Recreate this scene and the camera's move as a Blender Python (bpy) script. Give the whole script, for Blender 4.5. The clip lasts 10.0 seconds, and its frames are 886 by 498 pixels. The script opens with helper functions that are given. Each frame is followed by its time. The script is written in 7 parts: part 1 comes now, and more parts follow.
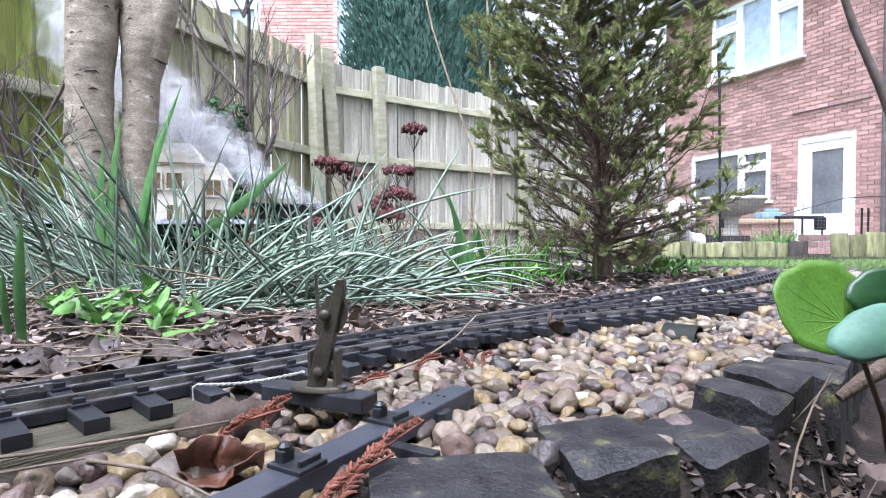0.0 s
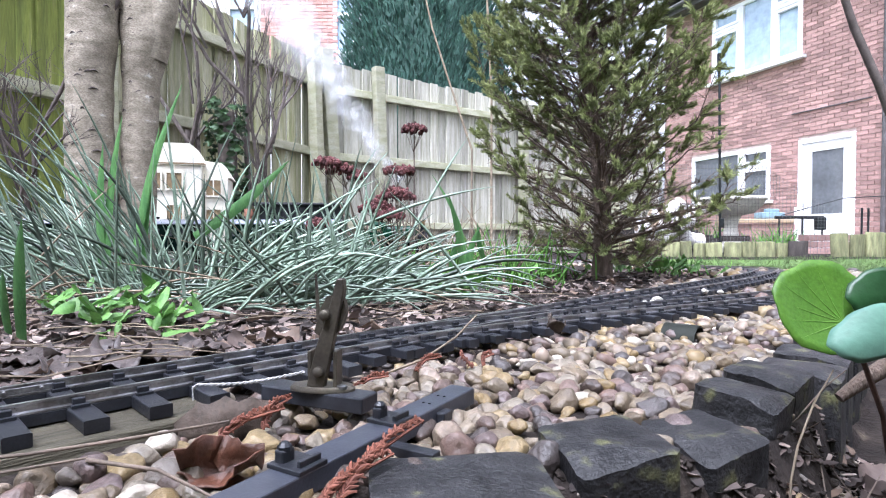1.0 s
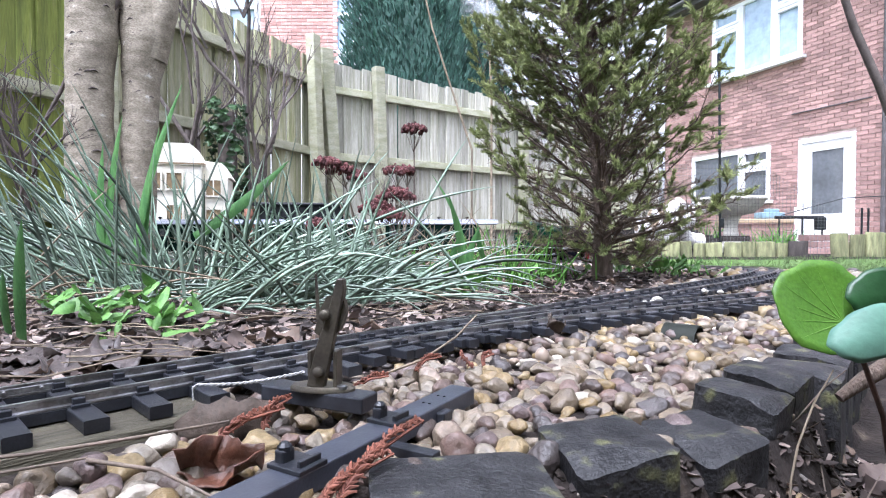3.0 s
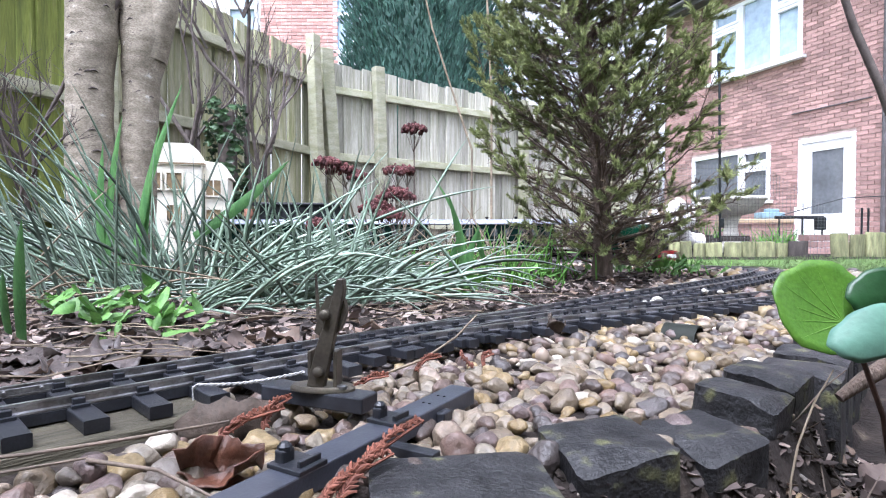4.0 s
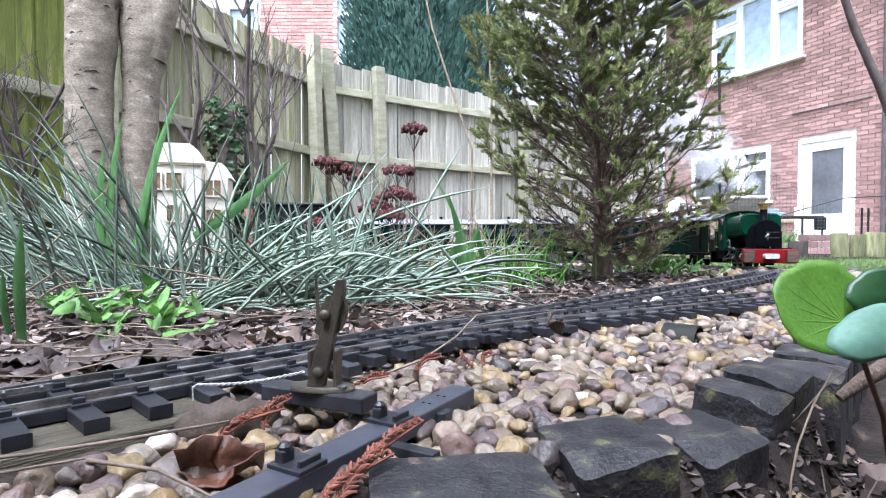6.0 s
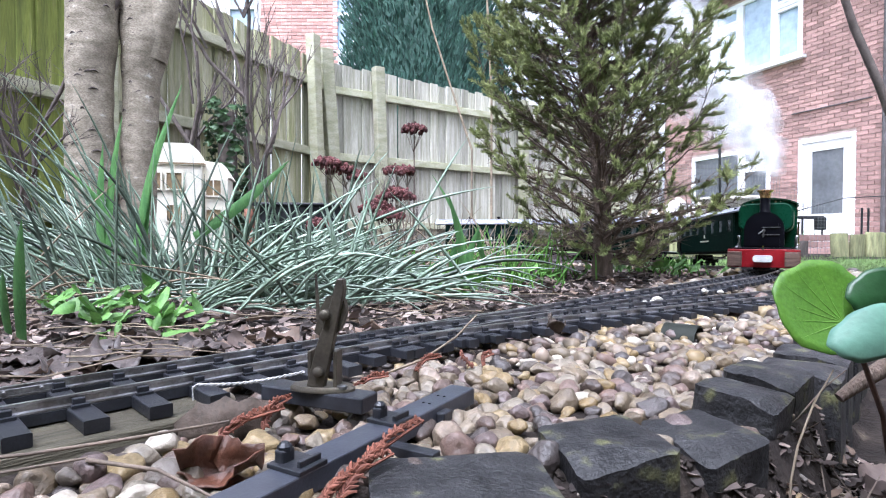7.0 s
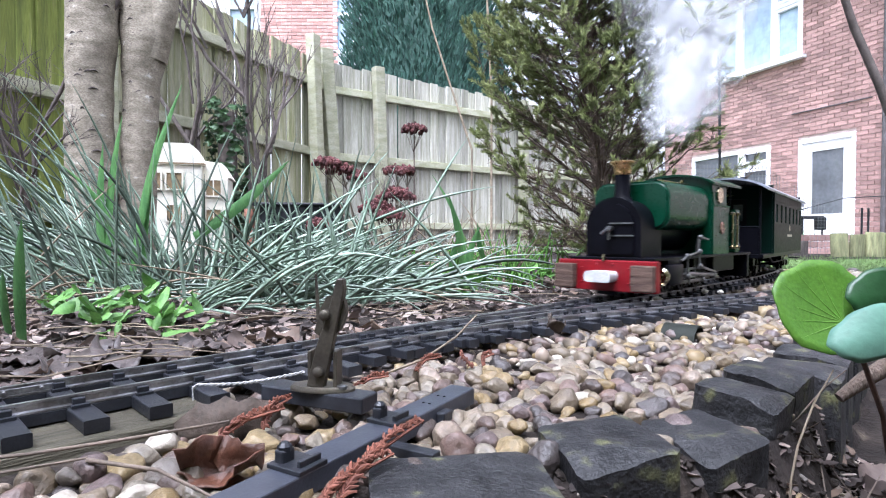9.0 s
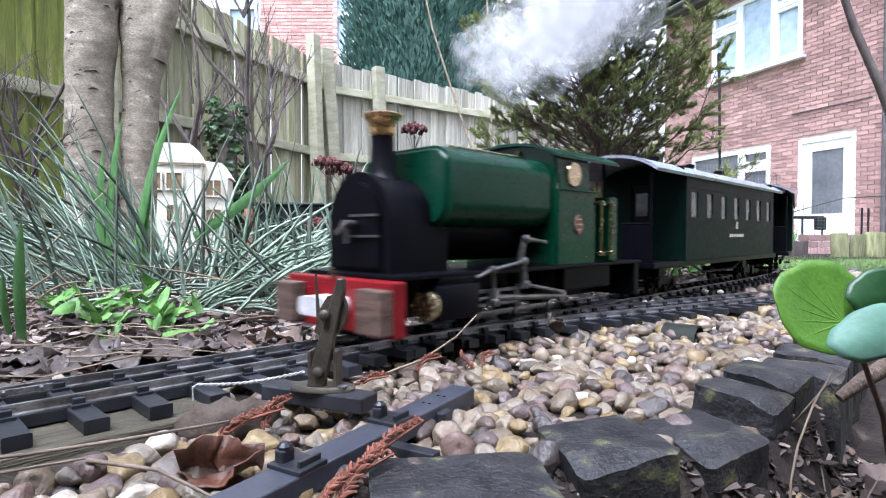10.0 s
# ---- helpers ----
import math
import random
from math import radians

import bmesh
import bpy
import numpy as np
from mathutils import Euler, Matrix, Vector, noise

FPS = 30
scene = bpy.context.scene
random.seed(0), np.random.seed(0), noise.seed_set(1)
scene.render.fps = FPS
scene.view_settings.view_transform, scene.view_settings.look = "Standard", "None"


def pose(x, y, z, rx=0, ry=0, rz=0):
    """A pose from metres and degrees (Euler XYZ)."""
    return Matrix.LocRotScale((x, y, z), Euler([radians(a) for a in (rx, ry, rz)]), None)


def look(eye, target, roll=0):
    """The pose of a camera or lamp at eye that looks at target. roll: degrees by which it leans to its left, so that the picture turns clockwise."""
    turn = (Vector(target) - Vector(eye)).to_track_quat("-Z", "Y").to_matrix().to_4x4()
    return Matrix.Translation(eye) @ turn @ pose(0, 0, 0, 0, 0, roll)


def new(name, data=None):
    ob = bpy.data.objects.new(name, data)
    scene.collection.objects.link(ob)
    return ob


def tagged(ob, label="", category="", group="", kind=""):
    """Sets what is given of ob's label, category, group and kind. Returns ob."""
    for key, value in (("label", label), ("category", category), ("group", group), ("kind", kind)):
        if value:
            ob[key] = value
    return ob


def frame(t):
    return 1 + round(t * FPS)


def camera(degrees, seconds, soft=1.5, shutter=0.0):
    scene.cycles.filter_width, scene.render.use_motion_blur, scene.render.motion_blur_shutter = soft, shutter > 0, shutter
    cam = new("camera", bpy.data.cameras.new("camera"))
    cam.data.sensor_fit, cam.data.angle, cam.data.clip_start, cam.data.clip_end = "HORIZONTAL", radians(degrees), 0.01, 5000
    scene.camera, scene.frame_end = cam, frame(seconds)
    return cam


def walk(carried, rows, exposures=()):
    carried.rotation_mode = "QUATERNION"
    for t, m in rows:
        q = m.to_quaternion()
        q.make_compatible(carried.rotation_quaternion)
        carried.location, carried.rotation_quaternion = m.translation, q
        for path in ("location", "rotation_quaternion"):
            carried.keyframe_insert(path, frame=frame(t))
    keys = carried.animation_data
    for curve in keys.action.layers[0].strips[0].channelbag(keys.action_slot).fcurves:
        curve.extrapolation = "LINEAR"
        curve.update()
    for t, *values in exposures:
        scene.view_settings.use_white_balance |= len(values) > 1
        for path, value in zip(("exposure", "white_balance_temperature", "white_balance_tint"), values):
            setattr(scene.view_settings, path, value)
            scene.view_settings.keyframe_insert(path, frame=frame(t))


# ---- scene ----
cam = camera(76.2, 10.0, soft=1.1, shutter=0.5)
EYE = pose(0, 0, 0.127, 90 - 1.43, 0, 0)
walk(cam, [(0.0, EYE), (10.0, EYE)], exposures=[(0.0, 1.90, 5560, 18), (10.0, 1.86, 5500, 17)])

# ---------------------------------------------------------------- light
world = bpy.data.worlds.new("world")
scene.world = world
world.use_nodes = True
wn, wl = world.node_tree.nodes, world.node_tree.links
sky = wn.new("ShaderNodeTexSky")
sky.sky_type, sky.sun_disc = "NISHITA", False
sky.sun_elevation, sky.sun_rotation = radians(66), radians(206)
sky.dust_density, sky.air_density, sky.ozone_density = 6.0, 1.0, 1.0
hsv = wn.new("ShaderNodeHueSaturation")
hsv.inputs["Saturation"].default_value = 0.12
wl.new(sky.outputs[0], hsv.inputs["Color"])
wl.new(hsv.outputs[0], wn["Background"].inputs[0])
wn["Background"].inputs[1].default_value = 0.15
sun = new("sun", bpy.data.lights.new("sun", "SUN"))
sun.data.energy, sun.data.angle, sun.data.color = 1.2, radians(35), (1.0, 0.98, 0.95)
sun.matrix_basis = look((-1.8, -2.6, 8), (0, 1, 0))


# ---------------------------------------------------------------- materials
def material(name, base, second=None, rough=0.7, metal=0.0, scale=20.0, bump=0.2, fine=None, detail=6.0, stretch=(1, 1, 1), third=None,
             by_object=0.0, by_island=0.0, spot=0.5, coat=0.0, backlit=0.0, grainy=0.15, spec=0.4):
    """Noise-mixed surface: base and second at a coarse scale, grain at a fine one, bump from both."""
    m = bpy.data.materials.new(name)
    m.use_nodes = True
    n, l = m.node_tree.nodes, m.node_tree.links
    b = n["Principled BSDF"]
    second = second or tuple(c * 0.7 for c in base)
    tc = n.new("ShaderNodeTexCoord")
    mp = n.new("ShaderNodeMapping")
    mp.inputs["Scale"].default_value = stretch
    l.new(tc.outputs["Object"], mp.inputs[0])
    src = mp.outputs[0]
    if by_object:
        oi = n.new("ShaderNodeObjectInfo")
        add = n.new("ShaderNodeVectorMath")
        add.operation = "MULTIPLY_ADD"
        add.inputs[1].default_value = (37, 53, 71)
        l.new(oi.outputs["Random"], add.inputs[0])
        l.new(src, add.inputs[2])
        src = add.outputs[0]
    co = n.new("ShaderNodeTexNoise")
    co.inputs["Scale"].default_value, co.inputs["Detail"].default_value = scale, detail
    l.new(src, co.inputs["Vector"])
    fi = n.new("ShaderNodeTexNoise")
    fi.inputs["Scale"].default_value, fi.inputs["Detail"].default_value = fine or scale * 9, 4.0
    l.new(src, fi.inputs["Vector"])
    ramp = n.new("ShaderNodeValToRGB")
    ramp.color_ramp.elements[0].position, ramp.color_ramp.elements[1].position = spot - 0.14, spot + 0.14
    ramp.color_ramp.elements[0].color, ramp.color_ramp.elements[1].color = (*second, 1), (*base, 1)
    if third:
        e = ramp.color_ramp.elements.new(min(0.95, spot + 0.25))
        e.color = (*third, 1)
    l.new(co.outputs["Fac"], ramp.inputs[0])
    col = ramp.outputs[0]
    gr = n.new("ShaderNodeMix")
    gr.data_type, gr.blend_type = "RGBA", "OVERLAY"
    gr.inputs[0].default_value = grainy * 3
    l.new(col, gr.inputs[6])
    l.new(fi.outputs["Fac"], gr.inputs[7])
    col = gr.outputs[2]
    for amount, node, sock in ((by_object, "ShaderNodeObjectInfo", "Random"), (by_island, "ShaderNodeNewGeometry", "Random Per Island")):
        if amount:
            rn = n.new(node)
            mr = n.new("ShaderNodeMapRange")
            mr.inputs["To Min"].default_value, mr.inputs["To Max"].default_value = 1 - amount, 1 + amount
            l.new(rn.outputs[sock], mr.inputs["Value"])
            hs = n.new("ShaderNodeHueSaturation")
            l.new(mr.outputs[0], hs.inputs["Value"])
            l.new(col, hs.inputs["Color"])
            col = hs.outputs[0]
    l.new(col, b.inputs["Base Color"])
    mr = n.new("ShaderNodeMapRange")
    mr.inputs["To Min"].default_value, mr.inputs["To Max"].default_value = max(0.03, rough - 0.13), min(1, rough + 0.13)
    l.new(fi.outputs["Fac"], mr.inputs["Value"])
    l.new(mr.outputs[0], b.inputs["Roughness"])
    b.inputs["Metallic"].default_value = metal
    b.inputs["Specular IOR Level"].default_value = spec
    b.inputs["Coat Weight"].default_value = coat
    if backlit:
        b.inputs["Subsurface Weight"].default_value = 0.0
        tr = n.new("ShaderNodeBsdfTranslucent")
        l.new(col, tr.inputs[0])
        mx = n.new("ShaderNodeMixShader")
        mx.inputs[0].default_value = backlit
        l.new(b.outputs[0], mx.inputs[1])
        l.new(tr.outputs[0], mx.inputs[2])
        l.new(mx.outputs[0], n["Material Output"].inputs[0])
    if bump:
        bp = n.new("ShaderNodeBump")
        bp.inputs["Strength"].default_value, bp.inputs["Distance"].default_value = bump, 0.25 / scale
        sm = n.new("ShaderNodeMath")
        sm.operation = "MULTIPLY_ADD"
        sm.inputs[1].default_value = 0.35
        l.new(fi.outputs["Fac"], sm.inputs[0])
        l.new(co.outputs["Fac"], sm.inputs[2])
        l.new(sm.outputs[0], bp.inputs["Height"])
        l.new(bp.outputs[0], b.inputs["Normal"])
    return m


# ---------------------------------------------------------------- mesh helpers
def empty(name, m, **tags):
    ob = new(name)
    ob.matrix_basis = m
    return tagged(ob, **tags)


def part(name, bm, mat, parent=None, label="", smooth=None):
    me = bpy.data.meshes.new(name)
    bm.to_mesh(me)
    bm.free()
    me.materials.append(mat)
    if smooth is not None:
        me.shade_smooth()
        if smooth:
            me.set_sharp_from_angle(angle=radians(smooth))
    ob = new(name, me)
    ob.parent = parent
    return tagged(ob, label)


def raw(name, verts, faces, mat, parent=None, label="", smooth=None):
    me = bpy.data.meshes.new(name)
    me.from_pydata([tuple(v) for v in verts], [], faces)
    me.materials.append(mat)
    if smooth is not None:
        me.shade_smooth()
        if smooth:
            me.set_sharp_from_angle(angle=radians(smooth))
    ob = new(name, me)
    ob.parent = parent
    return tagged(ob, label)


def box(bm, cx, cy, cz, sx, sy, sz, m=None, bevel=0.0):
    g = bmesh.ops.create_cube(bm, size=1.0, matrix=(m or Matrix()) @ Matrix.Translation((cx, cy, cz)) @ Matrix.Diagonal((sx, sy, sz, 1)))
    if bevel:
        es = {e for v in g["verts"] for e in v.link_edges}
        bmesh.ops.bevel(bm, geom=list(es), offset=bevel, segments=2, affect="EDGES", profile=0.5)
    return bm


def boxed(*a, **k):
    return box(bmesh.new(), *a, **k)


def tube(bm, pts, radii, seg=8, cap=True):
    """A round tube along points; radii: one number or one for each point."""
    pts = [Vector(p) for p in pts]
    if not hasattr(radii, "__len__"):
        radii = [radii] * len(pts)
    rings, side = [], None
    for i, p in enumerate(pts):
        d = (pts[min(i + 1, len(pts) - 1)] - pts[max(i - 1, 0)]).normalized()
        if side is None:
            side = d.orthogonal().normalized()
        side = (side - d * side.dot(d)).normalized()
        up = d.cross(side)
        rings.append([bm.verts.new(p + (side * math.cos(a) + up * math.sin(a)) * radii[i]) for a in (2 * math.pi * k / seg for k in range(seg))])
    for a, b in zip(rings, rings[1:]):
        for k in range(seg):
            bm.faces.new((a[k], a[(k + 1) % seg], b[(k + 1) % seg], b[k]))
    if cap:
        bm.faces.new(rings[0][::-1])
        bm.faces.new(rings[-1])
    return bm


def tubed(pts, radii, seg=8):
    return tube(bmesh.new(), pts, radii, seg)


def lathe(bm, profile, m=None, seg=20):
    """Turn (radius, height) pairs about z."""
    m = m or Matrix()
    rings = [[bm.verts.new(m @ Vector((r * math.cos(2 * math.pi * k / seg), r * math.sin(2 * math.pi * k / seg), z))) for k in range(seg)] for r, z in profile]
    for a, b in zip(rings, rings[1:]):
        for k in range(seg):
            bm.faces.new((a[k], a[(k + 1) % seg], b[(k + 1) % seg], b[k]))
    bm.faces.new(rings[0][::-1])
    bm.faces.new(rings[-1])
    return bm


def extrude_profile(bm, outline, a, b, m=None):
    """A closed outline of (x, z) points drawn out along y from a to b."""
    m = m or Matrix()
    r0 = [bm.verts.new(m @ Vector((x, a, z))) for x, z in outline]
    r1 = [bm.verts.new(m @ Vector((x, b, z))) for x, z in outline]
    k = len(outline)
    for i in range(k):
        bm.faces.new((r0[i], r0[(i + 1) % k], r1[(i + 1) % k], r1[i]))
    bm.faces.new(r0[::-1])
    bm.faces.new(r1)
    bmesh.ops.recalc_face_normals(bm, faces=bm.faces)
    return bm


def smooth01(v):
    v = max(0.0, min(1.0, v))
    return v * v * (3 - 2 * v)


def drop(x, y):
    """How far the far loop of the line lies under its near end."""
    return 0.033 * smooth01((y - 1.35) / 1.0)


def edge_side(x, y):
    """Positive outside the timber edging (towards the camera), negative on the gravel."""
    ex = (-0.30, -0.03, 0.08, 0.16, 0.215, 0.32, 0.60, 1.2)
    ey = (0.17, 0.205, 0.235, 0.265, 0.315, 0.46, 0.80, 1.3)
    return float(np.interp(x, ex, ey)) - y


def ground_z(x, y):
    z = 0.022 - drop(x, y) * (1 - 0.8 * smooth01((y - 2.5) / 0.4) * smooth01((x - 0.5) / 0.4)) - 0.27 * smooth01((y - 3.4) / 4.0)
    e = edge_side(x, y)
    if x > -0.6 and y < 1.25:
        z -= 0.065 * smooth01((e + 0.012) / 0.03)
    if y < 3:
        z += 0.006 * noise.noise((x * 9, y * 9, 0)) - 0.004
    return z


M = {}
# Darkened base: shade of the overhanging plants is put into the soil colour.
M["soil"] = material("soil", (0.028, 0.022, 0.018), (0.013, 0.010, 0.009), 0.95, spec=0.15, scale=30, bump=0.8, third=(0.07, 0.055, 0.042))
M["lawn"] = material("lawn", (0.10, 0.17, 0.035), (0.06, 0.11, 0.025), 0.9, scale=12, bump=0.8)
M["patio"] = material("patio", (0.30, 0.27, 0.24), (0.2, 0.18, 0.16), 0.9, scale=4)
M["rail"] = material("rail_metal", (0.46, 0.455, 0.47), (0.22, 0.21, 0.21), 0.33, 0.9, scale=60, bump=0.05)
M["sleeper"] = material("sleeper_plastic", (0.022, 0.0235, 0.029), (0.013, 0.0138, 0.017), 0.40, scale=80, bump=0.12, by_object=0.3, spec=0.35)
M["fence"] = material("fence_board", (0.47, 0.455, 0.40), (0.31, 0.305, 0.235), 0.85, scale=5, bump=0.35, stretch=(6, 6, 0.5), by_object=0.28, third=(0.56, 0.55, 0.52))
M["fence_mixed"] = material("fence_board_stained", (0.43, 0.415, 0.30), (0.27, 0.275, 0.14), 0.88, scale=4, bump=0.35, stretch=(6, 6, 0.5), by_object=0.28, third=(0.52, 0.51, 0.44))
M["fence_green"] = material("fence_board_mossy", (0.215, 0.25, 0.055), (0.11, 0.13, 0.035), 0.9, scale=3, bump=0.25, stretch=(5, 5, 0.6), by_object=0.3, third=(0.30, 0.29, 0.14))
M["fence_rail"] = material("fence_rail", (0.40, 0.39, 0.29), (0.28, 0.285, 0.18), 0.85, scale=7, bump=0.25, stretch=(1, 1, 3), by_object=0.15)
M["mortar"] = material("mortar", (0.50, 0.41, 0.37), (0.38, 0.30, 0.27), 0.95, scale=4, bump=0.2)
M["brick"] = material("brick", (0.355, 0.222, 0.195), (0.265, 0.165, 0.145), 0.85, scale=2.2, fine=60, bump=0.25, by_object=0.3, third=(0.43, 0.28, 0.24))
M["brickwork"] = material("brickwork", (0.355, 0.222, 0.195), (0.265, 0.165, 0.145), 0.85, scale=2.2, fine=60, bump=0.25, by_island=0.3, third=(0.43, 0.28, 0.24))
M["upvc"] = material("white_upvc", (0.80, 0.81, 0.82), (0.74, 0.75, 0.76), 0.35, scale=3, bump=0.0)
M["roof_tile"] = material("roof_tile", (0.07, 0.065, 0.07), (0.045, 0.04, 0.045), 0.8, scale=6, bump=0.3)
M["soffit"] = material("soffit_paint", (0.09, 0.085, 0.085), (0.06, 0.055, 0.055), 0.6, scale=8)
# Sky reflection is painted into these opaque panes as a pale blue colour.
M["glass_painted_sky"] = material("window_glass", (0.36, 0.47, 0.58), (0.30, 0.41, 0.52), 0.06, scale=0.8, bump=0.0, coat=1.0)
# Opaque panes: unlit rooms and a faint reflection are put into the grey.
M["glass_dim_room"] = material("dim_room_glass", (0.12, 0.13, 0.14), (0.07, 0.075, 0.08), 0.06, coat=1.0, scale=1.5, bump=0.0)

# ---------------------------------------------------------------- railway line
RAIL_Z, GAUGE = 0.040, 0.045
P0, DIR = Vector((-0.086, 0.458)), Vector((0.700, 0.714))
# straight, then ever tighter bends to the left, a straight far leg and a bend back: (length, curvature)
SEGMENTS = ((0.98, 0.0), (0.36, 1 / 1.9), (0.42, 1 / 1.2), (radians(103.6) * 0.78, 1 / 0.78), (1.77, 0.0), (radians(75) * 0.75, 1 / 0.75), (3.0, 0.0))
HEAD0 = math.atan2(DIR.x, DIR.y)


def line(s):
    """Plan point and outward (away from the camera's end) direction of the main line at s metres."""
    if s <= 0:
        return P0 + DIR * s, DIR.copy()
    x, y, h = P0.x, P0.y, HEAD0
    for n, k in SEGMENTS:
        d = min(s, n)
        if k:
            x, y, h = x + (math.cos(h - d * k) - math.cos(h)) / k, y + (math.sin(h) - math.sin(h - d * k)) / k, h - d * k
        else:
            x, y = x + math.sin(h) * d, y + math.cos(h) * d
        s -= d
        if s <= 1e-9:
            break
    return Vector((x, y)), Vector((math.sin(h), math.cos(h)))


LINE_PTS = np.array([[*line(s)[0], *line(s)[1]] for s in np.arange(-0.8, 6.4, 0.02)])


def beside(x, y):
    """Distance from the main line, positive outside its loop."""
    d2 = (LINE_PTS[:, 0] - x) ** 2 + (LINE_PTS[:, 1] - y) ** 2
    px, py, dx, dy = LINE_PTS[int(d2.argmin())]
    return math.copysign(math.sqrt(d2.min()), (x - px) * dy - (y - py) * dx)


BR0, BR1, BR2, BRD = Vector((-0.065, 0.479)), Vector((0.01, 0.5565)), Vector((0.11, 0.6165)), Vector((0.857, 0.515))


def branch(s):
    """The siding that leaves the main line at the points."""
    n = 0.215
    if s < n:
        k = s / n
        p = BR0 * (1 - k) ** 2 + BR1 * 2 * k * (1 - k) + BR2 * k * k
        d = ((BR1 - BR0) * (1 - k) + (BR2 - BR1) * k).normalized()
        return p, d
    return BR2 + BRD * (s - n), BRD.copy()


# ---------------------------------------------------------------- ground
def build_ground():
    xs = np.unique(np.concatenate([np.arange(-0.8, 1.3, 0.02), np.linspace(-4, 5, 60), np.array([-3000, -800, -200, -60, -25, -12, -7, 8, 14, 25, 60, 200, 800, 3000])]))
    ys = np.unique(np.concatenate([np.arange(-0.4, 1.7, 0.02), np.linspace(-2, 9, 70), np.array([-3000, -800, -200, -50, -15, -6, 12, 16, 25, 60, 200, 800, 3000])]))
    verts = [(x, y, ground_z(x, y)) for y in ys for x in xs]
    w = len(xs)
    faces = [(j * w + i, j * w + i + 1, (j + 1) * w + i + 1, (j + 1) * w + i) for j in range(len(ys) - 1) for i in range(w - 1)]
    ob = raw("ground", verts, faces, M["soil"], smooth=0)
    ob.data.materials.append(M["lawn"])
    ob.data.materials.append(M["patio"])
    for p in ob.data.polygons:
        c = p.center
        if c.y > 1.2 and c.x > 0.6 and c.y < 2.62 + 0.1 * c.x and beside(c.x, c.y) > (0.16 if c.y < 2.0 else 0.08) or c.y > 12 or abs(c.x) > 12 or c.y < -3:
            p.material_index = 1
        elif c.y > 5.5 and c.x > 2.5:
            p.material_index = 2
    tagged(ob, "damp garden soil, darkened by painted-in shade, running into lawn", "ground", kind="structure")


build_ground()

def rail_mesh(path, s0, s1, off, step=0.03, web=False):
    """A rail with foot, web and head swept along a path."""
    prof = [(-0.0028, -0.0062), (0.0028, -0.0062), (0.0028, -0.0052), (0.0007, -0.0046), (0.0007, -0.0018), (0.0014, -0.0012), (0.0014, 0.0), (-0.0014, 0.0), (-0.0014, -0.0012), (-0.0007, -0.0018), (-0.0007, -0.0046), (-0.0028, -0.0052)]
    if web:
        prof = [(-0.0035, -0.0125), (0.0035, -0.0125), (0.0035, -0.0066), (-0.0035, -0.0066)]
    n = max(2, int((s1 - s0) / step))
    verts, faces, k = [], [], len(prof)
    for i in range(n + 1):
        p, d = path(s0 + (s1 - s0) * i / n)
        nr = Vector((d.y, -d.x))
        for x, z in prof:
            q = p + nr * (off + x)
            verts.append((q.x, q.y, RAIL_Z - drop(p.x, p.y) + z))
    for i in range(n):
        for j in range(k):
            faces.append((i * k + j, i * k + (j + 1) % k, (i + 1) * k + (j + 1) % k, (i + 1) * k + j))
    faces += [tuple(range(k))[::-1], tuple(n * k + j for j in range(k))]
    return verts, faces


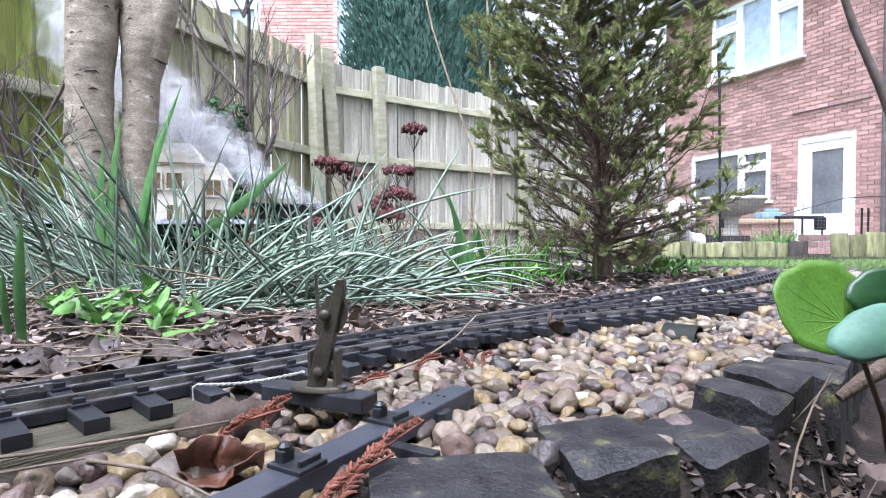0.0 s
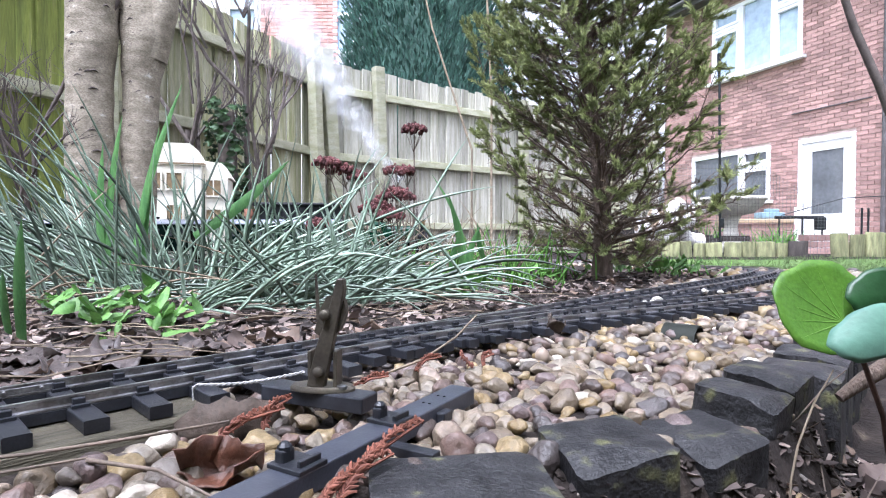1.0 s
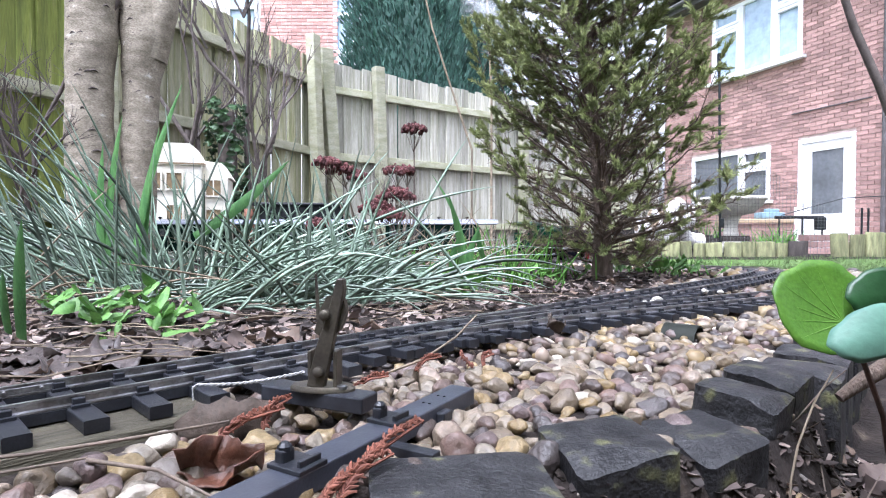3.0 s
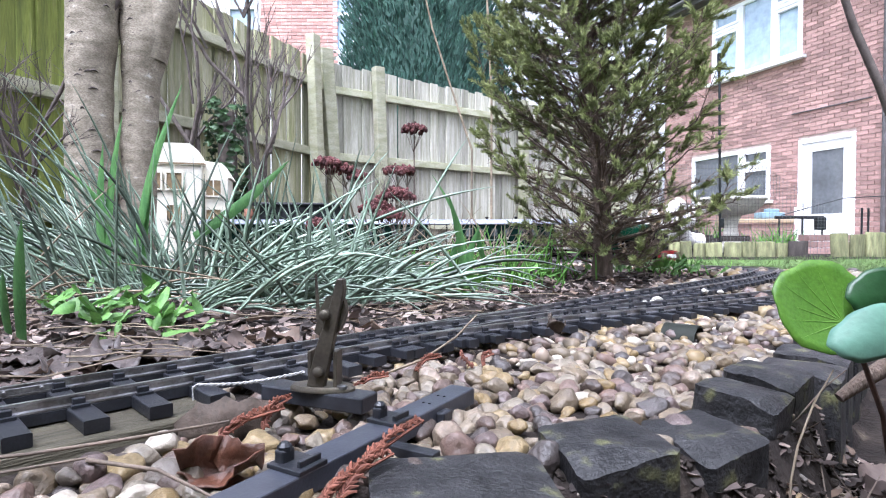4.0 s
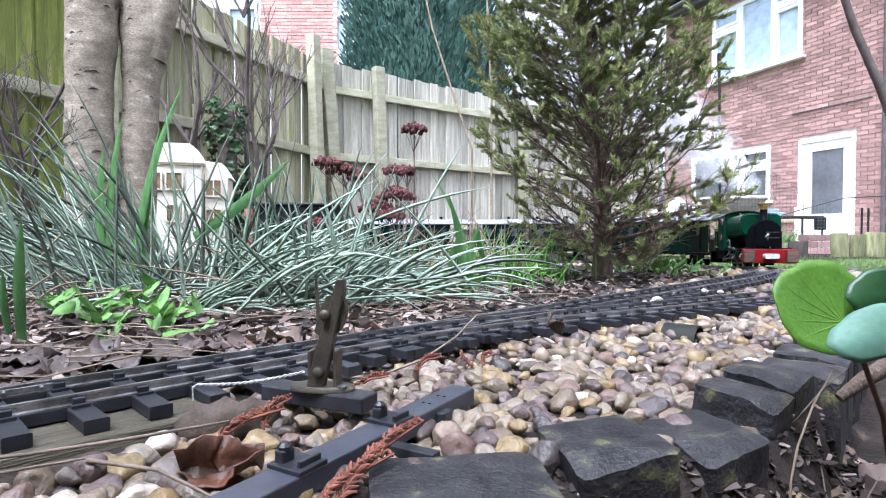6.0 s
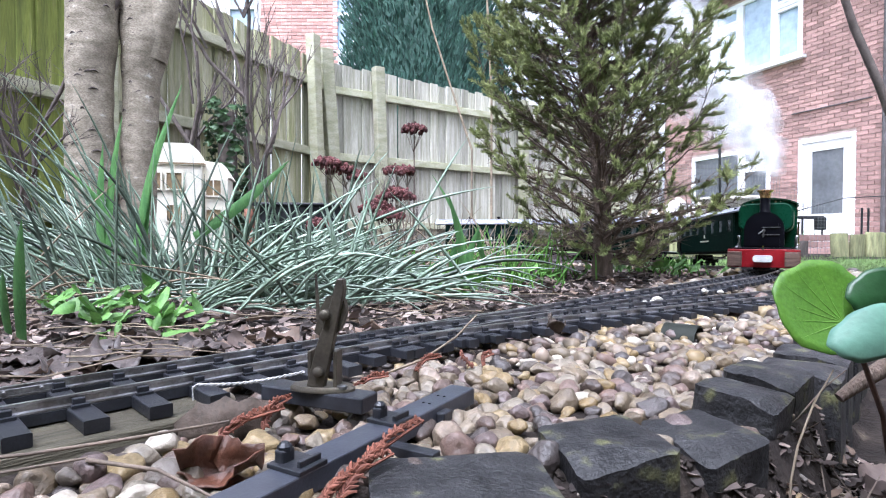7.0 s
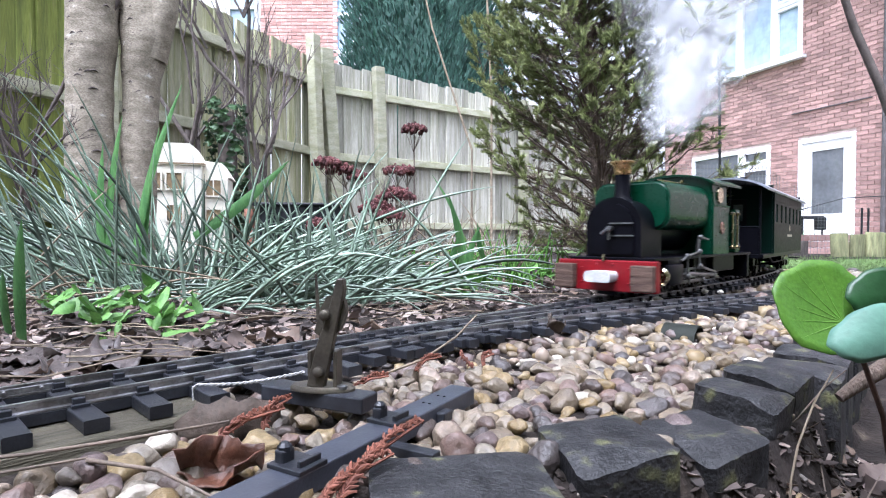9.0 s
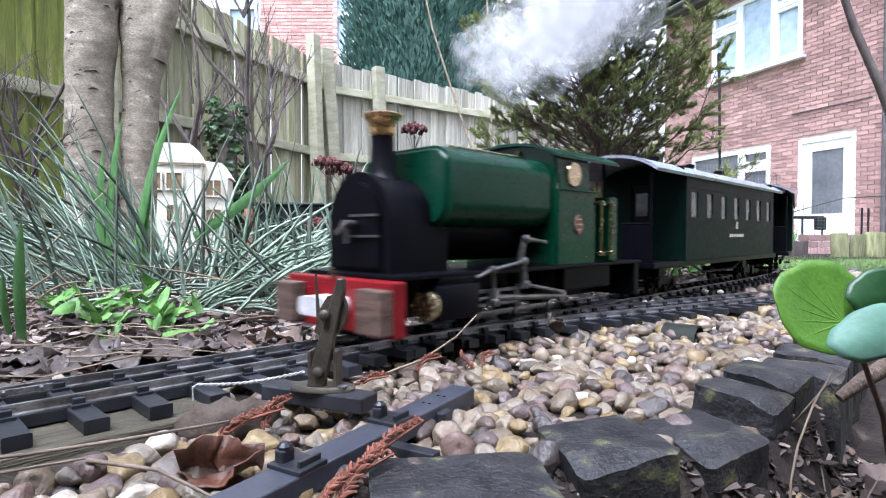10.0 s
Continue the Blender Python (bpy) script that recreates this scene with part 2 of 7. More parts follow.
def build_track():
    main = empty("railway_track", Matrix(), label="weathered narrow model railway track on black plastic sleepers", category="railway track", kind="structure")
    side = empty("railway_siding", Matrix(), label="model railway siding leaving the points over gravel", category="railway track", kind="structure")
    for off in (-GAUGE / 2, GAUGE / 2):
        raw("rail", *rail_mesh(line, -0.75, 7.6, off), M["rail"], main, "worn steel-grey rail")
        raw("sleeper_web", *rail_mesh(line, -0.74, 2.9, off, 0.05, True), M["sleeper"], main)
        raw("sleeper_web", *rail_mesh(branch, 0.03, 1.35, off, 0.05, True), M["sleeper"], side)
        raw("rail", *rail_mesh(branch, 0.0 if off < 0 else 0.02, 1.4, off), M["rail"], side, "worn steel-grey rail")
    sl = bpy.data.meshes.new("sleeper")
    b = bmesh.new()
    box(b, 0, 0, 0, 1, 0.0120, 0.0072, bevel=0.0009)
    b.to_mesh(sl)
    b.free()
    sl.materials.append(M["sleeper"])
    ch = bpy.data.meshes.new("chair")
    b = bmesh.new()
    for sx in (-1, 1):
        box(b, sx * 0.0036, 0, 0.0002, 0.0036, 0.0062, 0.0050, bevel=0.0006)
        box(b, sx * 0.0066, 0, -0.0014, 0.004, 0.0088, 0.0020)
    b.to_mesh(ch)
    b.free()
    ch.materials.append(M["sleeper"])
    rnd = random.Random(3)

    def lay(path, s0, s1, parent, ends):
        s, count = s0, 0
        while s < s1:
            p, d = path(s)
            lo, hi = ends(s)
            z = RAIL_Z - drop(p.x, p.y)
            nr = Vector((d.y, -d.x))
            ang = math.degrees(math.atan2(nr.y, nr.x))
            o = new("sleeper", sl)
            o.parent = parent
            c = p + nr * ((hi + lo) / 2)
            o.matrix_basis = pose(c.x, c.y, z - 0.0098 + rnd.uniform(-0.0004, 0.0004), 0, 0, ang + rnd.uniform(-1, 1)) @ Matrix.Diagonal((hi - lo, 1, 1, 1))
            if s < 1.25:
                for off in (-GAUGE / 2, GAUGE / 2):
                    o = new("chair", ch)
                    o.parent = parent
                    c = p + nr * off
                    o.matrix_basis = pose(c.x, c.y, z - 0.0042, 0, 0, ang)
            s += 0.0325

    def main_ends(s):
        return -0.046, (0.058 if -0.35 < s < -0.02 else 0.046)

    lay(line, -0.74, 5.6, main, main_ends)
    lay(branch, 0.02, 1.35, side, lambda s: (-0.046 if s > 0.42 else -0.028, 0.047))
    for s, off in ((-0.245, GAUGE / 2), (-0.205, -GAUGE / 2), (0.62, GAUGE / 2)):
        p, d = line(s)
        o = part("fishplate", boxed(0, 0, 0, 0.030, 0.0042, 0.0036, bevel=0.0005), M["rail"], main)
        c = p + Vector((d.y, -d.x)) * off
        o.matrix_basis = pose(c.x, c.y, RAIL_Z - 0.0032, 0, 0, math.degrees(math.atan2(d.y, d.x)))
        for k in (-0.009, 0.009):
            b = bmesh.new()
            lathe(b, [(0.0013, 0), (0.0013, 0.0012), (0.0006, 0.0016)], pose(k, -0.0021, 0, 90, 0, 0), 6)
            part("bolt", b, M["rail"], o)
    # check rails and crossing nose at the points
    raw("check_rail", *rail_mesh(line, 0.18, 0.34, -GAUGE / 2 + 0.0058), M["rail"], main)
    raw("check_rail", *rail_mesh(branch, 0.20, 0.36, GAUGE / 2 - 0.0058), M["rail"], side)


build_track()

# ---------------------------------------------------------------- fence
def board_mesh(name, w, h, t, mat, seed):
    rnd = random.Random(seed)
    b = bmesh.new()
    box(b, 0, 0, h / 2, w, t, h)
    for v in b.verts:
        v.co.x += rnd.uniform(-0.003, 0.003)
        if v.co.y > 0 and v.co.x > 0:
            v.co.y -= t * 0.5
    me = bpy.data.meshes.new(name)
    b.to_mesh(me)
    b.free()
    me.materials.append(mat)
    return me


def build_fence(name, a, b, base_a, base_b, height, mat, label, pitch=0.105, rails=(0.30, 0.97, 1.62), posts=(), grey_from=9):
    a, b = Vector(a), Vector(b)
    d = (b - a).normalized()
    ang = math.degrees(math.atan2(d.y, d.x))
    fence = empty(name, pose(a.x, a.y, 0, 0, 0, ang), label=label, category="fence", kind="structure")
    ln, rnd = (b - a).length, random.Random(len(name))
    meshes = [board_mesh("board", 0.111 + 0.004 * k, height, 0.016, mat, k) for k in range(4)]
    grey = [board_mesh("board", 0.111 + 0.004 * k, height, 0.016, M["fence_mixed"], k) for k in range(4)]
    n = int(ln / pitch)
    for i in range(n):
        k = (i + 0.5) / n
        o = new("board", (grey if k > grey_from + rnd.uniform(-0.06, 0.06) else meshes)[rnd.randrange(4)])
        o.parent = fence
        o.matrix_basis = pose(k * ln, 0.03 + 0.011 * (i % 2), base_a + (base_b - base_a) * k + rnd.uniform(-0.012, 0.012), 0, rnd.uniform(-0.4, 0.4), rnd.uniform(8, 11))
    for z in rails:
        m = bmesh.new()
        box(m, ln / 2, -0.01, z + (base_a + base_b) / 2, ln, 0.055, 0.075, bevel=0.006)
        part("rail", m, M["fence_rail"], fence)
    for x, w, top, lean in posts:
        m = bmesh.new()
        box(m, 0, 0, top / 2, w, 0.09, top, bevel=0.008)
        o = part("post", m, M["fence_rail"], fence)
        o.matrix_basis = pose(x, -0.075, -0.12, 0, lean, 0)
    return fence


build_fence("fence_near", (-3.20, 0.53), (-1.15, 5.5), -0.05, -0.08, 1.88, M["fence_green"], "close-boarded wooden garden fence, green with algae", posts=((0.9, 0.1, 1.9, 0), (3.05, 0.1, 1.9, 0), (5.20, 0.11, 2.08, -3)), grey_from=0.60)
build_fence("fence_far", (-1.15, 5.52), (3.4, 8.85), -0.05, -0.1, 1.86, M["fence"], "weathered grey close-boarded wooden garden fence", posts=((0.12, 0.12, 2.03, -4), (0.62, 0.11, 1.95, -2), (2.6, 0.1, 1.9, 0), (4.4, 0.1, 1.9, 0)))

# ---------------------------------------------------------------- house
HO = Vector((6.87, 9.46))           # near jamb of the door, on the wall's face
HD = Vector((-0.334, 0.943))        # along the wall, away from the camera
HOUSE = pose(HO.x, HO.y, 0, 0, 0, math.degrees(math.atan2(HD.y, HD.x)))  # local x along the wall, local -y... out of it is +y


def wall_pieces(x0, x1, z0, z1, holes):
    """The rectangles that are left of a wall when its openings are cut out."""
    xs = sorted({x0, x1, *[h[0] for h in holes], *[h[1] for h in holes]})
    out = []
    for a, b in zip(xs, xs[1:]):
        cuts = sorted((h[2], h[3]) for h in holes if h[0] < b - 1e-6 and h[1] > a + 1e-6)
        z = z0
        for c, d in cuts:
            if c > z:
                out.append((a, b, z, c))
            z = max(z, d)
        if z < z1:
            out.append((a, b, z, z1))
    return out


def build_house():
    holes = [(-0.02, 1.03, -0.27, 1.86), (1.60, 3.65, 0.80, 1.86), (0.97, 3.10, 3.40, 4.88)]
    x0, x1, z0, z1 = -9.0, 4.51, -0.4, 5.17
    home = empty("brick_house", HOUSE, label="two-storey red brick house with white plastic windows", category="house")
    for a, c, lo, hi in wall_pieces(x0, x1, z0, z1, holes):
        part("wall", boxed((a + c) / 2, -0.15, (lo + hi) / 2, c - a, 0.28, hi - lo), M["mortar"], home)
    part("wall", boxed(x1 - 0.14, -4.0, (z0 + z1) / 2, 0.28, 7.4, z1 - z0), M["mortar"], home)
    part("cable", tubed([(1.15, 0.02, 2.36), (-0.27, 0.02, 2.36)], 0.012, 8), M["soffit"], home)
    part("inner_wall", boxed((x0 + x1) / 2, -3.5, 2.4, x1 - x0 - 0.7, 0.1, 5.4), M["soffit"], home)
    # roof with overhanging eaves
    b = bmesh.new()
    box(b, (x0 + x1) / 2 + 0.1, 0.14, z1 + 0.04, x1 - x0 + 0.5, 0.36, 0.05)
    box(b, (x0 + x1) / 2 + 0.1, 0.33, z1 + 0.06, x1 - x0 + 0.5, 0.03, 0.19)
    part("soffit", b, M["soffit"], home, "dark painted eaves board")
    b = bmesh.new()
    for i in range(14):
        box(b, (x0 + x1) / 2 + 0.1, 0.36 - i * 0.30 - 0.15, z1 + 0.17 + i * 0.21 + 0.1, x1 - x0 + 0.56, 0.40, 0.03, bevel=0.0)
    part("roof", b, M["roof_tile"], home, "dark tiled roof")
    b = bmesh.new()
    for i in range(40):
        tube(b, [(x1 + 0.3 - i * 0.34, 0.40, z1 + 0.10), (x1 + 0.3 - (i + 1) * 0.34, 0.40, z1 + 0.10)], 0.055, 8)
    part("gutter", b, M["soffit"], home)
    b = bmesh.new()
    tube(b, [(-0.50, 0.06, z0), (-0.50, 0.06, z1)], 0.04, 10)
    part("downpipe", b, M["soffit"], home, "dark downpipe")

    def window(x0, x1, z0, z1, cols, rows, glass, name="window", sill=True):
        w = empty(name, Matrix())
        w.parent = home
        b = bmesh.new()
        t = 0.075
        box(b, x0 + t / 2, -0.05, (z0 + z1) / 2, t, 0.09, z1 - z0, bevel=0.008)
        box(b, x1 - t / 2, -0.05, (z0 + z1) / 2, t, 0.09, z1 - z0, bevel=0.008)
        for z in (z0 + t / 2, z1 - t / 2):
            box(b, (x0 + x1) / 2, -0.05, z, x1 - x0 - 2 * t, 0.09, t, bevel=0.008)
        for c in cols:
            box(b, c, -0.048, (z0 + z1) / 2, t * 1.25, 0.09, z1 - z0 - 2 * t, bevel=0.008)
        for a, c, z in rows:
            box(b, (a + c) / 2, -0.046, z, c - a - 0.02, 0.09, t, bevel=0.008)
        part("window_frame", b, M["upvc"], w)
        xs = [x0, *cols, x1]
        for a, c in zip(xs, xs[1:]):
            zs = [z0, *[r[2] for r in rows if r[0] < (a + c) / 2 < r[1]], z1]
            for lo, hi in zip(zs, zs[1:]):
                casement = (len(zs) == 3)
                o = part("pane", boxed((a + c) / 2, -0.075, (lo + hi) / 2, c - a - 0.03, 0.012, hi - lo - 0.03), glass, w)
                if casement:
                    f = bmesh.new()
                    ax, cx, lz, hz = a + 0.045, c - 0.045, lo + 0.045, hi - 0.045
                    for q in (ax + 0.03, cx - 0.03):
                        box(f, q, -0.035, (lz + hz) / 2, 0.06, 0.07, hz - lz, bevel=0.006)
                    for q in (lz + 0.03, hz - 0.03):
                        box(f, (ax + cx) / 2, -0.036, q, cx - ax - 0.12, 0.07, 0.06, bevel=0.006)
                    part("casement", f, M["upvc"], w)
        if sill:
            part("window_sill", boxed((x0 + x1) / 2, 0.02, z0 - 0.03, x1 - x0 + 0.16, 0.2, 0.06, bevel=0.01), M["upvc"], w)

    window(0.97, 3.10, 3.40, 4.88, (1.60, 2.35), ((0.97, 1.60, 4.45), (2.35, 3.10, 4.45)), M["glass_painted_sky"])
    window(1.60, 3.65, 0.80, 1.86, (2.33,), ((1.60, 2.33, 1.50),), M["glass_dim_room"])
    # half-glazed back door
    door = empty("door", Matrix())
    door.parent = home
    b = bmesh.new()
    for x in (0.02, 0.99):
        box(b, x, -0.05, 0.795, 0.08, 0.1, 2.13, bevel=0.008)
    box(b, 0.505, -0.05, 1.82, 0.89, 0.1, 0.08, bevel=0.008)
    part("door_frame", b, M["upvc"], door)
    b = bmesh.new()
    for x in (0.14, 0.87):
        box(b, x, -0.06, 0.76, 0.15, 0.06, 2.04, bevel=0.008)
    box(b, 0.505, -0.06, 1.70, 0.58, 0.06, 0.16, bevel=0.008)
    box(b, 0.505, -0.06, 0.12, 0.58, 0.06, 0.76, bevel=0.008)
    part("door_leaf", b, M["upvc"], door)
    part("pane", boxed(0.505, -0.07, 1.06, 0.58, 0.012, 1.12), M["glass_dim_room"], door)
    part("door_handle", boxed(0.90, 0.0, 0.78, 0.03, 0.05, 0.14, bevel=0.006), M["upvc"], door)
    return home


HOME = build_house()


def build_unseen_wall():
    """Plain boarded wall added unseen behind the camera, closing the garden and blocking light."""
    e = part("wall_south", boxed(0.6, -0.95, 0.85, 7.0, 0.10, 1.9), M["fence_green"])
    tagged(e, "plain dark boarded wall added unseen behind the camera to block light", "wall", kind="structure")


build_unseen_wall()
# ---------------------------------------------------------------- train
M["green"] = material("green_paint", (0.003, 0.032, 0.016), (0.0025, 0.027, 0.013), 0.30, spec=0.12, scale=25, bump=0.0, coat=0.15, grainy=0.05)
M["black"] = material("black_paint", (0.0032, 0.0032, 0.0052), (0.002, 0.002, 0.0033), 0.36, spec=0.07, scale=40, bump=0.03, grainy=0.1)
M["red"] = material("red_paint", (0.18, 0.005, 0.009), (0.14, 0.004, 0.007), 0.36, spec=0.25, scale=30, bump=0.0, grainy=0.06)
M["wood"] = material("buffer_wood", (0.095, 0.058, 0.042), (0.055, 0.032, 0.023), 0.7, scale=40, bump=0.3, stretch=(1, 1, 6))
M["brass"] = material("brass", (0.55, 0.48, 0.34), (0.38, 0.32, 0.21), 0.24, 1.0, scale=40, bump=0.03)
M["copper"] = material("chimney_cap", (0.72, 0.48, 0.24), (0.55, 0.33, 0.15), 0.28, 0.95, scale=40, bump=0.03)
M["steel"] = material("bright_steel", (0.22, 0.22, 0.22), (0.12, 0.12, 0.12), 0.35, 0.9, scale=60, bump=0.05)
M["coupler"] = material("white_coupler", (0.50, 0.50, 0.50), (0.36, 0.36, 0.36), 0.5, scale=60, bump=0.05)
M["coach_green"] = material("coach_green", (0.0026, 0.0105, 0.0078), (0.0020, 0.0085, 0.0062), 0.45, spec=0.05, scale=18, bump=0.0, coat=0.0, grainy=0.05)
M["coach_roof"] = material("coach_roof", (0.26, 0.28, 0.33), (0.20, 0.215, 0.26), 0.30, scale=20, bump=0.05)
M["coach_glass"] = material("coach_glass", (0.10, 0.11, 0.11), (0.03, 0.035, 0.035), 0.08, scale=40, bump=0.0)
M["cab_disc"] = material("plate_disc", (0.13, 0.125, 0.10), (0.08, 0.075, 0.06), 0.40, 0.5, scale=60, bump=0.05)
M["plate"] = material("maker_plate", (0.20, 0.10, 0.075), (0.12, 0.06, 0.05), 0.45, 0.2, scale=80, bump=0.1)
M["cream"] = material("cream_letter", (0.55, 0.52, 0.42), (0.45, 0.42, 0.34), 0.6, scale=60, bump=0.0)


def arch(w, top, spring, bottom, n=10):
    """Outline with an elliptical top."""
    pts = [(-w, bottom), (w, bottom)]
    for i in range(n + 1):
        a = math.pi * i / n
        pts.append((w * math.cos(a), spring + (top - spring) * math.sin(a)))
    return pts


def rounded(w, lo, hi, r, n=4):
    pts = []
    for cx, cz, a0 in ((w - r, lo + r, -90), (w - r, hi - r, 0), (-w + r, hi - r, 90), (-w + r, lo + r, 180)):
        for i in range(n + 1):
            a = radians(a0 + 90 * i / n)
            pts.append((cx + r * math.cos(a), cz + r * math.sin(a)))
    return pts


def wheelset(parent, y, r, name="wheelset", spokes=True):
    """Two flanged wheels on an axle, the axle at the object's origin."""
    b = bmesh.new()
    rot = pose(0, 0, 0, 0, 90, 0)
    for sx in (-1, 1):
        m = Matrix.Translation((sx * 0.0225, 0, 0)) @ rot
        lathe(b, [(r * 1.1, -0.0008 * sx - 0.001), (r * 1.1, 0.0008), (r, 0.001), (r, 0.005), (r * 0.82, 0.005), (r * 0.8, 0.003), (r * 0.25, 0.003), (r * 0.25, 0.006), (0.001, 0.006)] if sx > 0 else
              [(0.001, -0.006), (r * 0.25, -0.006), (r * 0.25, -0.003), (r * 0.8, -0.003), (r * 0.82, -0.005), (r, -0.005), (r, -0.001), (r * 1.1, -0.0008), (r * 1.1, 0.001)], m, 18)
        if spokes:
            for k in range(5):
                a = 2 * math.pi * k / 5
                box(b, sx * 0.0265, 0.5 * r * math.cos(a), 0.5 * r * math.sin(a), 0.003, 0.003 + 0.6 * r * abs(math.cos(a)), 0.003 + 0.6 * r * abs(math.sin(a)))
    tube(b, [(-0.024, 0, 0), (0.024, 0, 0)], 0.002, 8)
    o = part(name, b, M["black"], parent, "dark steel wheels on an axle", smooth=35)
    o.location = (0, y, r)
    return o


def build_loco():
    """Origin at the middle of the front beam, on the rail; +y is forwards."""
    e = empty("steam_locomotive", Matrix(), label="green model saddle-tank steam locomotive with red front beam", category="locomotive")
    part("front_beam", boxed(0, -0.006, 0.0315, 0.146, 0.012, 0.042, bevel=0.0015), M["red"], e, "bright red front beam")
    for sx in (-1, 1):
        part("buffer_block", boxed(sx * 0.0575, 0.006, 0.030, 0.030, 0.013, 0.034, bevel=0.0015), M["wood"], e, "bare brown wooden buffer block")
    b = bmesh.new()
    extrude_profile(b, rounded(0.0195, 0.0235, 0.0385, 0.006, 5), 0.0, 0.022)
    part("coupler", b, M["coupler"], e, "worn white coupling block", smooth=40)
    b = bmesh.new()
    for x, z in ((-0.035, 0.022), (-0.035, 0.042), (0.035, 0.022), (0.035, 0.042), (-0.012, 0.047), (0.012, 0.047)):
        lathe(b, [(0.0016, 0), (0.0016, 0.0008), (0.0006, 0.0014)], pose(x, 0, z, -90, 0, 0), 8)
    tagged(part("rivet", b, M["red"], e), kind="stuff")
    part("lamp_iron", boxed(0, 0.002, 0.056, 0.003, 0.003, 0.010), M["brass"], e)
    part("front_bracket", boxed(0, -0.016, 0.009, 0.03, 0.02, 0.008, bevel=0.002), M["black"], e)
    part("footplate", boxed(0, -0.215, 0.0540, 0.128, 0.40, 0.004, bevel=0.001), M["black"], e)
    part("frame", boxed(0, -0.21, 0.034, 0.034, 0.37, 0.038), M["black"], e)
    # smokebox, door and boiler
    b = extrude_profile(bmesh.new(), arch(0.0385, 0.137, 0.0985, 0.0562, 24), -0.092, -0.024)
    part("smokebox", b, M["black"], e, "satin black smokebox", smooth=40)
    b = extrude_profile(bmesh.new(), arch(0.0408, 0.1395, 0.0985, 0.0562, 24), -0.030, -0.023)
    part("smokebox_rim", b, M["black"], e, smooth=40)
    b = extrude_profile(bmesh.new(), arch(0.0325, 0.131, 0.0985, 0.0590, 24), -0.024, -0.0200)
    bmesh.ops.bevel(b, geom=[g for g in b.edges if all(v.co.y > -0.0205 for v in g.verts)], offset=0.0014, segments=2, affect="EDGES")
    part("smokebox_door", b, M["black"], e, "flush arched black door", smooth=40)
    b = bmesh.new()
    for z in (0.103, 0.086):
        box(b, -0.014, -0.0185, z, 0.036, 0.0020, 0.0020)
    part("door_strap", b, M["steel"], e)
    b = bmesh.new()
    tube(b, [(0, -0.021, 0.096), (0, -0.008, 0.096)], 0.0034, 10)
    tube(b, [(0, -0.009, 0.096), (0.010, -0.008, 0.088)], 0.0019, 8)
    tube(b, [(0, -0.012, 0.096), (0.001, -0.012, 0.080)], 0.0017, 8)
    part("door_dart", b, M["steel"], e, "bright steel door handles", smooth=40)
    b = bmesh.new()
    lathe(b, [(0.019, 0.129), (0.0145, 0.1365), (0.0112, 0.142), (0.0104, 0.174)], pose(0, -0.050, 0), 20)
    part("chimney", b, M["black"], e, smooth=40)
    b = bmesh.new()
    lathe(b, [(0.0105, 0.172), (0.0116, 0.1735), (0.0112, 0.176), (0.0122, 0.184), (0.0150, 0.1872), (0.0172, 0.1885), (0.0174, 0.1905), (0.0160, 0.1915), (0.0100, 0.1915), (0.0085, 0.180)], pose(0, -0.050, 0), 24)
    part("chimney_cap", b, M["copper"], e, "polished copper chimney cap", smooth=55)
    b = bmesh.new()
    tube(b, [(0, -0.07, 0.092), (0, -0.25, 0.092)], 0.030, 24)
    part("boiler", b, M["black"], e, smooth=40)
    # saddle tank
    b = extrude_profile(bmesh.new(), rounded(0.0575, 0.094, 0.1635, 0.021, 8), -0.226, -0.072)
    bmesh.ops.bevel(b, geom=[g for g in b.edges if abs(g.verts[0].co.y - g.verts[1].co.y) < 1e-5 and g.is_manifold and len(g.link_faces) == 2 and any(len(f.verts) > 6 for f in g.link_faces)], offset=0.004, segments=3, affect="EDGES")
    part("saddle_tank", b, M["green"], e, "glossy dark green saddle tank", smooth=35)
    b = bmesh.new()
    for x in (-0.03, 0.03):
        tube(b, [(x, -0.10, 0.1665), (x, -0.215, 0.1665)], 0.0014, 6)
        for y in (-0.105, -0.16, -0.21):
            tube(b, [(x, y, 0.160), (x, y, 0.1665)], 0.0015, 6)
    part("handrail", b, M["brass"], e)
    b = bmesh.new()
    lathe(b, [(0.008, 0.158), (0.009, 0.163), (0.006, 0.166), (0.003, 0.170)], pose(0, -0.15, 0), 14)
    part("filler_cap", b, M["brass"], e, smooth=40)
    b = bmesh.new()
    for x in (-0.012, 0.012):
        tube(b, [(x, -0.222, 0.158), (x * 1.3, -0.225, 0.176)], 0.003, 8)
    part("safety_valve", b, M["brass"], e)
    # cab: front sheet, side sheets with round number discs, rear, roof
    b = extrude_profile(bmesh.new(), arch(0.0600, 0.183, 0.168, 0.0565, 14), -0.231, -0.227)
    part("cab_front", b, M["green"], e, "green cab front sheet", smooth=40)
    for sx in (-1, 1):
        b = bmesh.new()
        # lower sheet, then a narrower upper sheet that sweeps forward under the roof
        box(b, sx * 0.0615, -0.2655, 0.095, 0.003, 0.073, 0.078, bevel=0.0006)
        sheet = [(-0.222, 0.1695), (-0.225, 0.163), (-0.2295, 0.152), (-0.2325, 0.140), (-0.2335, 0.1335), (-0.292, 0.1335), (-0.290, 0.150), (-0.289, 0.1695)]
        extrude_profile(b, sheet, -0.0013, 0.0013, Matrix.Translation((sx * 0.0605, 0, 0)) @ Matrix(((0, 1, 0, 0), (1, 0, 0, 0), (0, 0, 1, 0), (0, 0, 0, 1))))
        part("cab_side", b, M["green"], e, "green cab side sheet")
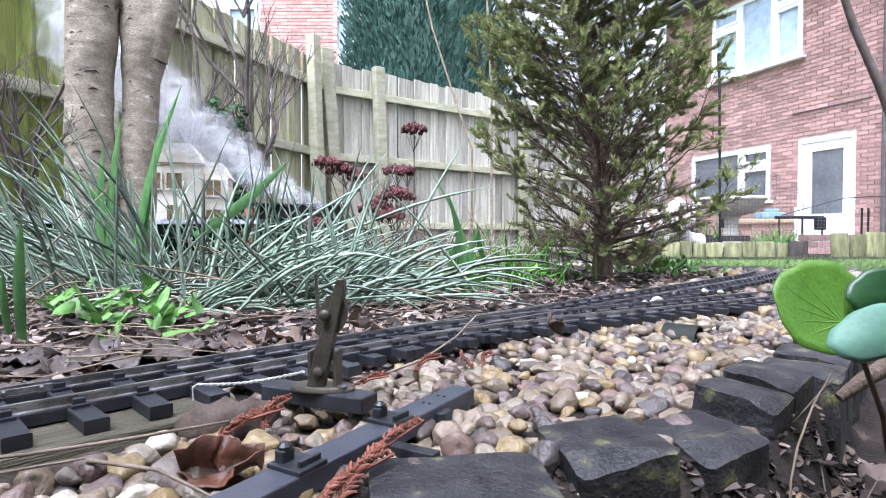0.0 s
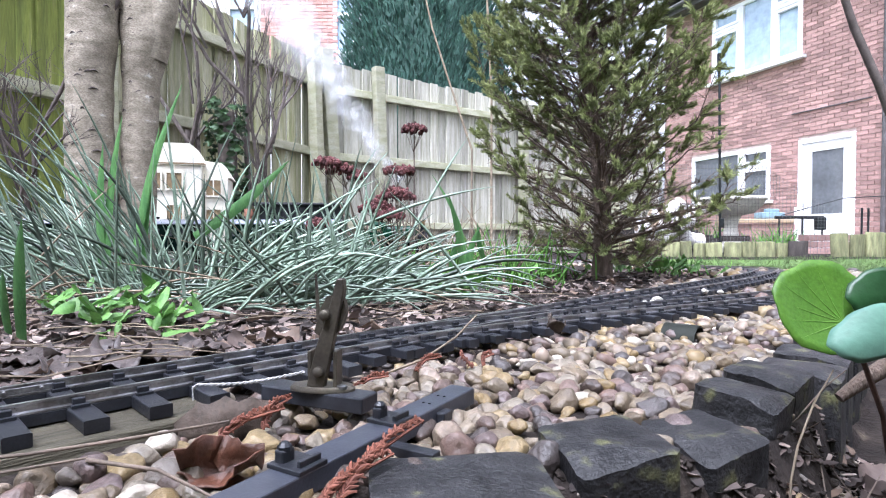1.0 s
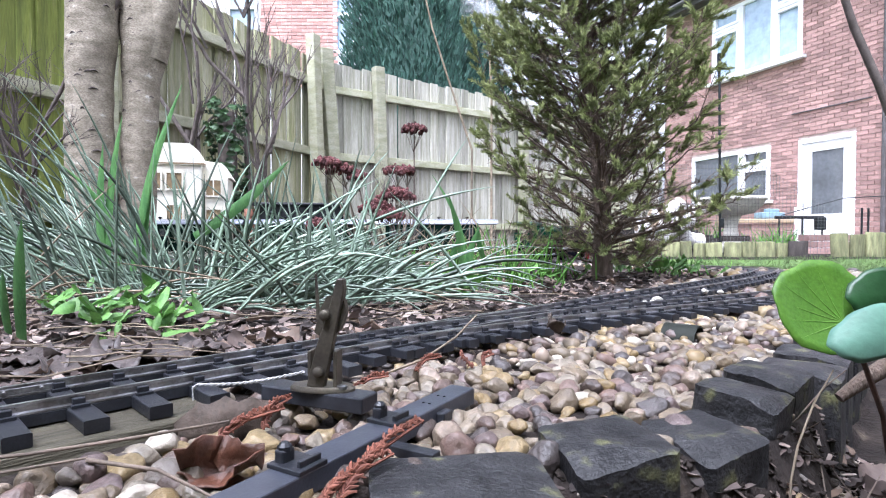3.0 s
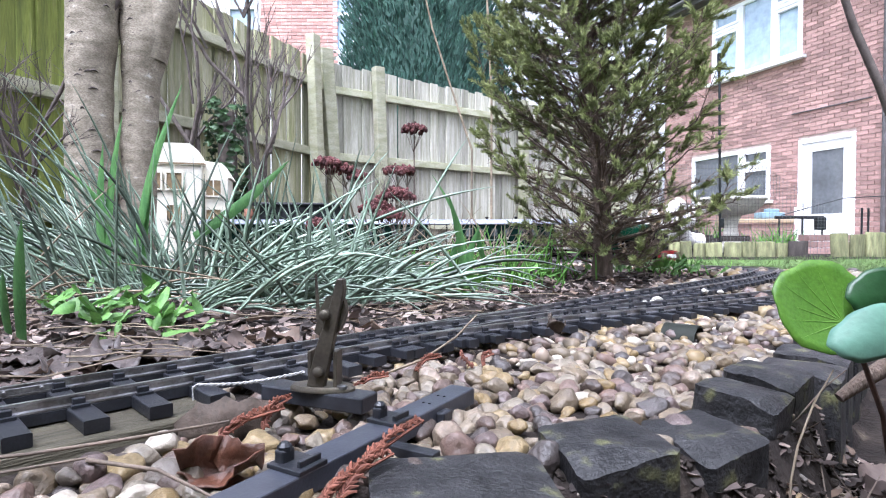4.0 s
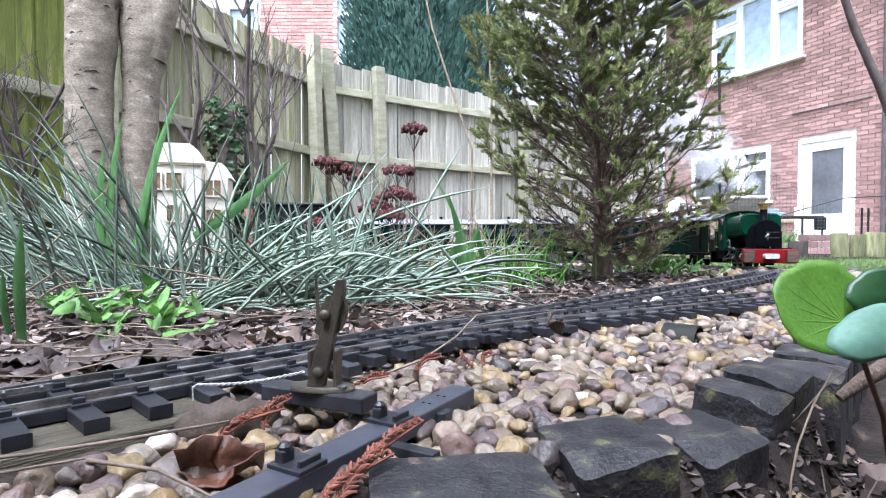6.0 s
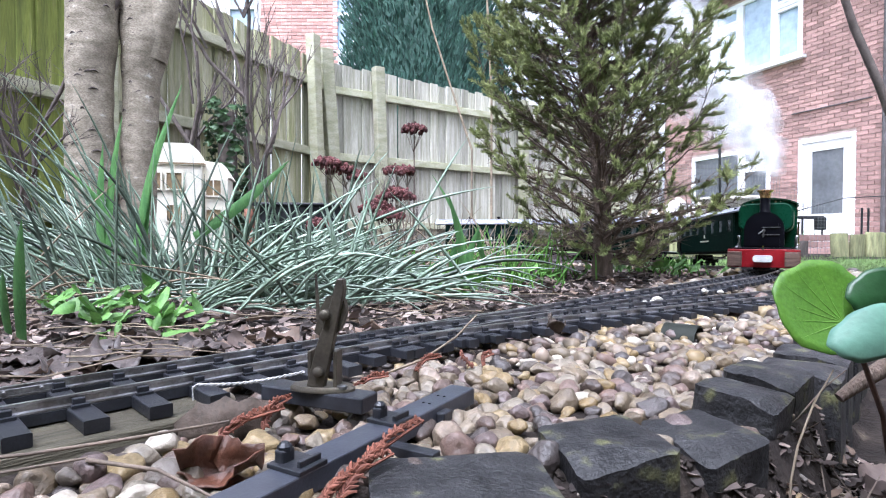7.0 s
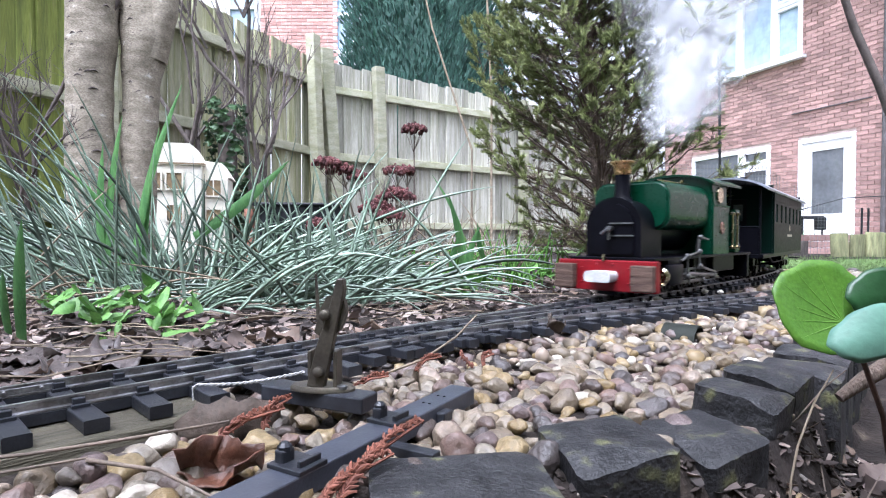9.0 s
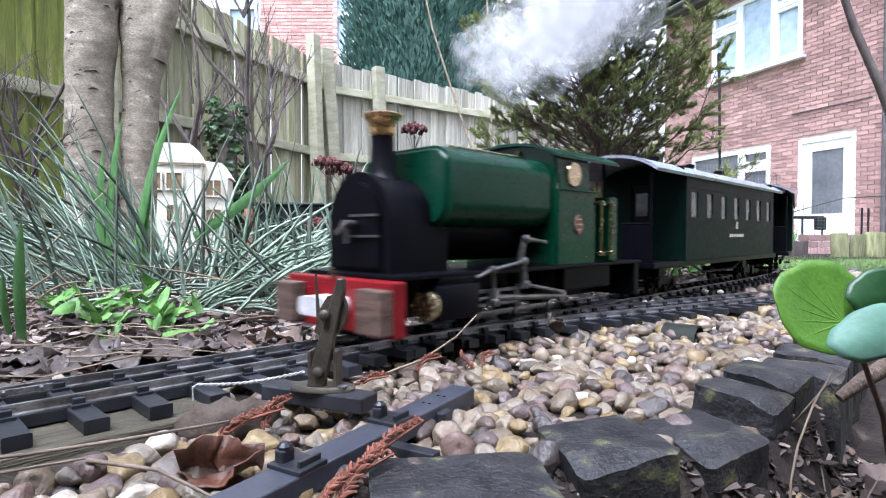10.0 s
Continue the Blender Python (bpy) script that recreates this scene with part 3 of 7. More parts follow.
        part("beading", tubed([(sx * 0.0633, -0.229, 0.1335), (sx * 0.0633, -0.302, 0.1335)], 0.0011, 6), M["green"], e)
        b = bmesh.new()
        lathe(b, [(0.0095, 0.0), (0.0130, 0.0), (0.0135, 0.0015), (0.0125, 0.003), (0.0095, 0.003)], pose(sx * 0.0612, -0.258, 0.1505, 0, 90 * sx, 0), 28)
        part("window_ring", b, M["brass"], e, "brass rim of the round cab number disc", smooth=40)
        # An opaque number disc fills the ring; nothing is glazed here.
        b = bmesh.new()
        lathe(b, [(0.0098, 0.0), (0.0098, 0.0020), (0.001, 0.0020)], pose(sx * 0.0612, -0.258, 0.1505, 0, 90 * sx, 0), 20)
        part("window_glass", b, M["cab_disc"], e, "dull brass disc with a dark number")
        b = bmesh.new()
        for y, h in ((-0.2612, 0.009), (-0.2560, 0.009), (-0.2535, 0.003)):
            box(b, sx * 0.0636, y, 0.1505, 0.0008, 0.0020, h)
        part("number", b, M["black"], e, "dark painted number bars")
        b = bmesh.new()
        lathe(b, [(0.0088, 0.0), (0.0092, 0.0012), (0.0085, 0.0020), (0.0078, 0.0016), (0.0078, 0.0010), (0.001, 0.0010)], Matrix.Translation((sx * 0.0630, -0.266, 0.098)) @ Matrix.Diagonal((1, 0.86, 1.15, 1)) @ pose(0, 0, 0, 0, 90 * sx, 0), 24)
        part("works_plate", b, M["plate"], e, "oval maker's plate with worn red field", smooth=40)
        b = bmesh.new()
        for z, w in ((0.1035, 0.008), (0.098, 0.011), (0.0925, 0.008)):
            box(b, sx * 0.0644, -0.266, z, 0.0006, w, 0.0016)
        part("plate_lettering", b, M["brass"], e)
        for y in (-0.310, -0.333):
            b = bmesh.new()
            tube(b, [(sx * 0.066, y, 0.064), (sx * 0.066, y, 0.124)], 0.0019, 8)
            for z in (0.066, 0.122):
                lathe(b, [(0.0040, -0.002), (0.0042, 0.002), (0.0015, 0.0035)], pose(sx * 0.066, y, z), 10)
                tube(b, [(sx * 0.05, y, z), (sx * 0.066, y, z)], 0.0015, 6)
            part("grab_rail", b, M["brass"], e, "polished brass grab rail", smooth=40)
    part("rear_sheet", boxed(0, -0.352, 0.094, 0.118, 0.003, 0.075), M["green"], e)
    part("bunker_side", boxed(0.0615, -0.343, 0.094, 0.003, 0.018, 0.072), M["green"], e)
    part("bunker_side", boxed(-0.0615, -0.343, 0.094, 0.003, 0.018, 0.072), M["green"], e)
    for sx in (-1, 1):
        part("cab_post", tubed([(sx * 0.05, -0.345, 0.13), (sx * 0.05, -0.345, 0.17)], 0.002, 8), M["black"], e)
    outline = [(0.0665 * math.sin(radians(a)) / math.sin(radians(60)), 0.169 + 0.016 * (math.cos(radians(a)) - 0.5) / 0.5) for a in range(60, -61, -10)]
    outline += [(x, z - 0.003) for x, z in outline[::-1]]
    part("cab_roof", extrude_profile(bmesh.new(), outline, -0.350, -0.220), M["green"], e, "dark green curved cab roof", smooth=40)
    part("rear_beam", boxed(0, -0.404, 0.0325, 0.126, 0.012, 0.04, bevel=0.0015), M["black"], e)
    # cylinders and motion gear
    for sx in (-1, 1):
        b = bmesh.new()
        box(b, sx * 0.054, -0.078, 0.032, 0.026, 0.052, 0.030, bevel=0.004)
        box(b, sx * 0.054, -0.078, 0.050, 0.020, 0.044, 0.008, bevel=0.002)
        part("cylinder_block", b, M["black"], e, smooth=40)
        b = bmesh.new()
        lathe(b, [(0.0135, 0), (0.0140, 0.004), (0.0105, 0.0065), (0.0098, 0.003), (0.005, 0.003), (0.0042, 0.008), (0.001, 0.009)], pose(sx * 0.055, -0.052, 0.030, -90, 0, 0), 24)
        for k in range(6):
            a = k * math.pi / 3
            lathe(b, [(0.0012, 0.004), (0.0012, 0.0072), (0.0004, 0.0078)], pose(sx * 0.055 + 0.0118 * math.cos(a), -0.052, 0.030 + 0.0118 * math.sin(a), -90, 0, 0), 6)
        part("cylinder_cover", b, M["brass"], e, "brass cylinder cover", smooth=40)
        b = bmesh.new()
        box(b, sx * 0.058, -0.135, 0.037, 0.003, 0.060, 0.003)
        box(b, sx * 0.058, -0.135, 0.025, 0.003, 0.060, 0.003)
        box(b, sx * 0.058, -0.165, 0.031, 0.004, 0.004, 0.020, bevel=0.001)
        part("slide_bar", b, M["steel"], e)
        b = bmesh.new()
        box(b, sx * 0.060, -0.128, 0.031, 0.006, 0.014, 0.014, bevel=0.002)
        tube(b, [(sx * 0.060, -0.10, 0.031), (sx * 0.060, -0.125, 0.031)], 0.0018, 8)
        part("crosshead", b, M["steel"], e, smooth=40)
        b = bmesh.new()
        tube(b, [(sx * 0.062, -0.172, 0.084), (sx * 0.062, -0.166, 0.066), (sx * 0.062, -0.172, 0.046), (sx * 0.062, -0.168, 0.036)], [0.0026, 0.0034, 0.0034, 0.0026], 8)
        part("expansion_link", b, M["steel"], e, "oily steel curved link", smooth=60)
        b = bmesh.new()
        tube(b, [(sx * 0.064, -0.172, 0.083), (sx * 0.064, -0.205, 0.080)], [0.0024, 0.0016], 8)
        tube(b, [(sx * 0.064, -0.168, 0.062), (sx * 0.064, -0.120, 0.056), (sx * 0.064, -0.100, 0.050)], 0.0018, 8)
        tube(b, [(sx * 0.064, -0.122, 0.057), (sx * 0.064, -0.126, 0.026)], 0.0017, 8)
        tube(b, [(sx * 0.064, -0.172, 0.040), (sx * 0.064, -0.238, 0.028)], 0.0018, 8)
        part("valve_rod", b, M["steel"], e, "oily steel valve rods", smooth=60)
        b = bmesh.new()
        for y, z in ((-0.172, 0.083), (-0.168, 0.062), (-0.122, 0.056), (-0.172, 0.040), (-0.126, 0.027)):
            lathe(b, [(0.0040, -0.0025), (0.0044, 0.0), (0.0040, 0.0025), (0.0018, 0.004)], pose(sx * 0.064, y, z, 0, 90 * sx, 0), 10)
        tagged(part("pin_joint", b, M["steel"], e, smooth=40), kind="stuff")
        b = bmesh.new()
        tube(b, [(sx * 0.061, -0.128, 0.031), (sx * 0.061, -0.238, 0.024)], [0.0028, 0.0030], 8)
        lathe(b, [(0.0065, -0.002), (0.0065, 0.002), (0.003, 0.004)], pose(sx * 0.061, -0.238, 0.024, 0, 90 * sx, 0), 14)
        part("connecting_rod", b, M["steel"], e, "bright steel connecting rod", smooth=40)
        part("bracket", boxed(sx * 0.052, -0.170, 0.048, 0.010, 0.010, 0.020, bevel=0.001), M["black"], e)
        b = bmesh.new()
        box(b, sx * 0.050, -0.30, 0.040, 0.012, 0.10, 0.026, bevel=0.002)
        part("side_tray", b, M["black"], e)
    wheels = [wheelset(e, y, 0.0185) for y in (-0.135, -0.195, -0.255)]
    rods = []
    for sx in (-1, 1):
        b = bmesh.new()
        box(b, 0, 0, 0, 0.0028, 0.132, 0.0055, bevel=0.001)
        for y in (-0.06, 0.0, 0.06):
            lathe(b, [(0.005, -0.002), (0.005, 0.002), (0.002, 0.0035)], pose(0, y, 0, 0, 90 * sx, 0), 12)
        r = part("coupling_rod", b, M["steel"], e, "bright steel coupling rod", smooth=40)
        r.location = (sx * 0.036, -0.195, 0.0185)
        rods.append((r, sx))
    return e, wheels, rods


COACH_L = 0.58


def build_coach():
    """Origin at the front end, on the rail; +y is forwards."""
    e = empty("railway_coach", Matrix(), label="dark green model railway coach with grey roof", category="railway coach", group="coaches behind the locomotive")
    w, z0, z1, y0, y1 = 0.064, 0.050, 0.174, -COACH_L + 0.045, -0.098
    part("underframe", boxed(0, -COACH_L / 2, 0.046, 0.122, COACH_L - 0.01, 0.008, bevel=0.001), M["black"], e)
    # side walls with window openings
    n = 7
    ln = y1 - y0
    for sx in (-1, 1):
        holes = []
        for i in range(n):
            c = y1 - ln * (i + 0.5) / n
            holes.append((c - 0.0125, c + 0.0125, 0.113, 0.150))
        b = bmesh.new()
        for a, c, lo, hi in wall_pieces(y0, y1, z0, z1, holes):
            box(b, sx * w, (a + c) / 2, (lo + hi) / 2, 0.003, c - a, hi - lo)
        bmesh.ops.remove_doubles(b, verts=b.verts[:], dist=0.00001)
        side = part("side_wall", b, M["coach_green"], e, "dark green panelled side")
        for z in (0.106, 0.156):
            part("beading", boxed(sx * (w + 0.0015), (y0 + y1) / 2, z, 0.0015, ln, 0.002), M["coach_green"], side)
        for a, c, lo, hi in holes:
            part("window_pane", boxed(sx * (w - 0.0008), (a + c) / 2, (lo + hi) / 2, 0.001, c - a, hi - lo), M["coach_glass"], side)
        b = bmesh.new()
        for i in range(9):
            box(b, sx * (w + 0.002), (y0 + y1) / 2 + 0.032 - i * 0.008, 0.086, 0.0006, 0.005, 0.005)
        part("lettering", b, M["cream"], side, "small pale lettering")
        b = bmesh.new()
        box(b, sx * (w + 0.002), (y0 + y1) / 2, 0.103, 0.0006, 0.008, 0.012, bevel=0.0002)
        part("crest", b, M["cream"], side, "small pale crest")
    for y, s in ((y1, 1), (y0, -1)):
        b = bmesh.new()
        for a, c, lo, hi in wall_pieces(-w + 0.002, w - 0.002, z0, z1 + 0.012, [(-0.016, 0.016, z0 + 0.01, 0.160)]):
            box(b, (a + c) / 2, y, (lo + hi) / 2, c - a, 0.003, hi - lo)
        end = part("end_wall", b, M["coach_green"], e, "dark coach end")
        part("end_door", boxed(0, y - s * 0.002, 0.11, 0.032, 0.002, 0.1), M["black"], end)
        part("door_pane", boxed(0, y + s * 0.001, 0.132, 0.018, 0.002, 0.034), M["coach_glass"], end)
    # open end platforms
    for y, s in ((-0.006, 1), (-COACH_L + 0.006, -1)):
        for sx in (-1, 1):
            part("platform_post", tubed([(sx * 0.055, y, 0.05), (sx * 0.055, y, 0.18)], 0.002, 8), M["black"], e)
            part("platform_panel", boxed(sx * 0.036, y, 0.075, 0.040, 0.002, 0.05), M["black"], e)
            part("platform_rail", tubed([(sx * 0.055, y, 0.102), (sx * 0.014, y, 0.102)], 0.0014, 6), M["black"], e)
    outline = [(0.0705 * math.sin(radians(a)) / math.sin(radians(55)), z1 + 0.022 * (math.cos(radians(a)) - math.cos(radians(55))) / (1 - math.cos(radians(55)))) for a in range(55, -56, -11)]
    outline += [(x * 0.98, z - 0.004) for x, z in outline[::-1]]
    part("roof", extrude_profile(bmesh.new(), outline, -COACH_L - 0.004, 0.006), M["coach_roof"], e, "satin grey curved roof", smooth=40)
    for y in (-0.14, -0.28, -0.42):
        b = bmesh.new()
        lathe(b, [(0.006, 0.196), (0.006, 0.202), (0.009, 0.203), (0.008, 0.208), (0.002, 0.210)], pose(0.0, y, 0), 12)
        part("roof_ventilator", b, M["black"], e, smooth=40)
    wheels = []
    for yb in (-0.10, -COACH_L + 0.10):
        b = bmesh.new()
        for sx in (-1, 1):
            box(b, sx * 0.034, yb, 0.020, 0.004, 0.075, 0.010, bevel=0.001)
            for dy in (-0.026, 0.026):
                box(b, sx * 0.036, yb + dy, 0.018, 0.006, 0.012, 0.014, bevel=0.001)
        box(b, 0, yb, 0.03, 0.06, 0.02, 0.02)
        part("bogie", b, M["black"], e)
        for dy in (-0.026, 0.026):
            wheels.append(wheelset(e, yb + dy, 0.0125, spokes=False))
    b = bmesh.new()
    for sx in (-1, 1):
        tube(b, [(sx * 0.046, -0.16, 0.044), (sx * 0.046, -0.22, 0.028), (sx * 0.046, -COACH_L + 0.22, 0.028), (sx * 0.046, -COACH_L + 0.16, 0.044)], 0.0018, 6)
    part("truss_rod", b, M["black"], e)
    part("step", boxed(0.058, -0.035, 0.028, 0.012, 0.04, 0.003), M["black"], e)
    part("step", boxed(-0.058, -0.035, 0.028, 0.012, 0.04, 0.003), M["black"], e)
    return e, wheels


LOCO, LOCO_WHEELS, LOCO_RODS = build_loco()
COACHES = []
for k in range(3):
    COACHES.append(build_coach())

# how far the front beam still is from its last place, second by second
RUN = ((0, 3.84), (1.0, 3.455), (2.0, 3.07), (3.0, 2.69), (4, 2.31), (4.5, 2.126), (5, 1.958), (5.6, 1.755), (6.2, 1.50), (6.8, 1.235), (7.5, 1.006), (8.2, 0.77), (9, 0.438), (9.5, 0.206), (10, -0.002))


def run(t):
    ts, ss = [r[0] for r in RUN], [r[1] for r in RUN]
    i = max(0, min(len(ts) - 2, int(np.searchsorted(ts, t)) - 1))

    def slope(k):
        a, b = max(0, k - 1), min(len(ts) - 1, k + 1)
        return (ss[b] - ss[a]) / (ts[b] - ts[a])
    h = ts[i + 1] - ts[i]
    k = (t - ts[i]) / h
    return (2 * k ** 3 - 3 * k ** 2 + 1) * ss[i] + (k ** 3 - 2 * k ** 2 + k) * h * slope(i) + (-2 * k ** 3 + 3 * k ** 2) * ss[i + 1] + (k ** 3 - k ** 2) * h * slope(i + 1)


def on_line(s, front, back):
    """The pose of a vehicle whose origin is at s and which stands on the line at two points behind it."""
    a, b = line(s + front)[0], line(s + back)[0]
    za, zb = RAIL_Z - drop(*a), RAIL_Z - drop(*b)
    f = Vector((a.x - b.x, a.y - b.y, za - zb)).normalized()
    r = f.cross(Vector((0, 0, 1))).normalized()
    u = r.cross(f)
    o = Vector((a.x, a.y, za)) + f * front
    return Matrix(((r.x, f.x, u.x, o.x), (r.y, f.y, u.y, o.y), (r.z, f.z, u.z, o.z), (0, 0, 0, 1)))


# ---------------------------------------------------------------- gravel, soil litter and edging
def palette_material(name, colours, rough, node, sock, scale=120, bump=0.15, backlit=0.0, veins=0.35):
    """Each piece takes one colour of a palette by chance, mottled by noise."""
    m = bpy.data.materials.new(name)
    m.use_nodes = True
    n, l = m.node_tree.nodes, m.node_tree.links
    b = n["Principled BSDF"]
    rn = n.new(node)
    r = n.new("ShaderNodeValToRGB")
    r.color_ramp.interpolation = "CONSTANT"
    while len(r.color_ramp.elements) < len(colours):
        r.color_ramp.elements.new(0.5)
    for i, c in enumerate(colours):
        r.color_ramp.elements[i].position = i / len(colours)
        r.color_ramp.elements[i].color = (*c, 1)
    l.new(rn.outputs[sock], r.inputs[0])
    tc = n.new("ShaderNodeTexCoord")
    no = n.new("ShaderNodeTexNoise")
    no.inputs["Scale"].default_value, no.inputs["Detail"].default_value = scale, 6
    l.new(tc.outputs["Object"], no.inputs["Vector"])
    mr = n.new("ShaderNodeMapRange")
    mr.inputs["From Min"].default_value, mr.inputs["From Max"].default_value = 0.3, 0.7
    mr.inputs["To Min"].default_value, mr.inputs["To Max"].default_value = 1 - veins, 1 + veins
    l.new(no.outputs["Fac"], mr.inputs["Value"])
    hs = n.new("ShaderNodeHueSaturation")
    l.new(r.outputs[0], hs.inputs["Color"])
    l.new(mr.outputs[0], hs.inputs["Value"])
    l.new(hs.outputs[0], b.inputs["Base Color"])
    b.inputs["Roughness"].default_value = rough
    bp = n.new("ShaderNodeBump")
    bp.inputs["Strength"].default_value, bp.inputs["Distance"].default_value = bump, 0.3 / scale
    l.new(no.outputs["Fac"], bp.inputs["Height"])
    l.new(bp.outputs[0], b.inputs["Normal"])
    if backlit:
        tr = n.new("ShaderNodeBsdfTranslucent")
        l.new(hs.outputs[0], tr.inputs[0])
        mx = n.new("ShaderNodeMixShader")
        mx.inputs[0].default_value = backlit
        l.new(b.outputs[0], mx.inputs[1])
        l.new(tr.outputs[0], mx.inputs[2])
        l.new(mx.outputs[0], n["Material Output"].inputs[0])
    return m


OBJ, ISL = ("ShaderNodeObjectInfo", "Random"), ("ShaderNodeNewGeometry", "Random Per Island")
STONES = [(0.345 * r, 0.325 * g2, 0.295 * b2) for r, g2, b2 in ((0.43, 0.35, 0.25), (0.26, 0.19, 0.165), (0.55, 0.47, 0.37), (0.17, 0.13, 0.115), (0.46, 0.34, 0.16), (0.30, 0.265, 0.235), (0.98, 0.92, 0.82), (0.36, 0.25, 0.215), (0.24, 0.185, 0.12), (0.56, 0.44, 0.24), (0.34, 0.275, 0.20), (0.15, 0.13, 0.13), (0.62, 0.51, 0.42), (0.40, 0.335, 0.25), (0.29, 0.22, 0.22), (0.50, 0.45, 0.37))]
M["pebble"] = palette_material("pebble", STONES, 0.46, *OBJ, scale=1.7, bump=0.22, veins=0.28)
M["gravel"] = palette_material("gravel", STONES, 0.50, *ISL, scale=150, bump=0.18, veins=0.3)
LITTER = [(0.125, 0.092, 0.078), (0.07, 0.051, 0.044), (0.20, 0.155, 0.13), (0.035, 0.027, 0.024), (0.28, 0.23, 0.195), (0.09, 0.067, 0.058), (0.13, 0.088, 0.062)]
M["litter"] = palette_material("leaf_litter", LITTER, 0.8, *ISL, scale=60, bump=0.3, backlit=0.1)
M["dead_leaf"] = palette_material("dead_leaf", LITTER, 0.7, *OBJ, scale=60, bump=0.4, backlit=0.1)
M["brown_leaf"] = material("brown_leaf", (0.12, 0.046, 0.025), (0.055, 0.024, 0.014), 0.45, scale=50, bump=0.4, third=(0.20, 0.10, 0.055))
M["grey_leaf"] = material("grey_leaf", (0.095, 0.072, 0.056), (0.045, 0.034, 0.026), 0.8, scale=50, bump=0.5)
M["edging"] = material("edging_timber", (0.023, 0.0225, 0.0235), (0.007, 0.007, 0.0075), 0.5, spec=0.3, scale=60, bump=0.8, fine=420, stretch=(1, 1.2, 1), by_object=0.3, third=(0.090, 0.090, 0.042), spot=0.455, grainy=0.3)
M["wet_leaf"] = material("wet_leaf", (0.075, 0.058, 0.05), (0.04, 0.031, 0.027), 0.45, scale=50, bump=0.3)
M["plank"] = material("old_plank", (0.076, 0.067, 0.043), (0.038, 0.033, 0.021), 0.85, scale=20, bump=0.6, stretch=(0.5, 6, 6))
M["twig"] = material("twig", (0.17, 0.13, 0.10), (0.09, 0.07, 0.055), 0.85, scale=60, bump=0.3)
M["straw"] = material("dry_stem", (0.25, 0.20, 0.14), (0.15, 0.118, 0.08), 0.8, scale=40, bump=0.2, by_island=0.3)
M["orange"] = material("dead_conifer_frond", (0.17, 0.06, 0.036), (0.10, 0.035, 0.022), 0.8, scale=60, bump=0.2, by_island=0.3)


def pebble_shape(rnd, sub=2):
    b = bmesh.new()
    bmesh.ops.create_icosphere(b, subdivisions=sub, radius=1.0)
    for k in range(9):
        d = Vector((rnd.gauss(0, 1), rnd.gauss(0, 1), rnd.gauss(0, 1))).normalized()
        c = rnd.uniform(0.58, 0.90)
        for v in b.verts:
            over = v.co.dot(d) - c
            if over > 0:
                v.co -= d * over * 0.9
    q = Vector((rnd.uniform(0, 99), rnd.uniform(0, 99), rnd.uniform(0, 99)))
    sx, sy, sz = 1.0, rnd.uniform(0.6, 0.95), rnd.uniform(0.5, 0.8)
    for v in b.verts:
        v.co *= 1 + 0.30 * noise.noise(v.co * 0.9 + q) + 0.10 * noise.noise(v.co * 2.2 + q)
        v.co = Vector((v.co.x * sx, v.co.y * sy, v.co.z * sz))
    return b


def line_offset(x, y):
    """Signed distance from the straight part of the main line (positive on the camera's side) and run along it."""
    d = Vector((x, y)) - P0
    return d.x * 0.714 - d.y * 0.700, d.dot(DIR)


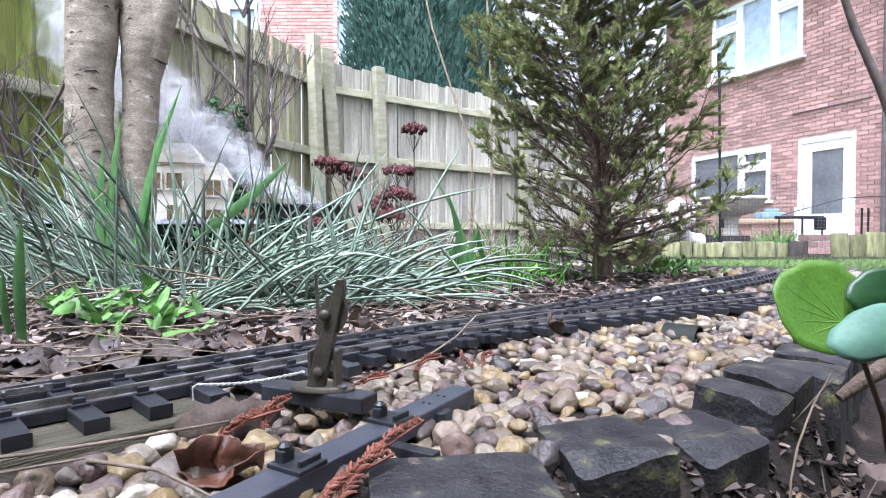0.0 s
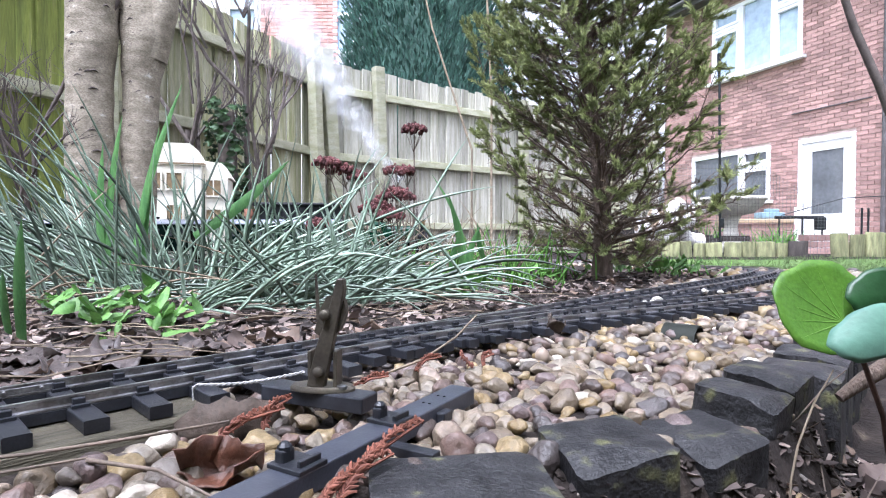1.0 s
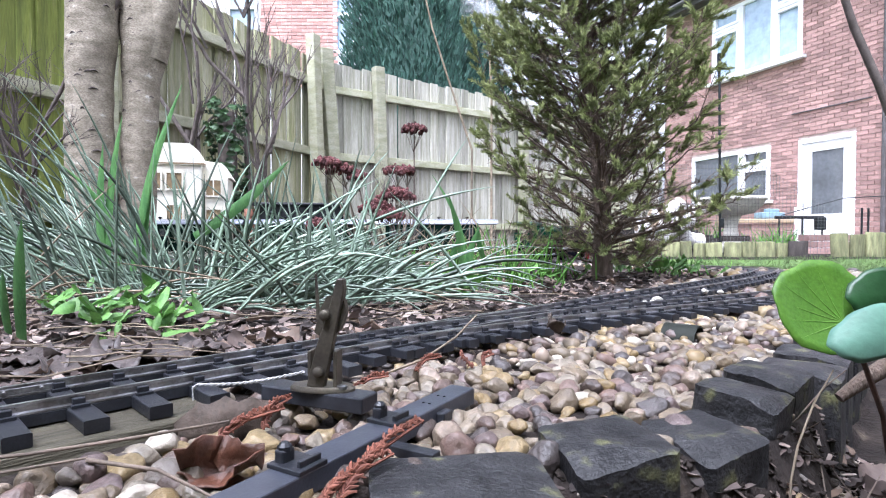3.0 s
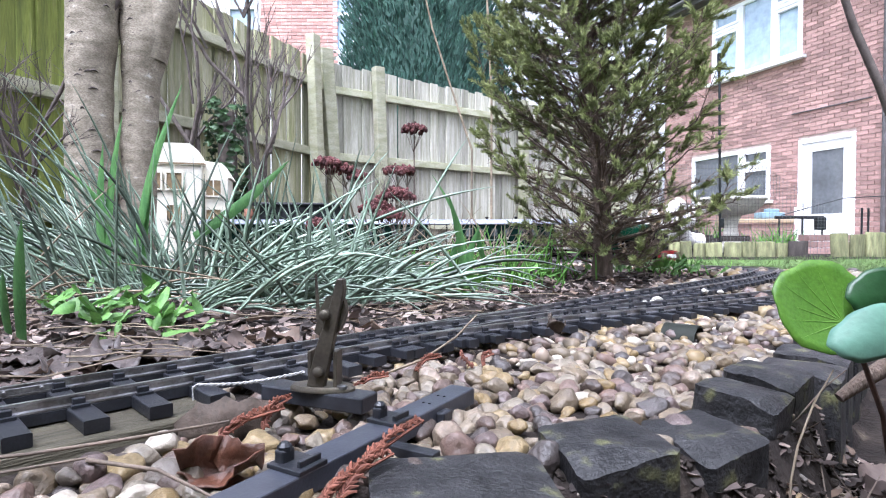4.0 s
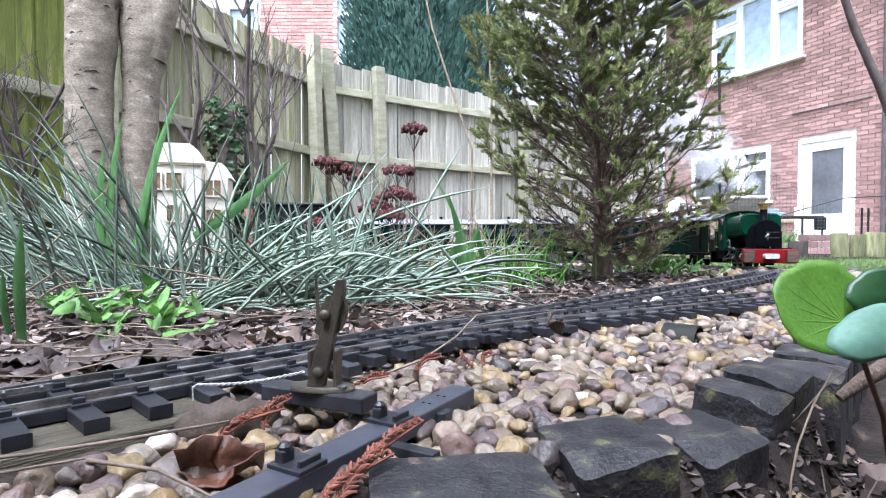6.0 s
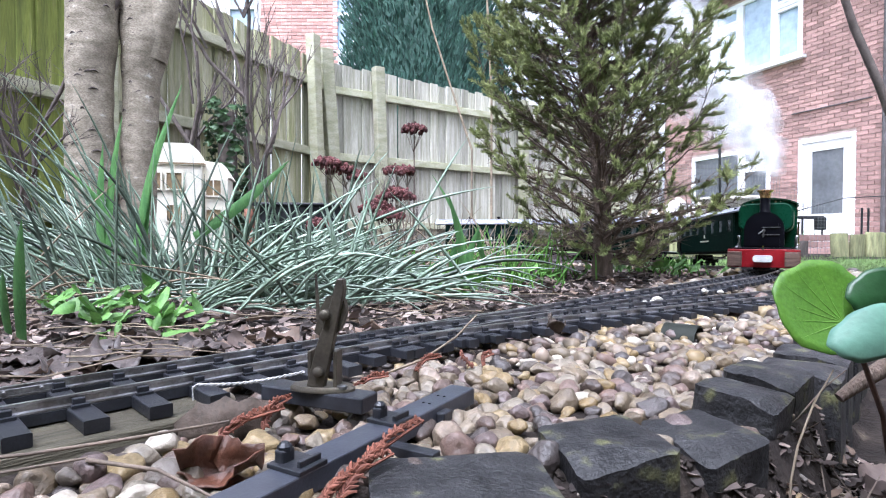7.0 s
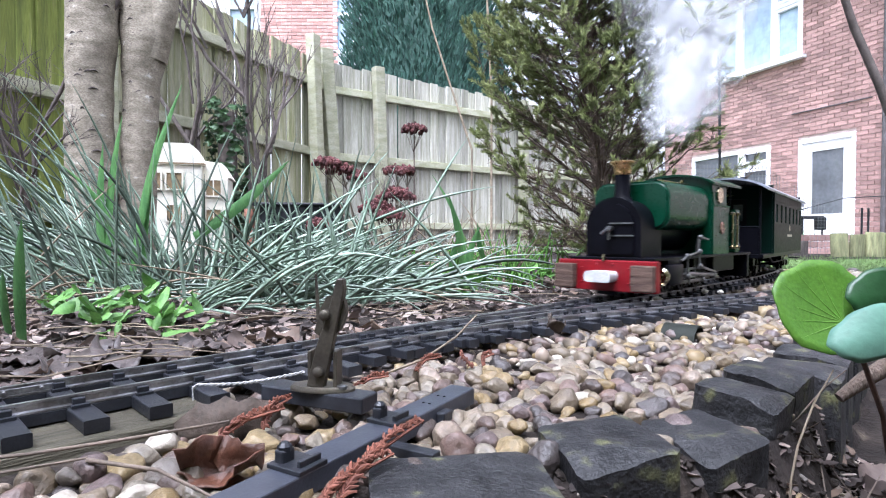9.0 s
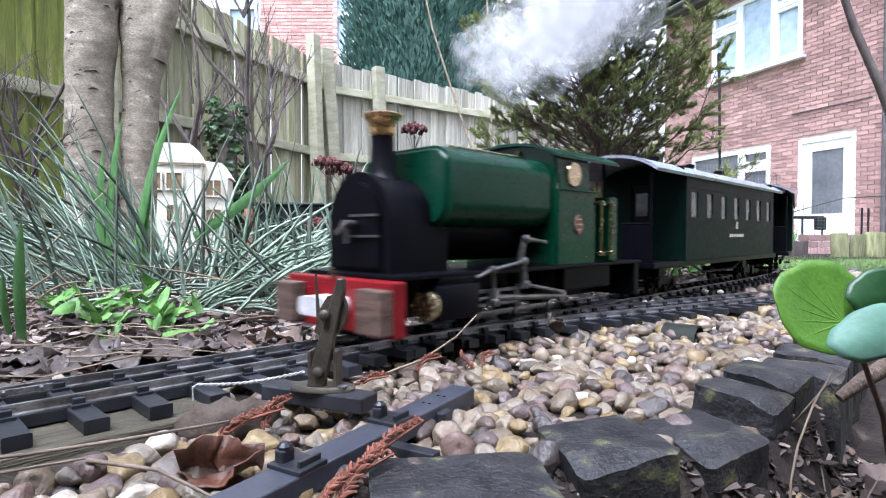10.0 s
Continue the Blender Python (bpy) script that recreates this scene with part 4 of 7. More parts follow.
def build_gravel():
    rnd = random.Random(11)
    grav = empty("gravel_bed", Matrix(), label="bed of rounded mixed beige and brown pebbles", category="gravel", kind="structure")
    shapes = []
    for k in range(10):
        me = bpy.data.meshes.new("pebble")
        b = pebble_shape(rnd, 3)
        b.to_mesh(me)
        b.free()
        me.shade_smooth()
        me.materials.append(M["pebble"])
        shapes.append(me)
    far = [pebble_shape(rnd, 2) for k in range(8)]
    far = [([v.co.copy() for v in b.verts], [[v.index for v in f.verts] for f in b.faces]) for b in far if (b.verts.ensure_lookup_table(), b.verts.index_update())]
    spots = []
    y = 0.12
    while y < 2.75:
        step = 0.0112 if y < 0.7 else 0.0165 if y < 1.3 else 0.024
        x = -0.42
        while x < 1.5:
            px, py = x + rnd.uniform(-0.5, 0.5) * step, y + rnd.uniform(-0.5, 0.5) * step
            off, along = line_offset(px, py)
            x += step
            if abs(px) > 0.85 * py + 0.05 or edge_side(px, py) > (-0.026 if px > -0.05 else -0.004):
                continue
            r = beside(px, py)
            on_bed = (off > -0.03 and along < 1.05) or (py > 1.0 and abs(r) < 0.11 and px > 0.3) or (py > 1.0 and -0.03 < r < 0.22 and py < 1.75)
            if not on_bed:
                continue
            if along < -0.11 and 0.0 < off < 0.080:
                continue
            spots.append((px, py, step, off))
        y += step
    near = sorted(range(len(spots)), key=lambda i: spots[i][1])
    singles = {i for i in near if spots[i][1] < 0.47 and spots[i][3] > 0.05}
    singles = set(sorted(singles, key=lambda i: spots[i][1])[:600])
    verts, faces = [], []
    for i, (px, py, step, off) in enumerate(spots):
        size = step * rnd.choice((0.48, 0.56, 0.66, 0.76, 0.95))
        bank = 0.010 * smooth01((off - 0.05) / 0.06) if off > 0.03 else 0.0
        if abs(off) < 0.05:
            size *= 0.7
        z = ground_z(px, py) + size * 0.12 + rnd.uniform(-0.004, 0.002) + bank * 0.25
        m = pose(px, py, z, rnd.uniform(-25, 25), rnd.uniform(-25, 25), rnd.uniform(0, 360)) @ Matrix.Diagonal((size, size, size, 1))
        if i in singles:
            o = new("pebble", shapes[rnd.randrange(10)])
            o.parent = grav
            o.matrix_basis = m
        else:
            vs, fs = far[rnd.randrange(8)]
            k = len(verts)
            verts += [m @ v for v in vs]
            faces += [[a + k for a in f] for f in fs]
    o = raw("small_pebbles", verts, faces, M["gravel"], grav, smooth=0)
    tagged(o, kind="stuff")


build_gravel()


def leaf_patch(rnd, length, width, curl, n=4, lobed=False):
    """A curled leaf: two rows of quads each side of the rib."""
    vs, fs = [], []
    tw = rnd.uniform(-0.6, 0.6)
    for i in range(n + 1):
        k = i / n
        w = width * math.sin(math.pi * min(0.97, 0.06 + 0.9 * k)) ** 0.8 * (1 + (0.16 * (-1) ** i if lobed else 0.12 * rnd.uniform(-1, 1)))
        for j in (-1, -0.5, 0, 0.5, 1):
            x = (k - 0.5) * length
            z = curl * (abs(j) ** 1.5) * width + curl * 0.6 * length * (k - 0.5) ** 2 + 0.07 * width * rnd.uniform(-1, 1)
            vs.append(Vector((x, j * w * 0.5, z + tw * j * (k - 0.5) * width)))
    for i in range(n):
        for j in range(4):
            a = i * 5 + j
            fs.append((a, a + 1, a + 6, a + 5))
    return vs, fs


def build_litter():
    rnd = random.Random(21)
    verts, faces, count = [], [], 0
    for k in range(7000):
        y = 0.38 + 1.5 * rnd.random() ** 1.5
        x = rnd.uniform(-0.80, 0.62) * y
        off, along = line_offset(x, y)
        if off > -0.047 or beside(x, y) > -0.05 and y > 1.2:
            continue
        ln = rnd.uniform(0.008, 0.028) * (0.6 + 0.4 * y)
        vs, fs = leaf_patch(rnd, ln, ln * rnd.uniform(0.4, 0.75), rnd.uniform(-0.3, 0.35), 4, rnd.random() < 0.2)
        m = pose(x, y, ground_z(x, y) + 0.001 + 0.006 * rnd.random() ** 2, rnd.gauss(0, 13), rnd.gauss(0, 13), rnd.uniform(0, 360))
        a = len(verts)
        verts += [m @ v for v in vs]
        faces += [[i + a for i in f] for f in fs]
    tagged(raw("leaf_litter", verts, faces, M["litter"], smooth=0), "brown and grey fallen leaves on damp soil", "leaf litter", kind="stuff")
    for k in range(34):
        y = rnd.uniform(0.42, 0.75)
        x = rnd.uniform(-0.75, 0.1) * y
        off, along = line_offset(x, y)
        if off > -0.075:
            continue
        ln = rnd.uniform(0.022, 0.042)
        vs, fs = leaf_patch(rnd, ln, ln * rnd.uniform(0.5, 0.8), rnd.uniform(-0.25, 0.3), 9, False)
        for v in vs:
            v.z += 0.006 * noise.noise(v * 60 + Vector((k, 0, 0)))
        o = raw("fallen_leaf", vs, fs, M["dead_leaf"], smooth=0)
        o.matrix_basis = pose(x, y, ground_z(x, y) + 0.006, rnd.gauss(0, 8), rnd.gauss(0, 8), rnd.uniform(0, 360))
        tagged(o, "dry grey-brown fallen leaf lying on soil", "leaf", "fallen leaves")
    # twigs and dry stems lying about
    b = bmesh.new()
    for k in range(75):
        y = 0.4 + 1.0 * rnd.random() ** 1.4
        x = rnd.uniform(-0.8, 0.3) * y
        off, _ = line_offset(x, y)
        if off > -0.06:
            continue
        a, ln = rnd.gauss(0.1, 0.5), rnd.uniform(0.05, 0.16)
        z = ground_z(x, y) + 0.010
        tube(b, [(x + ln * (q - 0.5) * math.cos(a), y + ln * (q - 0.5) * math.sin(a), z + rnd.uniform(0, 0.012)) for q in (0, 0.35, 0.7, 1)], rnd.uniform(0.0004, 0.0009), 5)
    tagged(part("dry_stems", b, M["straw"]), "pale dry stems lying on the soil", "dry stems", kind="stuff")


build_litter()


def big_leaf(x, y, z, ln, wd, curl, mat, rz, label, tilt=0, seed=1):
    rnd = random.Random(seed)
    vs, fs = leaf_patch(rnd, ln, wd, curl, 14, False)
    for v in vs:
        v += Vector((noise.noise(v * 90 + Vector((seed, 0, 0))), noise.noise(v * 90 + Vector((0, seed, 0))), 1.6 * noise.noise(v * 70 + Vector((0, 0, seed))))) * (0.0062 if ln < 0.055 else 0.0012)
    o = raw("dead_leaf", vs, fs, mat, smooth=0)
    sol = o.modifiers.new("thick", "SOLIDIFY")
    sol.thickness = 0.0007
    o.matrix_basis = pose(x, y, z, tilt, 0, rz)
    return tagged(o, label, "leaf", "large fallen leaves")


big_leaf(-0.094, 0.238, 0.026, 0.030, 0.024, 0.5, M["brown_leaf"], 12, "large curled russet dead leaf on the pebbles", 40, 4)
big_leaf(-0.084, 0.236, 0.024, 0.030, 0.022, -0.6, M["brown_leaf"], -20, "large curled russet dead leaf on the pebbles", -30, 5)
big_leaf(-0.112, 0.296, 0.040, 0.050, 0.026, -1.0, M["grey_leaf"], 30, "grey curled dead leaf beside the track", 20, 6)
big_leaf(0.105, 0.530, 0.036, 0.022, 0.016, 0.7, M["grey_leaf"], 30, "grey curled dead leaf beside the track", 20, 8)


for i, (px, py, rz) in enumerate(((-0.315, 0.425, 10), (-0.285, 0.440, 70), (-0.262, 0.455, 150), (-0.300, 0.470, 220), (-0.240, 0.470, 30), (-0.335, 0.455, 300), (-0.215, 0.495, 100), (-0.27, 0.50, 190))):
    big_leaf(px, py, 0.024 + 0.002 * (i % 3), 0.056, 0.042, 0.04, M["wet_leaf"], rz, "large dark wet dead leaf flat on soil", 6 * (i % 3) - 6, 20 + i)


def frond(x, y, z, ln, rz, rx=0, seed=0):
    """A dead conifer frond: a rib with short scale-leaved side shoots."""
    rnd = random.Random(seed)
    b = bmesh.new()
    n = 32
    for i in range(n):
        k = i / n
        p = Vector((ln * k, 0.004 * math.sin(3 * k), 0.004 * math.sin(2.5 * k)))
        for s in (-1, 1):
            l2 = ln * 0.13 * (1 - 0.75 * k) * rnd.uniform(0.7, 1.1)
            tip = p + Vector((l2 * 0.75, s * l2 * 0.6, rnd.uniform(-0.002, 0.003)))
            tube(b, [p, p.lerp(tip, 0.5) + Vector((0, 0, 0.001)), tip], [0.0006, 0.0009, 0.0003], 5)
    tube(b, [(0, 0, 0), (ln * 0.5, 0.003, 0.003), (ln, 0, 0.002)], [0.0011, 0.0010, 0.0006], 6)
    o = part("dead_frond", b, M["orange"], smooth=60)
    o.matrix_basis = pose(x, y, z, rx, -12, rz)
    tagged(o, "orange-brown dead conifer frond on the gravel", "frond", "dead conifer fronds")


for i, a in enumerate(((-0.040, 0.212, 0.026, 0.06, 58), (-0.052, 0.200, 0.022, 0.05, 50), (-0.112, 0.272, 0.026, 0.038, 38), (-0.092, 0.286, 0.028, 0.030, 75), (-0.060, 0.372, 0.024, 0.026, 20), (0.022, 0.42, 0.028, 0.022, 110), (0.030, 0.422, 0.028, 0.020, 60), (-0.020, 0.402, 0.030, 0.024, 35), (-0.062, 0.240, 0.022, 0.022, 25))):
    frond(*a[:3], a[3], a[4], 0, i)


# ---------------------------------------------------------------- timber edging in the foreground
def edging_block(x, y, w, d, top, rz, tx, ty, seed):
    rnd = random.Random(seed)
    b = bmesh.new()
    box(b, 0, 0, -0.06, w, d, 0.12)
    bmesh.ops.subdivide_edges(b, edges=b.edges[:], cuts=9, use_grid_fill=True)
    for v in b.verts:
        q = 0.6 * noise.noise(v.co * 60 + Vector((seed * 9, 0, 0)))
        edge = max(abs(v.co.x) / (w / 2), abs(v.co.y) / (d / 2))
        if v.co.z > -0.005:
            v.co.z -= 0.0022 * max(0, edge - 0.75) * 4 * (0.6 + 0.4 * rnd.random()) - 0.0016 * q
            v.co.z -= 0.007 * max(0.0, -v.co.y / d * 2 - 0.75 - v.co.x / w)
        if abs(v.co.x) > w * 0.45 and abs(v.co.y) > d * 0.45:
            v.co.x *= 0.92
            v.co.y *= 0.92
        v.co += Vector((q, noise.noise(v.co * 60 + Vector((0, seed * 7, 0))), 0)) * 0.0010
    o = part("edging_block", b, M["edging"], smooth=32)
    o.matrix_basis = pose(x, y, top, tx, ty, rz)
    return tagged(o, "dark weathered timber edging block with green algae", "edging block", "timber edging blocks")


for i, a in enumerate(((-0.150, 0.165, 0.075, 0.05, 0.018, 5, 0, 3), (-0.070, 0.178, 0.07, 0.05, 0.018, 8, 2, 2), (0.008, 0.224, 0.074, 0.056, 0.0285, 8, 2, 0), (0.077, 0.264, 0.052, 0.048, 0.0325, 16, 3, -2), (0.131, 0.282, 0.044, 0.046, 0.0295, 24, 4, -3), (0.173, 0.322, 0.036, 0.044, 0.0395, 44, 5, 3), (0.206, 0.356, 0.038, 0.042, 0.042, 40, 3, -2),
                         (0.252, 0.395, 0.05, 0.05, 0.036, 50, 0, 3), (0.30, 0.455, 0.055, 0.05, 0.034, 50, 0, 0), (0.36, 0.525, 0.055, 0.05, 0.032, 48, 2, 0), (0.42, 0.60, 0.055, 0.05, 0.03, 48, 0, 2))):
    edging_block(*a, i)

# ---------------------------------------------------------------- plank, batten, lever, pipe
M["lever"] = material("lever_metal", (0.105, 0.092, 0.070), (0.06, 0.052, 0.042), 0.5, 0.6, scale=70, bump=0.15)
M["string"] = material("white_string", (0.42, 0.41, 0.40), (0.28, 0.275, 0.27), 0.9, scale=200, bump=0.4)
M["pipe"] = material("dark_pipe", (0.022, 0.025, 0.02), (0.012, 0.014, 0.011), 0.6, spec=0.15, scale=40, bump=0.2)
a, d = line(-0.40)
ang = math.degrees(math.atan2(DIR.y, DIR.x))
b = boxed(0, 0, 0, 0.56, 0.088, 0.026, bevel=0.002)
bmesh.ops.subdivide_edges(b, edges=[e for e in b.edges if e.calc_length() > 0.3], cuts=20)
for v in b.verts:
    v.co.z += 0.0012 * noise.noise(v.co * 30)
o = part("plank", b, M["plank"], smooth=40)
o.matrix_basis = pose(a.x + 0.714 * 0.022, a.y - 0.700 * 0.022, 0.0133, 0, 0, ang)
tagged(o, "old brown board under the track sleepers", "plank")


M["strip"] = material("strip_plastic", (0.042, 0.046, 0.060), (0.030, 0.033, 0.043), 0.38, scale=80, bump=0.1, spec=0.45)


def build_batten():
    """A black plastic strip with clips, lying on the gravel."""
    p, q = Vector((-0.098, 0.158, 0.034)), Vector((0.012, 0.346, 0.034))
    ln = (q - p).length
    e = empty("track_strip", pose(*p, 0, 0, math.degrees(math.atan2(q.y - p.y, q.x - p.x))), label="black plastic track-building strip lying on pebbles", category="plastic strip")
    part("strip", boxed(ln / 2, 0, -0.005, ln, 0.0165, 0.010, bevel=0.0008), M["strip"], e)
    for x in (0.078, 0.142):
        b = bmesh.new()
        box(b, x, 0, 0.001, 0.016, 0.018, 0.002, bevel=0.0004)
        box(b, x + 0.001, -0.0055, 0.003, 0.012, 0.002, 0.003, bevel=0.0004)
        box(b, x - 0.002, 0.005, 0.004, 0.007, 0.005, 0.006, bevel=0.001)
        lathe(b, [(0.003, 0.006), (0.003, 0.008), (0.0015, 0.0095)], pose(x - 0.002, 0.005, 0), 8)
        part("clip", b, M["sleeper"], e, "black plastic rail clip")
    for x in (0.176, 0.192):
        # Raised black discs put the shade of pin holes onto the uncut strip.
        b = bmesh.new()
        for y in (-0.002, 0.002):
            lathe(b, [(0.0008, 0.0001), (0.0008, 0.0004), (0.0002, 0.0004)], pose(x, y, 0), 8)
        part("pin_hole", b, M["black"], e)
    part("end_clip", boxed(0.178, -0.010, -0.006, 0.010, 0.006, 0.006, bevel=0.001), M["sleeper"], e)
    part("cross_strip", boxed(0.128, -0.018, -0.007, 0.007, 0.035, 0.005, bevel=0.0005), M["sleeper"], e)


build_batten()


def build_lever():
    e = empty("point_lever", pose(-0.0690, 0.3220, 0.0385, 0, 0, -8), label="bronze-coloured point lever on a black sleeper base", category="point lever")
    part("base_bar", boxed(-0.004, 0.001, -0.0045, 0.070, 0.017, 0.009, pose(0, 0, 0, 0, 0, -16), bevel=0.001), M["sleeper"], e, "black plastic base bar")
    b = bmesh.new()
    lathe(b, [(0.0175, 0.0), (0.0175, 0.0015), (0.016, 0.003)], Matrix.Diagonal((1.1, 0.55, 1, 1)), 24)
    part("base_plate", b, M["lever"], e, smooth=40)
    for x in (-0.006, 0.009):
        b = bmesh.new()
        box(b, x, 0, 0.012, 0.0022, 0.011, 0.022, bevel=0.0006)
        part("bracket", b, M["lever"], e)
    b = bmesh.new()
    lathe(b, [(0.003, 0.002), (0.003, 0.0035), (0.0015, 0.0042)], pose(0.013, -0.004, 0), 10)
    part("screw", b, M["steel"], e)
    # arm with a half-round weight, leaning towards the main line
    m = pose(0.0, -0.004, 0.010, 0, 14, 0)
    b = bmesh.new()
    out = [(-0.0055, -0.008), (0.0045, -0.008), (0.0040, 0.016), (0.0030, 0.050), (0.0008, 0.056), (-0.0026, 0.055), (-0.0030, 0.040), (-0.0050, 0.016)]
    extrude_profile(b, [(x, z) for x, z in out], -0.003, 0.003, m)
    bmesh.ops.bevel(b, geom=b.edges[:], offset=0.0006, segments=1, affect="EDGES")
    part("arm", b, M["lever"], e)
    b = bmesh.new()
    out = [(-0.003 + 0.0095 * math.cos(radians(t)), 0.034 + 0.0135 * math.sin(radians(t))) for t in range(-90, 91, 15)]
    extrude_profile(b, out, 0.0, 0.005, m)
    part("weight", b, M["lever"], e, "half-round lever weight")
    b = bmesh.new()
    out = [(-0.0085, 0.022), (-0.002, 0.020), (-0.002, 0.046), (-0.006, 0.044), (-0.0085, 0.036)]
    extrude_profile(b, out, -0.001, 0.004, m)
    part("cheek", b, M["lever"], e)
    for x, z in ((0.0, 0.002), (-0.004, 0.034)):
        b = bmesh.new()
        lathe(b, [(0.003, 0), (0.003, 0.003), (0.0015, 0.004)], m @ pose(x, -0.003, z, 90, 0, 0), 12)
        part("pivot", b, M["lever"], e, smooth=40)
    part("spur", tubed([(-0.003, 0.002, 0.04), (-0.0045, 0.002, 0.066)], [0.0014, 0.0007], 6), M["lever"], e)


build_lever()
b = bmesh.new()
for turn in (0, math.pi):
    run_pts = []
    for k in range(61):
        u = k / 60
        c = Vector((-0.082 - 0.070 * min(1, u / 0.88), 0.332 + 0.010 * math.sin(1.5 * u), 0.046 - 0.010 * u - 0.0035 * math.sin(math.pi * u) - 0.010 * max(0, u - 0.85) / 0.15))
        run_pts.append(c + Vector((0, math.cos(70 * u + turn), math.sin(70 * u + turn))) * 0.0006)
    tube(b, run_pts, 0.00062, 6)
tagged(part("string", b, M["string"], smooth=60), "white cotton string tied to the point lever", "string")
b = bmesh.new()
tube(b, [(-0.06, 0.375, 0.028), (-0.045, 0.385, 0.030), (-0.015, 0.41, 0.036), (0.01, 0.44, 0.047), (0.028, 0.47, 0.060)], [0.0011, 0.0010, 0.0010, 0.0009, 0.0008], 6)
tagged(part("dry_stalk", b, M["straw"], smooth=60), "thin pale curved dry stalk beside the track", "stalk")


def build_pipe():
    b = bmesh.new()
    n, ln, r0, r1 = 14, 0.034, 0.0175, 0.0158
    ring = []
    for x in (0, ln):
        for r in (r0, r1):
            ring.append([b.verts.new((x, r * math.cos(math.pi * k / n), r * math.sin(math.pi * k / n))) for k in range(n + 1)])
    for p, q in ((0, 2), (3, 1), (2, 3), (1, 0)):
        for k in range(n):
            b.faces.new((ring[p][k], ring[p][k + 1], ring[q][k + 1], ring[q][k]))
    bmesh.ops.recalc_face_normals(b, faces=b.faces)
    o = part("half_pipe", b, M["pipe"], smooth=40)
    o.matrix_basis = pose(0.236, 0.596, 0.017, 0, 0, -42)
    tagged(o, "dark half-round pipe under the siding", "pipe")


build_pipe()

for pts, lab in (([(-0.215, 0.236, 0.030), (-0.175, 0.238, 0.034), (-0.135, 0.246, 0.038), (-0.100, 0.262, 0.040)], "long brown twig lying over the pebbles"), ([(-0.150, 0.236, 0.032), (-0.115, 0.226, 0.032), (-0.075, 0.205, 0.026)], "pale brown twig lying over the pebbles"), ([(-0.24, 0.225, 0.030), (-0.19, 0.222, 0.030), (-0.150, 0.236, 0.033)], "long brown twig lying over the pebbles")):
    tagged(part("twig", tubed(pts, [0.0011, *[0.0008] * (len(pts) - 2), 0.0005], 8), M["twig"], smooth=60), lab, "twig", "twigs on the gravel")
# ---------------------------------------------------------------- plants
M["reed"] = material("reed_leaf", (0.245, 0.315, 0.245), (0.15, 0.21, 0.15), 0.4, scale=15, bump=0.05, by_island=0.6, third=(0.42, 0.48, 0.41), backlit=0.15)
M["iris"] = material("iris_leaf", (0.14, 0.30, 0.10), (0.09, 0.22, 0.075), 0.4, scale=12, bump=0.1, stretch=(8, 8, 1), by_object=0.25, backlit=0.25)
M["weed"] = material("weed_leaf", (0.135, 0.28, 0.06), (0.07, 0.17, 0.037), 0.5, scale=60, bump=0.2, by_object=0.35, backlit=0.25)
M["grass"] = material("grass_blade", (0.14, 0.30, 0.05), (0.08, 0.20, 0.035), 0.5, scale=20, bump=0.1, by_island=0.4, backlit=0.25)
M["lawn_blade"] = material("lawn_blade", (0.125, 0.175, 0.065), (0.075, 0.115, 0.04), 0.6, scale=20, bump=0.1, by_island=0.4, backlit=0.2)
M["sedum"] = material("sedum_head", (0.115, 0.036, 0.034), (0.06, 0.022, 0.022), 0.85, scale=90, bump=0.4, by_island=0.5)
M["bark"] = material("conifer_bark", (0.15, 0.11, 0.085), (0.075, 0.055, 0.042), 0.9, scale=40, bump=0.7, stretch=(2, 2, 0.5))
M["needles"] = material("conifer_needles", (0.30, 0.335, 0.135), (0.175, 0.205, 0.08), 0.7, scale=14, bump=0.0, by_island=0.5, third=(0.40, 0.42, 0.22), backlit=0.4)
M["needles_dry"] = material("conifer_needles_dry", (0.19, 0.145, 0.095), (0.12, 0.092, 0.06), 0.8, scale=18, bump=0.0, by_island=0.4, backlit=0.1)
M["birch"] = material("smooth_bark", (0.30, 0.262, 0.205), (0.185, 0.16, 0.12), 0.85, spec=0.2, scale=17, bump=0.4, stretch=(1, 1, 1.7), third=(0.56, 0.53, 0.47), fine=120, grainy=0.25)
M["shrub"] = material("bare_twig", (0.11, 0.09, 0.08), (0.065, 0.052, 0.046), 0.85, scale=30, bump=0.3)
M["blue_conifer"] = material("blue_conifer", (0.065, 0.135, 0.105), (0.030, 0.078, 0.060), 0.65, scale=3, bump=0.0, by_island=0.5, third=(0.11, 0.20, 0.165), backlit=0.1)
M["ivy"] = material("ivy_leaf", (0.045, 0.095, 0.035), (0.025, 0.05, 0.02), 0.45, scale=30, bump=0.1, by_island=0.5)


def ray_at(px, py, dist):
    """The point at a depth along the view that a place in the picture's 1568 x 882 grid names."""
    a, c = (px - 784) / 1000, -(py - 441) / 1000
    s, k = math.sin(radians(1.43)), math.cos(radians(1.43))
    y, z = k + c * s, c * k - s
    return Vector((a * dist / y, dist, 0.127 + z * dist / y))


